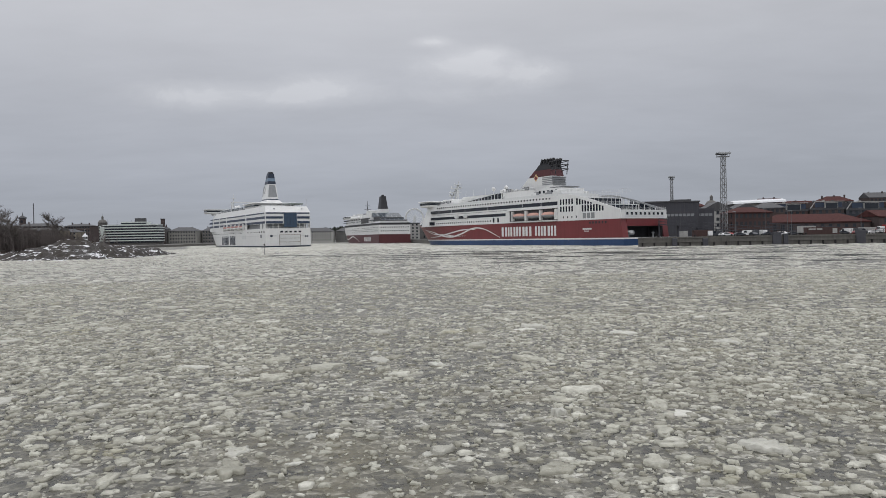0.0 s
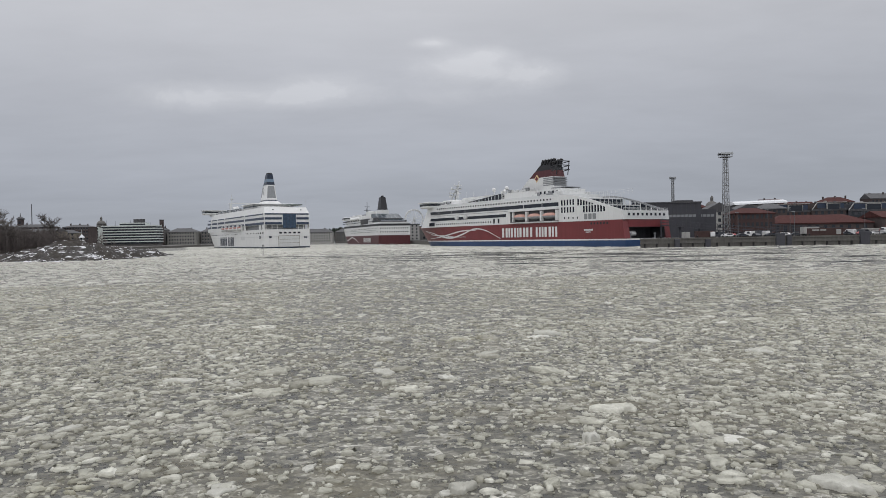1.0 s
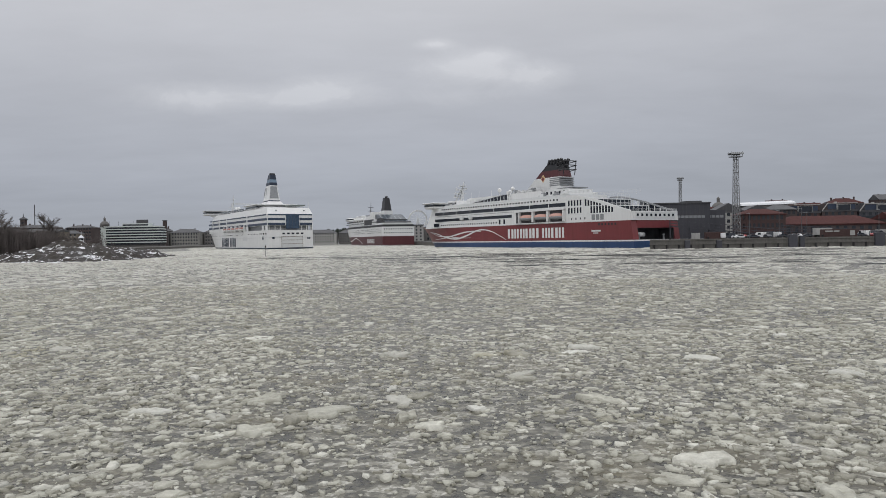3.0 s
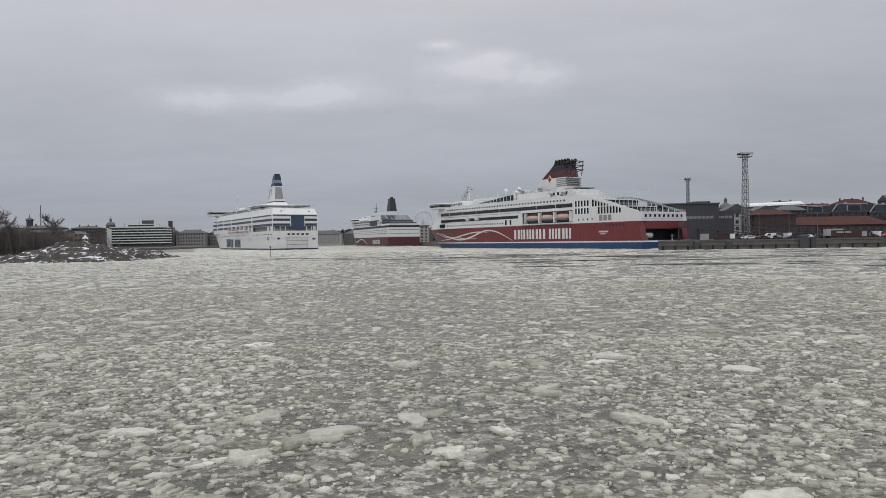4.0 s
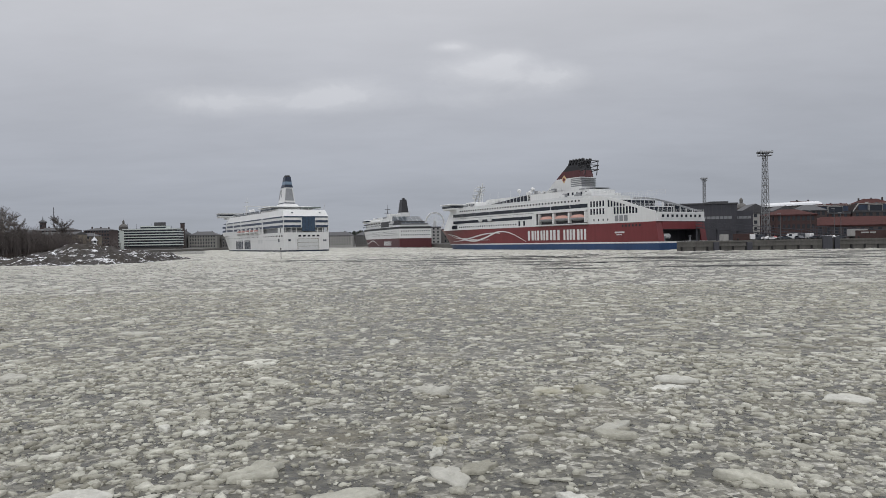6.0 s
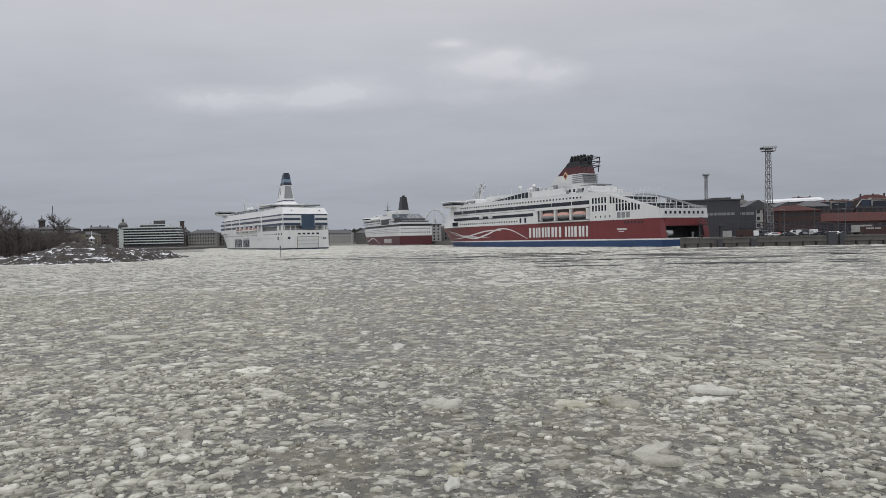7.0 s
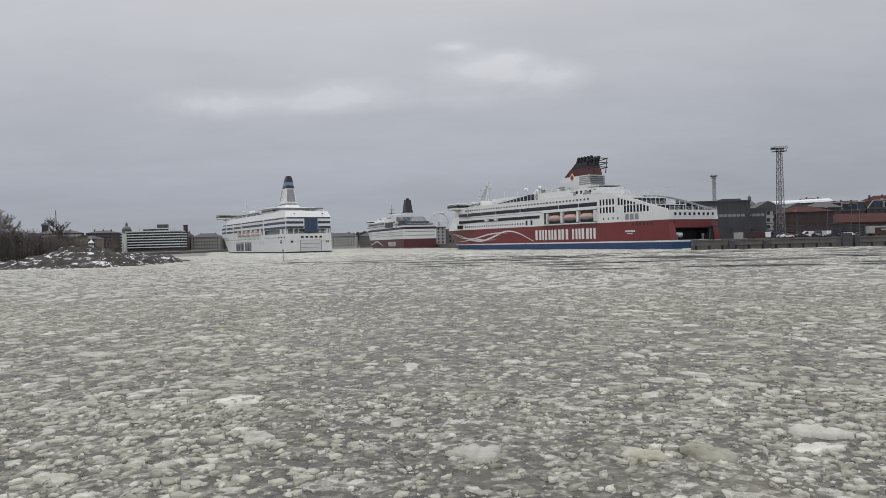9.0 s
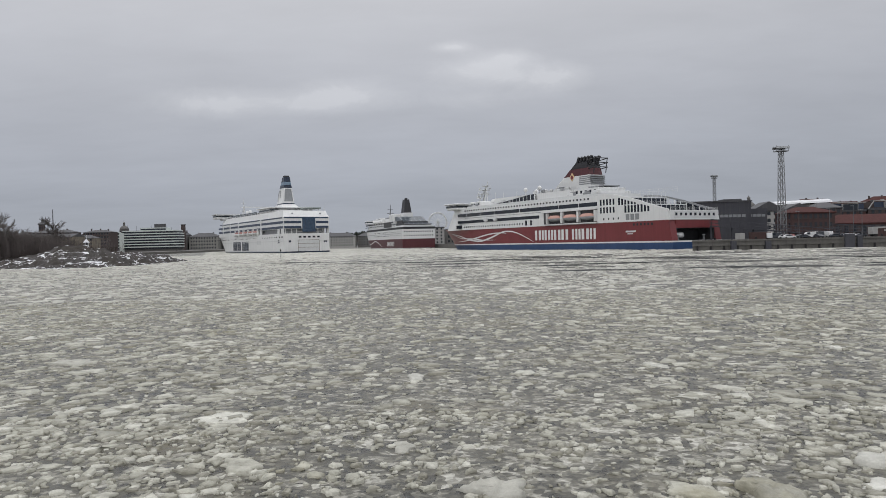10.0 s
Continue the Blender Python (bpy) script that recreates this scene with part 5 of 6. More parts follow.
def plant_island():
    rng = random.Random(11)
    kinds = [bare_tree("bare_tree", 3, 9.5, BARK), bare_tree("bare_tree", 5, 8.5, BARK, 0.7), bare_tree("bare_tree", 9, 10.5, BIRCH, 0.45), bare_tree("bare_tree", 13, 7.5, BARK, 0.8)]
    # the few that stand clear above the thicket
    SOLO = {4: (-130.5, 236, 1.3), 5: (-140.5, 229, 1.38), 6: (-147, 232, 1.4), 7: (-143.5, 235, 1.2), 8: (-152, 236, 1.35), 9: (-157, 238, 1.25)}
    spots = []
    while len(spots) < 30:
        x, y = rng.uniform(-205, -119), rng.uniform(226, 268)
        z = ground_at(x, y)
        if z < 1.8 or (x > -124 and y < 240):
            continue
        spots.append((x, y, z))
    for i, (x, y, z) in enumerate(spots):
        k = kinds[i % 4]
        m = pose(x, y, z, 0, 0, rng.uniform(0, 360))
        birch = k is kinds[2]
        lab = "leafless birch with pale trunk on the rocky island" if birch else "leafless brown tree on the rocky island"
        if i < 4:
            k.matrix_basis = m
            t = k
        else:
            t = copy_thing(k, m)
        s = rng.uniform(0.62, 0.85)
        if i in SOLO:
            x, y, s = SOLO[i]
            t.matrix_basis = pose(x, y, ground_at(x, y), 0, 0, 40 * i)
        t.scale = (s, s, s)
        tagged(t, lab, "tree", "bare trees on the island")
    shrubs = [link("shrub", scrub_mesh(rng, 3.0, 2.6, 46), SCRUB), link("shrub", scrub_mesh(rng, 4.0, 1.9, 60), SCRUB)]
    made = 0
    while made < 120:
        x, y = rng.uniform(-200, -103), rng.uniform(205, 290)
        z = ground_at(x, y)
        if z < 1.6 or x > -106 or (x > -124 and y > 228):
            continue
        o = shrubs[made % 2] if made < 2 else shrubs[made % 2].copy()
        if made >= 2:
            scene.collection.objects.link(o)
        o.matrix_basis = pose(x, y, z - 0.1, 0, 0, rng.uniform(0, 360))
        k = rng.uniform(0.6, 1.1) * (1.0 if y > 235 and x < -122 else 0.5)
        o.scale = (k, k, k)
        tagged(o, "leafless brown winter shrub on rock", "shrub", "shrubs on the island")
        made += 1


plant_island()


def thicket():
    """Dense leafless saplings behind the shore rocks."""
    rng = random.Random(31)
    bm_v, bm_f = [], []

    def stick(p, q, r):
        d = (q - p).normalized()
        s = d.orthogonal().normalized() * r
        t = d.cross(s)
        o = len(bm_v)
        for c, k in ((p, 1.0), (q, 0.5)):
            for a in (s, s * -0.5 + t * 0.87, s * -0.5 - t * 0.87):
                bm_v.append(tuple(c + a * k))
        for i in range(3):
            j = (i + 1) % 3
            bm_f.append((o + i, o + j, o + 3 + j, o + 3 + i))

    n = 0
    while n < 4600:
        x, y = rng.uniform(-215, -113), rng.uniform(224, 266)
        z = ground_at(x, y)
        if z < 1.5 or (x > -124 and y < 232) or (x > -118 and rng.random() < 0.5):
            continue
        n += 1
        h = rng.uniform(6.8, 10.0) * (0.9 + 0.25 * noise.noise(Vector((x * 0.08, y * 0.08, 0)))) * (1.0 if x < -126 else 0.75)
        b = Vector((x, y, z - 0.3))
        tip = b + Vector((rng.uniform(-0.1, 0.1), rng.uniform(-0.1, 0.1), 1)) * h
        stick(b, tip, 0.06)
        for _ in range(9):
            u = rng.uniform(0.25, 0.95)
            p = b + (tip - b) * u
            a = rng.uniform(0, 2 * math.pi)
            stick(p, p + Vector((math.cos(a) * 0.6, math.sin(a) * 0.6, rng.uniform(0.5, 1.2))) * h * 0.2 * (1.2 - u * 0.6), 0.032)
    ob = pydata("thicket", bm_v, bm_f, THICKET)
    tagged(ob, "dense thicket of bare brown saplings on the island", "thicket", "", "stuff")


thicket()


def beacon(x, y, z):
    t = empty("harbour_beacon", pose(x, y, z), "small white round beacon hut with conical roof on rock", "beacon")
    part("base", lathe(bmesh.new(), [(1.0, -5.0), (1.0, 0.9), (1.05, 1.0)], 16), WHITE, t)
    part("lantern_room", lathe(bmesh.new(), [(0.82, 1.0), (0.82, 1.9)], 16), GLASS, t, "dark lantern glazing")
    part("post", boxes(*[(0.86 * math.cos(a) - 0.05, 0.86 * math.cos(a) + 0.05, 0.86 * math.sin(a) - 0.05, 0.86 * math.sin(a) + 0.05, 1.0, 1.9) for a in [i * math.pi / 4 for i in range(8)]]), WHITE, t)
    part("roof", lathe(bmesh.new(), [(1.35, 1.9), (1.25, 2.05), (0.5, 2.75), (0.15, 3.2)], 16), ROOFSNOW, t, "white conical roof")
    part("finial", tube(bmesh.new(), (0, 0, 3.1), (0, 0, 4.9), 0.09, 0.06), WHITE, t)
    t.scale = (0.7, 0.7, 0.85)


beacon(-114.7, 227, 5.45)

# spar buoy
buoy = empty("spar_buoy", pose(-59.2, 240, 0), "thin dark spar buoy standing in the ice", "buoy")
part("pole", tube(bmesh.new(), (0, 0, -1), (0.06, 0, 3.2), 0.09, 0.07, 8), STEEL, buoy)
part("top_mark", lathe(bmesh.new(), [(0.14, 3.0), (0.2, 3.1), (0.2, 3.6), (0.05, 3.7)], 8), RUBBER, buoy)


def slab(name, pts, z0, z1, mat, label, kind="structure", category="quay"):
    ob = link(name, prism(bmesh.new(), pts, "z", z0, z1), mat)
    return tagged(ob, label, category, "", kind)


QUAY = slab("quay", [(75, 250), (300, 236), (900, 260), (900, 1500), (-200, 1500), (-75, 750), (-18, 592), (5.5, 459), (104.5, 297), (90, 278)], -3, 3.2, CONCRETE, "long weathered concrete harbour quay")
slab("quay_paving", [(77, 251.5), (300, 237.5), (895, 262), (895, 1490), (-190, 1490), (-73, 751), (-16, 593), (7.5, 460), (106.5, 297.5), (91.5, 278)], 3.2, 3.23, ASPHALT, "dark wet asphalt of the quay", "structure", "paving")


def quay_face():
    a, b = Vector((75, 250, 0)), Vector((300, 236, 0))
    d = (b - a).normalized()
    nrm = Vector((d.y, -d.x, 0))
    rz = math.degrees(math.atan2(d.y, d.x))
    first = None
    for i in range(52):
        p = a + d * (1.5 + i * 4.3)
        m = pose(p.x + nrm.x * 0.2, p.y + nrm.y * 0.2, 0, 0, 0, rz)
        if first is None:
            first = part("fender_pile", bev(boxes((-0.28, 0.28, -0.25, 0.2, -1.5, 1.5)), 0.06), RUBBER, QUAY)
            first.matrix_basis = m
        else:
            o = first.copy()
            scene.collection.objects.link(o)
            o.matrix_basis = m
    bm = bmesh.new()
    for z0, z1, o in ((1.45, 1.9, 0.35), (2.9, 3.45, 0.25)):
        q = [a + nrm * o, b + nrm * o, b - nrm * 0.4, a - nrm * 0.4]
        prism(bm, [(v.x, v.y) for v in q], "z", z0, z1)
    part("waling", bm, CONCRETE, QUAY, "horizontal quay beam")
    for x, w, h in ((13, 1.8, 3.0), (24, 1.8, 2.8), (49.5, 3.0, 4.6), (52.6, 1.6, 4.0), (79, 3.2, 4.8), (110, 3.0, 4.4)):
        p = a + d * x
        ob = part("mooring_dolphin", bev(boxes((-w / 2, w / 2, -0.8, 0.6, -2, h)), 0.12), DARKCLAD, QUAY, "dark fendered block on the quay face")
        ob.matrix_basis = pose(p.x + nrm.x * 0.2, p.y + nrm.y * 0.2, 0, 0, 0, rz)


quay_face()


# ---------------------------------------------------------------- buildings
def windows_on(parent, x0, x1, nx, y, zs, w, h, mat=None, frame=None):
    """Rows of separate recessed windows on the front face y (facing -y)."""
    first = None
    for z in zs:
        for i in range(nx):
            x = x0 + (x1 - x0) * (i + 0.5) / nx
            if first is None:
                first = part("window", boxes((-w / 2, w / 2, -0.06, 0.06, -h / 2, h / 2)), mat or PANE, parent)
                first.matrix_basis = pose(x, y, z)
                first_frame = None
                if frame:
                    fb = boxes((-w / 2 - 0.2, w / 2 + 0.2, -0.12, 0.0, -h / 2 - 0.25, -h / 2))
                    first_frame = part("window_sill", fb, frame, first)
            else:
                o = again(first, x, y, z)
                if frame:
                    f = first_frame.copy()
                    scene.collection.objects.link(f)
                    f.parent = o


def house(x, y, w, d, h, rz, wall, roof, label, floors=4, bays=7, kind="gable", rise=3.0, z0=3.2, frame=None, name="building", category="building", group="", chimneys=0, pane=None, side=0):
    """Building with its front along x, facing -y, at its front left corner."""
    t = empty(name, pose(x, y, z0, 0, 0, rz), label, category, group)
    part("wall", boxes((0, w, 0, d, -3, h)), wall, t)
    if kind == "flat":
        part("roof", boxes((-0.3, w + 0.3, -0.3, d + 0.3, h, h + 0.6)), roof, t, "flat roof edge")
    elif kind == "gable":
        bm = prism(bmesh.new(), [(-0.5, h), (d + 0.5, h), (d / 2, h + rise)], "x", -0.4, w + 0.4)
        part("roof", bm, roof, t)
    elif kind == "hip":
        bm = bmesh.new()
        b = [bm.verts.new(p) for p in ((-0.5, -0.5, h), (w + 0.5, -0.5, h), (w + 0.5, d + 0.5, h), (-0.5, d + 0.5, h))]
        i = min(d * 0.5, w * 0.3)
        r = [bm.verts.new(p) for p in ((i, d / 2, h + rise), (w - i, d / 2, h + rise))]
        bm.faces.new(b[::-1])
        bm.faces.new((b[0], b[1], r[1], r[0])), bm.faces.new((b[2], b[3], r[0], r[1]))
        bm.faces.new((b[1], b[2], r[1])), bm.faces.new((b[3], b[0], r[0]))
        part("roof", bm, roof, t)
    elif kind == "front_gable":
        bm = prism(bmesh.new(), [(-0.4, h), (w + 0.4, h), (w / 2, h + rise)], "y", -0.4, d + 0.4)
        part("roof", bm, roof, t)
    fh = h / floors
    if bays:
        windows_on(t, w * 0.04, w * 0.96, bays, -0.02, [fh * (k + 0.55) for k in range(floors)], min(1.5, w / bays * 0.5), fh * 0.52, pane, frame)
    if side:
        first = None
        for k in range(floors):
            for i in range(side):
                yy = d * (i + 0.5) / side
                if first is None:
                    first = part("window", boxes((-0.06, 0.06, -0.6, 0.6, -fh * 0.26, fh * 0.26)), pane or PANE, t)
                    first.matrix_basis = pose(-0.02, yy, fh * (k + 0.55))
                else:
                    again(first, -0.02, yy, fh * (k + 0.55))
    part("cornice", boxes((-0.35, w + 0.35, -0.35, 0.05, h - 0.5, h - 0.05)), roof, t)
    rng = random.Random(int(x * 7 + y))
    for i in range(chimneys):
        cx, cy = w * (i + 0.5) / chimneys + rng.uniform(-1, 1), d * 0.5 + rng.uniform(-1.5, 1.5)
        c = part("chimney", boxes((-0.55, 0.55, -0.5, 0.5, 0, rise + rng.uniform(0.5, 1.5))), BRICKDARK, t)
        c.matrix_basis = pose(cx, cy, h)
    return t


def lattice_mast(x, y, z0, z1, w0, w1, head, label):
    t = empty("floodlight_mast", pose(x, y, z0), label, "floodlight mast", "harbour floodlight masts")
    H = z1 - z0
    n = int(H / 2.6)
    for sx, sy in ((-1, -1), (1, -1), (1, 1), (-1, 1)):
        part("leg", tube(bmesh.new(), (sx * w0 / 2, sy * w0 / 2, 0), (sx * w1 / 2, sy * w1 / 2, H), 0.16, 0.12, 6), MASTSTEEL, t)
    bm = bmesh.new()
    for i in range(n):
        za, zb = H * i / n, H * (i + 1) / n
        a, b = (w0 + (w1 - w0) * i / n) / 2, (w0 + (w1 - w0) * (i + 1) / n) / 2
        c = [(-1, -1), (1, -1), (1, 1), (-1, 1)]
        for k in range(4):
            p, q = c[k], c[(k + 1) % 4]
            tube(bm, (p[0] * a, p[1] * a, za), (q[0] * b, q[1] * b, zb), 0.08, n=4)
            tube(bm, (p[0] * b, p[1] * b, zb), (q[0] * b, q[1] * b, zb), 0.15, n=4)
    part("bracing", bm, MASTSTEEL, t, "galvanised cross bracing")
    part("ladder", boxes((-0.25, -0.18, -0.05, 0.05, 0, H), (0.18, 0.25, -0.05, 0.05, 0, H)), MASTSTEEL, t)
    bm = boxes((-head / 2, head / 2, -head * 0.3, head * 0.3, H - 1.9, H - 1.6), (-head / 2, head / 2, -head * 0.3, head * 0.3, H - 0.3, H - 0.1))
    for sx in (-1, 1):
        for sy in (-1, 1):
            tube(bm, (sx * head * 0.48, sy * head * 0.28, H - 1.9), (sx * head * 0.48, sy * head * 0.28, H + 0.4), 0.08, n=4)
    part("platform", bm, MASTSTEEL, t, "service platform at the mast head")
    first = None
    for i in range(6):
        for sy in (-1, 1):
            m = pose(-head * 0.45 + head * 0.9 * i / 5, sy * head * 0.34, H - 0.4, 25 * sy)
            if first is None:
                first = part("floodlight", bev(boxes((-0.45, 0.45, -0.25, 0.25, -0.45, 0.45)), 0.08), LOUVRE, t)
                first.matrix_basis = m
            else:
                o = first.copy()
                scene.collection.objects.link(o)
                o.matrix_basis = m


lattice_mast(125.4, 294, 3.2, 39.2, 2.5, 1.4, 4.8, "tall grey lattice floodlight mast on the quay")
lattice_mast(150.6, 430, 3.2, 40.6, 1.7, 1.2, 3.0, "grey lattice floodlight mast behind the terminal")


def lamp_post(x, y, h):
    t = empty("lamp_post", pose(x, y, 3.23), "slim grey lamp post on the quay", "lamp post", "quay lamp posts")
    part("pole", tube(bmesh.new(), (0, 0, 0), (0, 0, h), 0.13, 0.08, 8), STEEL, t)
    part("head", bev(boxes((-1.1, 0.2, -0.2, 0.2, h - 0.05, h + 0.15)), 0.06), LOUVRE, t)


for x, y, h in ((118, 266, 9.5), (140, 266, 9.5), (139, 285, 11), (165, 262, 10), (152, 292, 12), (186, 262, 9), (205, 268, 10)):
    lamp_post(x, y, h)


def terminal():
    t = empty("ferry_terminal", pose(101, 332, 3.2, 0, 0, -4), "dark clad box-like ferry terminal with window strip", "terminal building")
    part("wall", boxes((0, 28, 0, 26, 0, 16.6)), DARKCLAD, t)
    part("roof", boxes((-0.4, 28.4, -0.4, 26.4, 16.6, 17.2)), ROOFDARK, t)
    part("low_wing", boxes((28, 36, 3, 26, 0, 13.5)), DARKCLAD, t)
    part("roof_plant", boxes((18, 26, 6, 14, 17.2, 18.2)), ROOFDARK, t)
    for i in range(13):
        p = part("window", boxes((-0.8, 0.8, -0.06, 0.06, -0.6, 0.6)), LOUVRE, t)
        p.matrix_basis = pose(9.5 + i * 1.9 if i < 9 else 28.6 + (i - 9) * 1.9, -0.02 if i < 9 else 2.98, 10.4)
    first = None
    for i in range(14):
        if first is None:
            first = part("cladding_joint", boxes((-0.06, 0.06, -0.07, 0.02, 0, 16.5)), ROOFDARK, t)
            first.matrix_basis = pose(1, 0, 0)
        else:
            again(first, 1 + i * 2, 0, 0)
    part("door", boxes((4, 9, -0.1, 0.0, 0, 4.2)), LOUVRE, t)


terminal()


def gangway(xa, ya, za, xb, yb, zb):
    t = empty("passenger_gangway", pose(0, 0, 0), "long dark sloping gangway on steel trestles", "gangway")
    a, b = Vector((xa, ya, za)), Vector((xb, yb, zb))
    d = (b - a)
    s = Vector((d.y, -d.x, 0)).normalized() * 1.5
    for o in (s, -s):
        for dz in (0, 1.3, 2.6):
            part("rail_beam", tube(bmesh.new(), a + o + Vector((0, 0, dz)), b + o + Vector((0, 0, dz)), 0.13, n=4), DARKCLAD, t)
    bm = bmesh.new()
    vs = [bm.verts.new(p) for p in (a + s, b + s, b - s, a - s, a + s + Vector((0, 0, 0.25)), b + s + Vector((0, 0, 0.25)), b - s + Vector((0, 0, 0.25)), a - s + Vector((0, 0, 0.25)))]
    for f in ((0, 1, 2, 3), (4, 5, 6, 7), (0, 1, 5, 4), (1, 2, 6, 5), (2, 3, 7, 6), (3, 0, 4, 7)):
        bm.faces.new([vs[i] for i in f])
    part("deck", bm, DARKCLAD, t)
    n = 18
    for i in range(n + 1):
        p = a + d * (i / n)
        bm = bmesh.new()
        for o in (s, -s):
            tube(bm, p + o, p + o + Vector((0, 0, 2.6)), 0.09, n=4)
        tube(bm, p + s + Vector((0, 0, 2.6)), p - s + Vector((0, 0, 2.6)), 0.09, n=4)
        part("hoop", bm, DARKCLAD, t)
        if i % 3 == 0 and p.z > 4.2:
            part("trestle", boxes((p.x - 0.25, p.x + 0.25, p.y - 0.25, p.y + 0.25, 3.2, p.z)), DARKCLAD, t)


gangway(96, 290, 8.6, 141, 281, 3.6)
gangway(141, 288, 5.8, 172, 284, 3.4)


def car(x, y, rz, paint, label, van=False):
    t = empty("van" if van else "car", pose(x, y, 3.23, 0, 0, rz), label, "van" if van else "car", "vehicles parked on the quay")
    if van:
        prof = [(-2.6, 0.35), (2.6, 0.35), (2.6, 1.05), (1.9, 1.25), (1.3, 2.25), (-2.5, 2.3), (-2.6, 1.0)]
    else:
        prof = [(-2.15, 0.35), (2.2, 0.35), (2.2, 0.75), (1.1, 0.95), (0.5, 1.42), (-1.1, 1.45), (-1.9, 0.98), (-2.15, 0.9)]
    part("body", bev(prism(bmesh.new(), prof, "y", 0.88, -0.88), 0.08), paint, t)
    gl = [(1.0, 1.3), (1.45, 1.3), (1.2, 2.1), (0.2, 2.1), (0.2, 1.3)] if van else [(-1.6, 1.0), (0.95, 1.0), (0.45, 1.36), (-1.05, 1.38)]
    part("side_glass", prism(bmesh.new(), gl, "y", 0.91, -0.91), GLASS, t)
    for wx in (-1.35, 1.4):
        for wy in (0.8, -0.8):
            p = part("wheel", tube(bmesh.new(), (0, -0.11, 0), (0, 0.11, 0), 0.34, n=12), RUBBER, t)
            p.matrix_basis = pose(wx, wy, 0.34)


for x, y, rz, p, l, v in ((116, 269, -4, CARWHITE, "white hatchback parked on the quay", False), (121.5, 270, 2, CARDARK, "dark hatchback parked on the quay", False),
                          (132, 268, 0, CARDARK, "dark hatchback parked on the quay", False), (137.5, 269, 8, CARWHITE, "white hatchback parked on the quay", False), (128, 272, -90, CARDARK, "dark hatchback parked on the quay", False),
                          (158, 262, 4, CARDARK, "dark hatchback parked on the quay", False), (164, 262, 3, CARRED, "red hatchback parked on the quay", False)):
    car(x, y, rz, p, l, v)


def container(x, y, rz, w, h, mat, label, sign=True):
    t = empty("cargo_container", pose(x, y, 3.23, 0, 0, rz), label, "container")
    part("body", bev(boxes((0, w, 0, 2.6, 0, h)), 0.05), mat, t)
    first = None
    for i in range(int(w / 0.6)):
        if first is None:
            first = part("rib", boxes((-0.09, 0.09, -0.06, 0.02, 0.15, h - 0.15)), mat, t)
            first.matrix_basis = pose(0.4, 0, 0)
        else:
            again(first, 0.4 + i * 0.6, 0, 0)
    if sign:
        part("sign_bar", boxes((0.6, 3.2, -0.1, -0.06, h - 0.95, h - 0.45)), PALE, t)
        part("sign_bar", boxes((3.6, 5.6, -0.1, -0.06, h - 0.95, h - 0.45)), PALE, t)
        part("panel", boxes((w - 2.6, w - 0.9, -0.1, -0.06, 0.6, h - 0.5)), PALE, t, "white notice panel")


container(139.5, 254, -3, 12, 2.9, BRICK, "long rust-red cargo container with pale lettering bars")
container(106, 277, -3, 7, 2.6, BRICK, "rust-red cargo container beside parked cars", False)
container(99.5, 272, 10, 2.2, 2.4, PALE, "small white kiosk by the ship's stern", False)


def lorry(x, y, rz, box_mat, label):
    t = empty("lorry", pose(x, y, 3.23, 0, 0, rz), label, "lorry", "vehicles parked on the quay")
    part("cargo_box", bev(boxes((-4.2, 2.2, -1.2, 1.2, 0.9, 3.5)), 0.05), box_mat, t)
    part("cab", bev(prism(bmesh.new(), [(2.4, 0.5), (4.4, 0.5), (4.4, 1.6), (4.0, 2.8), (2.4, 2.9)], "y", 1.15, -1.15), 0.08), CARWHITE, t)
    part("windscreen", prism(bmesh.new(), [(4.43, 1.65), (4.08, 2.65), (4.02, 2.65), (4.37, 1.65)], "y", 1.0, -1.0), GLASS, t)
    part("chassis", boxes((-4.1, 4.2, -0.5, 0.5, 0.5, 0.9)), RUBBER, t)
    for wx in (-3.0, -1.9, 3.3):
        for wy in (1.0, -1.0):
            p = part("wheel", tube(bmesh.new(), (0, -0.14, 0), (0, 0.14, 0), 0.5, n=12), RUBBER, t)
            p.matrix_basis = pose(wx, wy, 0.5)


lorry(148, 268, 4, PALE, "lorry with grey-white box parked on the quay")
lorry(176, 262, 178, CARRED, "lorry with red box parked on the quay")
lorry(187, 258, 3, PALE, "lorry with grey-white box parked on the quay")
rng_car = random.Random(8)
PAINTS = ((CARWHITE, "white"), (CARDARK, "dark"), (CARWHITE, "white"), (CARRED, "red"), (CARDARK, "dark"))
for k in range(22):
    paint, word = PAINTS[k % 5]
    van = rng_car.random() < 0.3
    x = (112 + k * 3.2) if k < 12 else (150 + (k - 12) * 5.0)
    car(x + rng_car.uniform(-0.5, 0.5), (279 if k < 12 else 272) + rng_car.uniform(-1.2, 1.2), rng_car.choice((0, 180, 90)) + rng_car.uniform(-8, 8), paint, word + (" van" if van else " hatchback") + " in the car rows on the quay", van)
container(128, 289, -3, 9, 2.8, BRICK, "rust-red cargo container behind the parked cars", False)
container(160, 277, -2, 12, 2.8, BRICK, "rust-red cargo container by the warehouse", False)
container(174, 276, -2, 6, 2.6, PALE, "pale cargo container by the warehouse", False)
container(183, 274, -4, 12, 2.8, DARKCLAD, "dark cargo container by the warehouse", False)


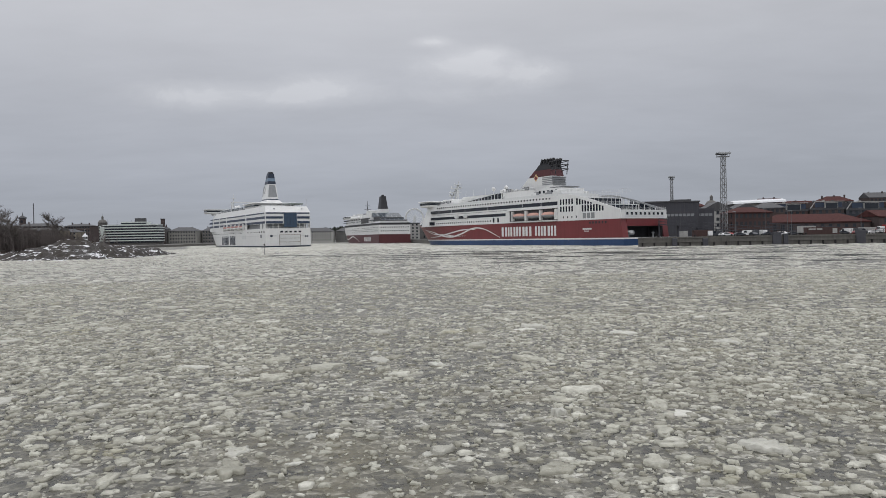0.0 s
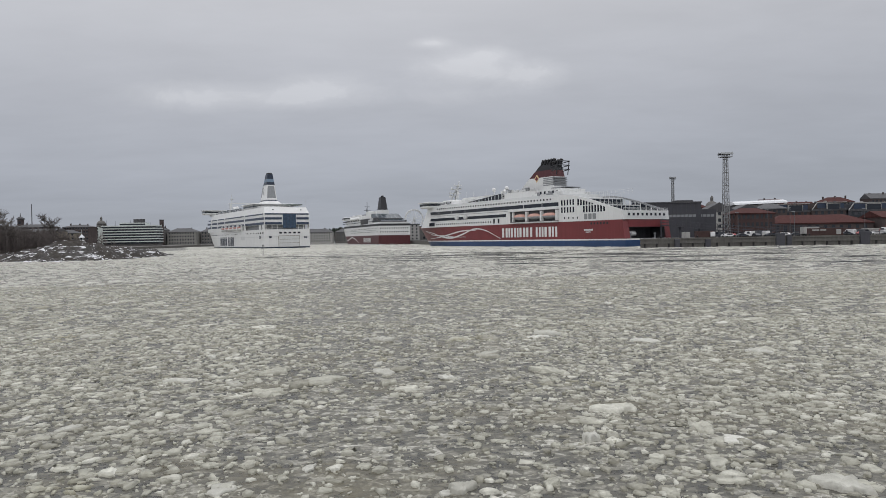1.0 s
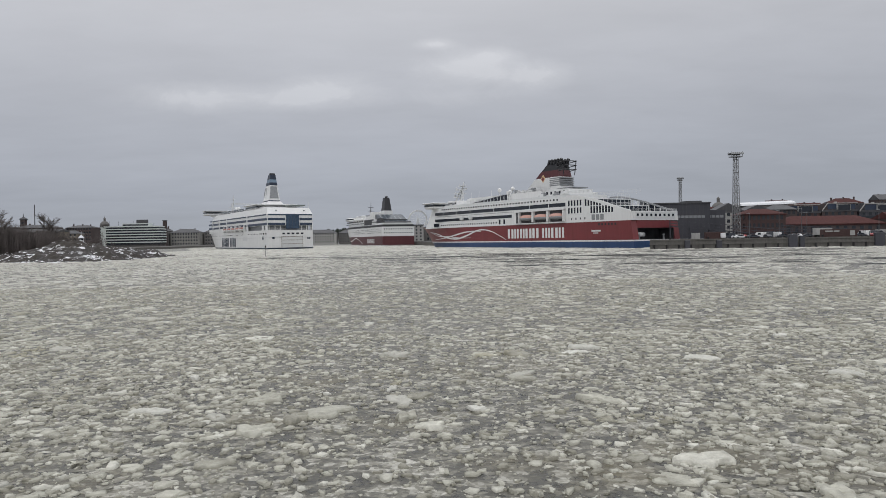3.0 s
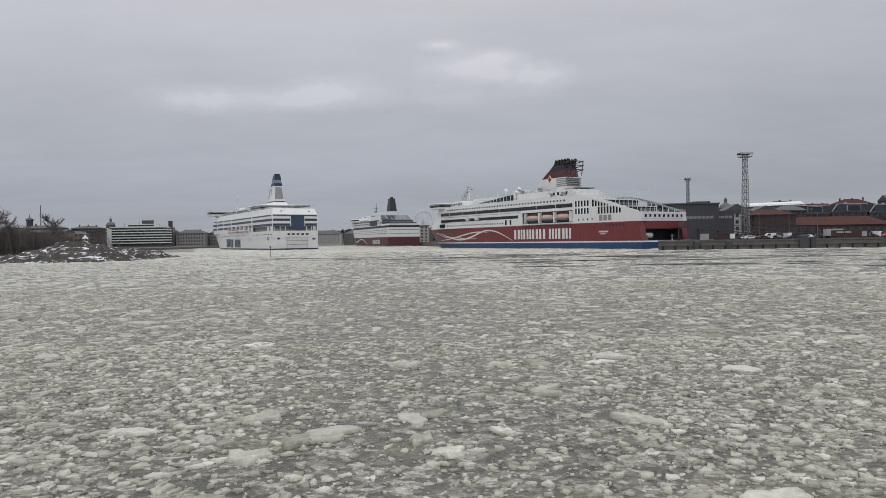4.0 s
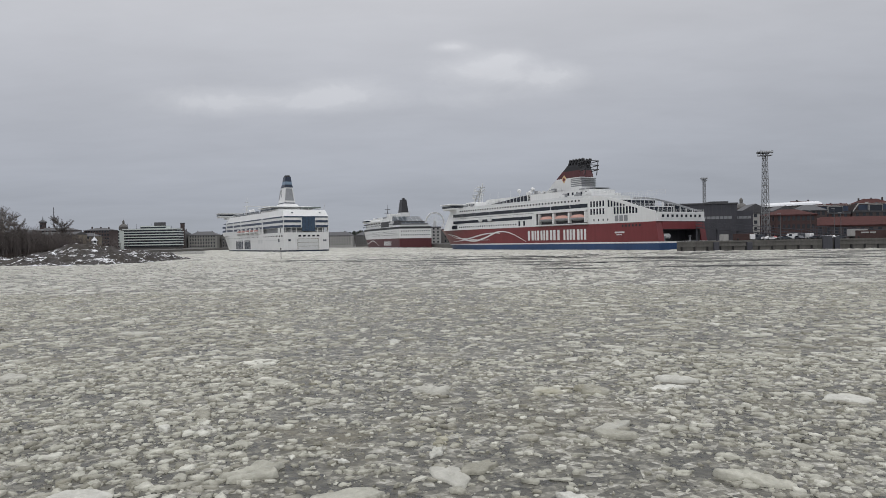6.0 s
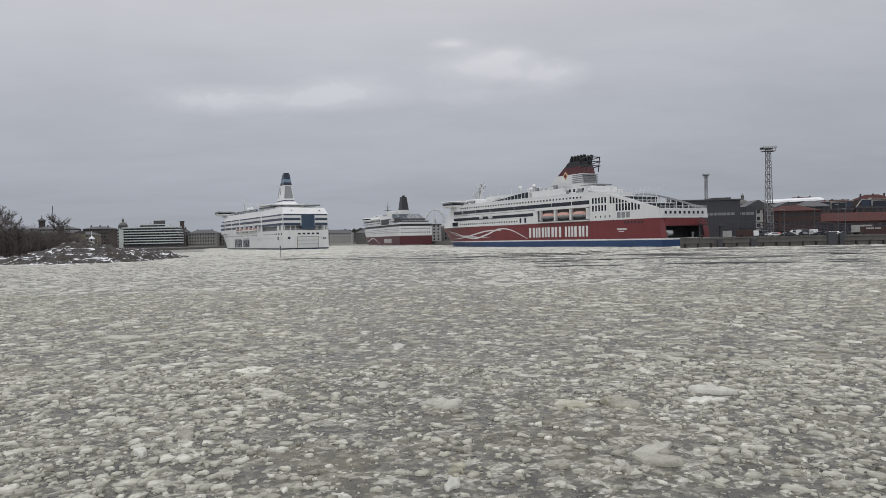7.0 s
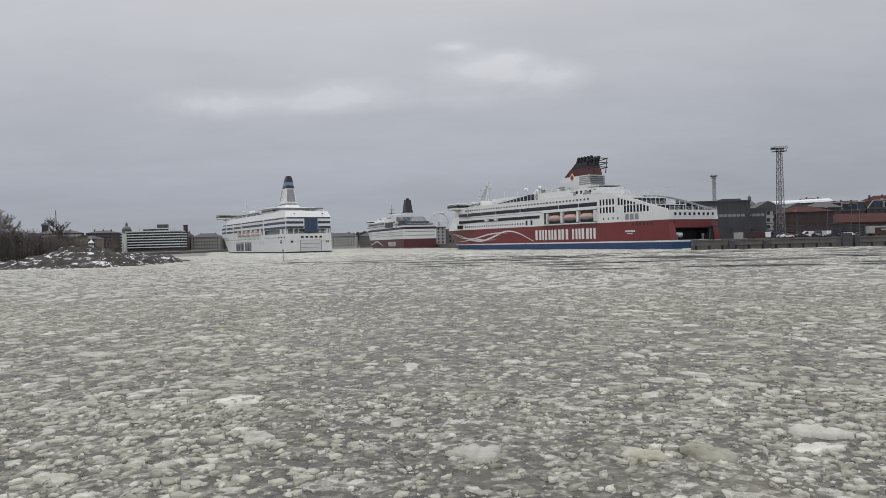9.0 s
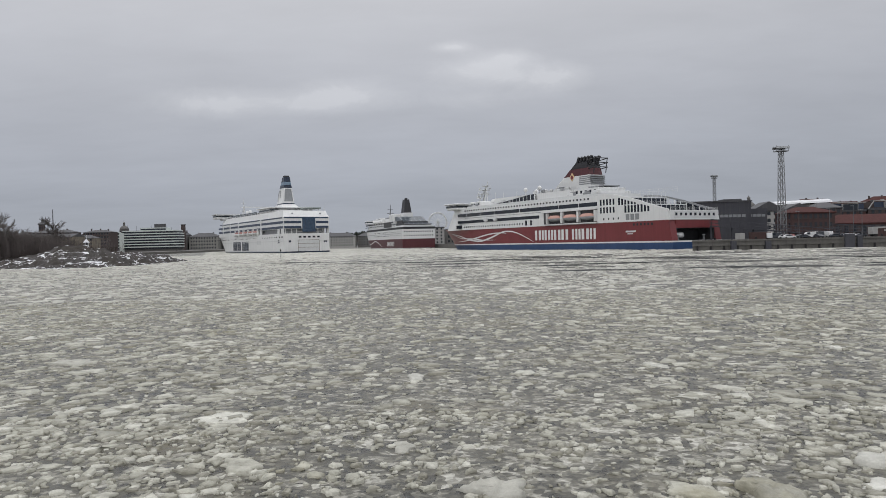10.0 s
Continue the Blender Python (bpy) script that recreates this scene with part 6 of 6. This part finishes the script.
def quay_bollards():
    a, b = Vector((75, 250, 0)), Vector((300, 236, 0))
    first = None
    for i in range(16):
        p = a + (b - a) * ((i + 0.6) / 17)
        if first is None:
            first = link("mooring_bollard", lathe(bmesh.new(), [(0.42, 0), (0.3, 0.15), (0.28, 0.6), (0.45, 0.75), (0.4, 0.9), (0.1, 0.95)], 10), RUBBER)
            o = first
        else:
            o = first.copy()
            scene.collection.objects.link(o)
        o.matrix_basis = pose(p.x, p.y + 2.0, 3.22)
        tagged(o, "black cast iron mooring bollard at the quay edge", "bollard", "mooring bollards")


quay_bollards()


def fence(x0, x1, y, z):
    t = empty("steel_fence", pose(x0, y, z), "grey steel pipe fence along the quay", "fence")
    n = int((x1 - x0) / 3)
    first = None
    for i in range(n + 1):
        if first is None:
            first = part("post", boxes((-0.08, 0.08, -0.08, 0.08, 0, 2.0)), STEEL, t)
        else:
            again(first, i * 3, 0, 0)
    for k in (0.7, 1.3, 1.95):
        part("rail", tube(bmesh.new(), (0, 0, k), (n * 3, 0, k), 0.07, n=5), STEEL, t)


fence(154, 200, 250.5, 3.23)

# warehouses and houses on the quay side
house(133, 302, 17, 16, 10.3, -3, BRICK, ROOFRED, "old red-brick warehouse with sheet roof", 3, 8, "hip", 2.5, frame=BRICKDARK, name="warehouse", category="warehouse", side=4)
house(150, 306, 46, 17, 5.6, -2, BRICKDARK, ROOFRED, "long low brick warehouse with rusty red roof", 1, 12, "hip", 3.8, name="warehouse", category="warehouse", side=3)
house(143, 362, 16, 14, 13.5, -6, PALE, ROOFDARK, "pale plaster house with steep dark gable", 4, 5, "front_gable", 4.5, frame=PALE, side=4)
house(197, 300, 40, 18, 7.5, -3, BRICKDARK, ROOFRED, "low brick shed with red sheet roof", 2, 12, "gable", 3.0, name="warehouse", category="warehouse")
house(159, 366, 18, 14, 13.0, -4, BRICKDARK, ROOFDARK, "dark brick apartment house with gabled roof", 4, 6, "front_gable", 4.0, side=3)
house(178, 370, 13, 14, 14.5, -4, BRICKDARK, ROOFDARK, "dark brick apartment house with hipped roof", 4, 5, "hip", 3.0)


def terrace_house(x, y, w, d, h, wall, label):
    """Modern waterside block with white-framed glazed roof rooms."""
    t = house(x, y, w, d, h, -3, wall, ROOFDARK, label, 4, int(w / 3.4), "flat", group="waterside apartment blocks", category="apartment block")
    bm = bmesh.new()
    tube(bm, (0, -0.3, h), (3.0, -0.3, h + 4.2), 0.3, n=4)
    tube(bm, (3.0, -0.3, h + 4.2), (w, -0.3, h + 4.2), 0.26, n=4)
    part("roof_frame", bm, PALE, t, "white steel roof frame")
    part("roof_room", boxes((3.5, w - 0.5, 1.0, d - 1, h + 0.6, h + 4.0)), wall, t)
    for k in range(3):
        part("roof_vent", boxes((4 + k * 5.2, 5.2 + k * 5.2, 4, 5.2, h + 4.0, h + 4.9 + 0.3 * (k % 2))), PALE if k % 2 else ROOFDARK, t)
    part("balcony", boxes((0.4, w - 0.4, -1.3, -0.1, h - 3.6, h - 3.4), (0.4, w - 0.4, -1.34, -1.28, h - 3.4, h - 2.5)), PANE, t, "dark glass balcony rail")
    part("roof_glazing", boxes((3.6, w - 0.6, 0.9, 0.98, h + 0.9, h + 3.6)), BANDBLUE, t, "blue-grey glazing of the roof rooms")
    part("glazed_bay", boxes((w * 0.45, w * 0.8, -0.4, 0.9, h + 0.4, h + 3.4)), GLASS, t)
    part("bay_frame", boxes((w * 0.45 - 0.2, w * 0.45, -0.5, 0.9, h + 0.3, h + 3.6), (w * 0.8, w * 0.8 + 0.2, -0.5, 0.9, h + 0.3, h + 3.6), (w * 0.45, w * 0.8, -0.5, 0.9, h + 3.4, h + 3.6)), PALE, t, "white bay frame")


for i, (x, w) in enumerate(((190, 21), (212, 19), (232, 22), (255, 20), (276, 22))):
    terrace_house(x, 384 - i * 1.2, w, 13, 13.2 + 0.6 * (i % 2), (BRICK, BRICKDARK, DARKCLAD, BRICK, BRICKDARK)[i], "modern brick apartment block with white-framed glazed roof rooms")

# town behind the quay
rng_town = random.Random(5)
xx = 150.0
while xx < 470:
    w = rng_town.uniform(16, 30)
    h = 20.2 + (xx - 150) / 250 * 10 + rng_town.uniform(-2.5, 2.5)
    wall = rng_town.choice((BRICK, STONE, BRICKDARK, BRICKDARK, OCHRE))
    house(xx, 596 + rng_town.uniform(-15, 25), w, 16, h, -3, wall, rng_town.choice((ROOFRED, ROOFDARK, ROOFDARK)), "old apartment house with sheet-metal roof and chimneys", 5, int(w / 3), rng_town.choice(("hip", "gable", "gable")), rng_town.uniform(3, 5), chimneys=rng_town.choice((2, 3, 4)), group="town houses behind the quay")
    xx += w + rng_town.uniform(0.5, 4)
xx = 205.0
while xx < 330:
    w = rng_town.uniform(14, 24)
    house(xx, 440 + rng_town.uniform(-8, 10), w, 14, 12.5 + rng_town.uniform(-2, 3), -3, rng_town.choice((BRICK, STONE, BRICKDARK)), rng_town.choice((ROOFRED, ROOFDARK)), "brick apartment house with sheet-metal roof", 5, int(w / 3), rng_town.choice(("hip", "gable")), 3.5, chimneys=2, group="town houses behind the quay")
    xx += w + 2


def tent_hall():
    t = empty("white_hall", pose(255, 575, 2.4, 0, 0, -3), "long hall with snow-white curved roof", "hall")
    part("wall", boxes((0, 41, 0, 20, 0, 26.0)), STONE, t)
    prof = [(-1, 26.0)] + [(20 * i / 8, 26.5 + 2.6 * math.sin(math.pi * (0.12 + 0.76 * i / 8))) for i in range(9)] + [(21, 26.0)]
    bm = prism(bmesh.new(), prof, "x", -1.5, 42.5)
    for v in bm.verts:
        v.co.z += 0.1 + v.co.x * 0.03
    part("roof", bm, ROOFSNOW, t, "snow-white curved roof")


tent_hall()


def domed_church(x, y, z0, r, h, label, spire):
    t = empty("domed_church", pose(x, y, z0), label, "church")
    part("nave", boxes((-r * 1.8, r * 1.8, -r * 1.5, r * 1.5, -22, h * 0.30)), PALE, t)
    part("drum", lathe(bmesh.new(), [(r, h * 0.25), (r, h * 0.55), (r * 1.08, h * 0.57)], 20), STONE, t)
    first = None
    for i in range(12):
        a = i * math.pi / 6
        if first is None:
            first = part("drum_window", boxes((-0.1, 0.1, -r * 0.1, r * 0.1, h * 0.34, h * 0.5)), PANE, t)
            first.matrix_basis = pose(r, 0, 0)
        else:
            again(first, r * math.cos(a), r * math.sin(a), 0, math.degrees(a))
    part("dome", lathe(bmesh.new(), [(r * 1.0, h * 0.57)] + [(r * math.cos(a), h * 0.57 + r * math.sin(a)) for a in (0.3, 0.6, 0.9, 1.15, 1.35)], 20), STONE, t, "grey copper dome", True)
    z = h * 0.57 + r * 0.97
    part("lantern", lathe(bmesh.new(), [(r * 0.24, z - 0.3), (r * 0.24, z + r * 0.5), (r * 0.28, z + r * 0.55), (0.12, z + r * 0.9), (0.08, z + spire)], 10), STONE, t)


domed_church(-530, 1100, 22.0, 7.0, 24, "grey domed church over the roofs", 9)
domed_church(286, 700, 19.0, 6.5, 22, "small dark dome over the town roofs", 6)

# ---------------------------------------------------------------- left shore and the end of the harbour
slab("mainland", [(-900, 380), (-330, 395), (-262, 470), (-250, 690), (-270, 735), (-215, 985), (-190, 1005), (-60, 1010), (-60, 2200), (-1800, 2200), (-1800, 420)], -3, 2.0, CONCRETE, "stone embankment and ground of the town shore", "structure", "shore")
rng_left = random.Random(21)
xx = -430.0
while xx < -262:
    w = rng_left.uniform(14, 26)
    house(xx, 470 + rng_left.uniform(-12, 12), w, 14, 14.0 + rng_left.uniform(-2.2, 1.2), rng_left.uniform(-4, 4), rng_left.choice((BRICKDARK, STONE, BRICKDARK, OCHRE)), rng_left.choice((ROOFDARK, ROOFDARK, ROOFSNOW)), "dark shore house with low sheet-metal roof", 4, int(w / 3), rng_left.choice(("hip", "gable", "flat")), 2.2, z0=2.0, chimneys=rng_left.choice((0, 1, 2)), group="houses on the left shore")
    xx += w + rng_left.uniform(0, 5)
xx = -520.0
while xx < -396:
    w = rng_left.uniform(22, 40)
    house(xx, 690 + rng_left.uniform(-15, 15), w, 16, 20 + rng_left.uniform(-2, 4.0), 0, rng_left.choice((BRICKDARK, STONE, OCHRE)), ROOFDARK, "stone town house with dark roof", 5, int(w / 3.2), rng_left.choice(("hip", "gable")), 3, z0=2.0, chimneys=2, group="town houses on the left shore")
    xx += w + 3


house(-297, 545, 14, 12, 12.0, 4, OCHRE, ROOFDARK, "narrow ochre plaster house with dark roof among bare trees", 4, 4, "hip", 2.5, z0=2.0, frame=PALE, chimneys=2, side=3)


def observatory(x, y, z):
    t = empty("lookout_tower", pose(x, y, z), "dark square lookout tower with overhanging cornice", "tower")
    part("shaft", boxes((-2.2, 2.2, -2.2, 2.2, -18, 4.4)), BRICKDARK, t)
    part("cornice", bev(boxes((-2.9, 2.9, -2.9, 2.9, 4.4, 5.2)), 0.15), ROOFDARK, t)
    part("roof", prism(bmesh.new(), [(-2.8, -2.8), (2.8, -2.8), (2.8, 2.8), (-2.8, 2.8)], "z", 5.2, 6.6, [(-0.6, -0.6), (0.6, -0.6), (0.6, 0.6), (-0.6, 0.6)]), ROOFDARK, t)
    part("finial", tube(bmesh.new(), (0, 0, 6.5), (0, 0, 9), 0.5, 0.12, 6), ROOFDARK, t)
    for i in range(3):
        p = part("window", boxes((-0.4, 0.4, -0.06, 0.06, -0.9, 0.9)), PANE, t)
        p.matrix_basis = pose(-1.4 + i * 1.4, -2.2, 2.2)
    t.scale = (1.0, 1.0, 1.45)


observatory(-429.5, 719.6, 25.4)
pole = empty("flagpole", pose(-417.9, 719.6, 2.0), "tall slim pole rising over the roofs", "flagpole")
part("pole", tube(bmesh.new(), (0, 0, 0), (0, 0, 45.6), 0.6, 0.36, 8), ROOFDARK, pole)


def hotel():
    t = empty("waterfront_hotel", pose(-364, 752, 2.0, 0, 0, 2), "long white hotel with dark ribbon windows on every floor", "hotel")
    W, D = 62, 18
    for k in range(7):
        z = 2.6 + k * 2.85
        inset = 0.0 if k < 6 else 1.5
        part("window_ribbon", boxes((0.4 + inset, W - 0.4 - inset, 0.4, D - 0.4, z, z + 1.75)), PANE, t, "dark ribbon of windows")
        part("facade_band", bev(boxes((inset, W - inset, 0, D, z + 1.75, z + 2.85)), 0.05), HOTELBAND, t, "pale facade band")
        first = None
        for i in range(20):
            if first is None:
                first = part("mullion", boxes((-0.1, 0.1, -0.05, 0.1, 0, 1.75)), ROOFDARK, t)
                first.matrix_basis = pose(2, 0.4, z)
            else:
                again(first, 2 + i * (W - 4) / 19, 0.4, z)
    part("ground_floor", boxes((1.5, W - 1.5, 1.5, D, -3, 2.6)), STONE, t)
    part("end_tower", boxes((-1.2, 3.5, -0.5, D, -3, 20.5)), HOTELBAND, t, "pale blank end bay")
    part("left_wing", boxes((-14, -1.5, 4, D, -3, 21.5)), STONE, t)
    for k in range(6):
        p = part("wing_ribbon", boxes((-13.5, -2, 3.94, 4.05, 3 + k * 3.2, 4.5 + k * 3.2)), PANE, t)
        p = part("wing_band", boxes((-14, -1.5, 3.8, 4.0, 4.7 + k * 3.2, 5.7 + k * 3.2)), HOTELBAND, t)
    part("penthouse", boxes((20, 48, 3, 15, 22.4, 25.6)), HOTELBAND, t)
    part("penthouse_glass", boxes((20.3, 47.7, 2.94, 3.1, 23.0, 24.6)), PANE, t)
    part("roof_sign", boxes((34, 46, 6, 8, 25.6, 29.6)), ROOFDARK, t, "dark roof-top plant screen")
    bm = bmesh.new()
    for x, z in ((4, 29), (14, 28), (30, 28.5), (52, 26)):
        tube(bm, (x, 8, 22), (x, 8, z), 0.2, 0.12, 5)
    part("aerial", bm, ROOFDARK, t)


hotel()
house(-376, 700, 27, 16, 20.5, 0, BRICKDARK, ROOFDARK, "dark brick town house with dark roof", 6, 9, "hip", 2.5, z0=2.0, chimneys=3, group="town houses on the left shore", frame=STONE)
chim = empty("chimney_stack", pose(-355, 900, 2), "tall dark square chimney stack", "chimney")
part("shaft", prism(bmesh.new(), [(-2.4, -2.4), (2.4, -2.4), (2.4, 2.4), (-2.4, 2.4)], "z", 0, 32.5, [(-2, -2), (2, -2), (2, 2), (-2, 2)]), BRICKDARK, chim)
part("cap", boxes((-2.4, 2.4, -2.4, 2.4, 32.5, 33.4)), ROOFDARK, chim)

# stone fronts along the end of the harbour
xx = -366.0
for w, h, wall in ((12, 19.5, STONE), (38, 17.0, FRONT), (24, 17, STONE), (44, 16, FRONT), (50, 15, FRONT), (46, 14, PALE), (30, 14, STONE)):
    house(xx, 905 + (xx + 366) * 0.31, w, 20, h, 0, wall, ROOFDARK, "long pale stone waterfront building with dark roof", 4, int(w / 3.6), "hip", 5.0, z0=2.0, frame=PALE, group="waterfront stone buildings", chimneys=2)
    xx += w + 2
for k, (x, y, w, h, mt) in enumerate(((-178, 1006, 26, 5, PALE), (-150, 1004, 18, 4, ROOFSNOW), (-130, 1006, 30, 5.5, STONE), (-98, 1008, 22, 12, PALE), (-75, 1012, 40, 15, STONE))):
    house(x, y, w, 9, h, 0, mt, ROOFDARK, "low pale market hall on the waterfront", 1 if h < 9 else 3, int(w / 3), "gable", 2.2, z0=2.0, group="market halls")
house(-30, 640, 17, 16, 15, 10, PALE, ROOFDARK, "pale boarding tower beside the moored ferry", 5, 4, "flat", z0=3.2)
house(-12, 660, 26, 16, 13, 10, STONE, ROOFDARK, "grey terminal hall behind the moored ferry", 3, 7, "flat", z0=3.2)
house(14, 560, 60, 20, 9, -60, STONE, ROOFDARK, "grey terminal hall beside the moored ferries", 2, 14, "flat", z0=3.2)


def ferris_wheel(x, y, z, r):
    t = empty("ferris_wheel", pose(x, y, z, 0, 0, 14), "white ferris wheel behind the moored ships", "ferris wheel")
    bm = bmesh.new()
    n = 30
    for rr, yy in ((r, -0.9), (r, 0.9), (r * 0.9, 0.0)):
        for i in range(n):
            a, b = 2 * math.pi * i / n, 2 * math.pi * (i + 1) / n
            tube(bm, (rr * math.cos(a), yy, rr * math.sin(a)), (rr * math.cos(b), yy, rr * math.sin(b)), 0.45, n=5)
    part("rim", bm, WHITE, t, "white steel rim")
    for i in range(15):
        a = 2 * math.pi * i / 15
        part("spoke", tube(bmesh.new(), (0, 0, 0), (r * math.cos(a), 0, r * math.sin(a)), 0.26, n=4), WHITE, t)
        c = part("cabin", bev(boxes((-1.1, 1.1, -1.1, 1.1, -2.6, -0.3)), 0.3, 2), WHITE, t)
        c.matrix_basis = pose((r + 0.2) * math.cos(a), 0, (r + 0.2) * math.sin(a))
    part("hub", tube(bmesh.new(), (0, -2.5, 0), (0, 2.5, 0), 1.3, n=12), CREAM, t)
    for sx in (-1, 1):
        for sy in (-1, 1):
            part("support_leg", tube(bmesh.new(), (0, sy * 2.4, 0), (sx * 9, sy * 5, -z + 2), 0.5, 0.6, 8), CREAM, t)


ferris_wheel(-28, 1000, 34, 13.5)


def wooded_ridge(name, x0, x1, y, z, n, seed, label, mat, size):
    """Far woods on a rise: many ragged clumps in one mesh."""
    rng = np.random.default_rng(seed)
    V, F, off = [], [], 0
    for _ in range(n):
        x, yy = rng.uniform(x0, x1), y + rng.uniform(0, 60)
        base = z * (0.75 + 0.25 * math.sin(x * 0.013 + seed)) + rng.uniform(-1, 1)
        h, w = rng.uniform(0.6, 1.3) * size, rng.uniform(0.3, 0.6) * size
        m = 7
        ring = np.array([[w * rng.uniform(0.5, 1.1) * math.cos(a), w * rng.uniform(0.5, 1.1) * math.sin(a), base - size * 2] for a in np.arange(m) * 2 * math.pi / m])
        mid = ring * np.array([1.1, 1.1, 0]) + np.array([0, 0, base]) + rng.uniform(-0.2, 0.2, (m, 3)) * size
        hi = ring * np.array([0.5, 0.5, 0]) + np.array([0, 0, base + h * 0.75]) + rng.uniform(-0.15, 0.15, (m, 3)) * size
        v = np.concatenate([ring, mid, hi, [[0, 0, base + h]]]) + np.array([x, yy, 0])
        for i in range(m):
            j = (i + 1) % m
            F += [(off + i, off + j, off + m + j, off + m + i), (off + m + i, off + m + j, off + 2 * m + j, off + 2 * m + i), (off + 2 * m + i, off + 2 * m + j, off + 3 * m)]
        V.append(v)
        off += len(v)
    ob = pydata(name, np.concatenate(V).tolist(), F, mat)
    tagged(ob, label, "woods", "", "stuff")


wooded_ridge("far_woods", -420, -60, 1180, 19.5, 420, 3, "dark bare woods and roofs on the far ridge", PINE, 7)
wooded_ridge("far_woods", -900, -440, 820, 17.0, 900, 8, "dark bare woods on the rise behind the shore", SCRUB, 3.5)
wooded_ridge("far_woods", 300, 900, 680, 26.0, 500, 14, "dark trees between the town roofs", PINE, 6)
wooded_ridge("far_woods", -700, -300, 540, 10.0, 700, 9, "brown bare trees along the shore road", SCRUB, 2.6)
# ground under the far ridges
for nm, pts, zt in (("hill", [(-430, 1180), (-50, 1180), (-50, 1400), (-430, 1400)], 14), ("hill", [(-1000, 820), (-440, 820), (-440, 1000), (-1000, 1000)], 15), ("hill", [(300, 680), (900, 680), (900, 900), (300, 900)], 18), ("hill", [(-700, 535), (-300, 535), (-300, 610), (-700, 610)], 7)):
    bm = prism(bmesh.new(), pts, "z", 0, zt, [(p[0], p[1] + 6) for p in pts])
    tagged(link(nm, bm, SCRUB), "wooded rise behind the town", "hill", "", "structure")


# ---------------------------------------------------------------- what moves
def motions():
    rows = [(0.0, -97.2, 458.2, 120.1), (2.5, -97.6, 459.6, 120.7), (5.0, -98.1, 461.0, 121.4), (7.5, -98.8, 462.4, 122.2), (10.0, -99.5, 463.6, 122.8)]
    walk(FERRY_WHITE, [(t, pose(x, y, -0.9, 0, 0, rz)) for t, x, y, rz in rows])


motions()
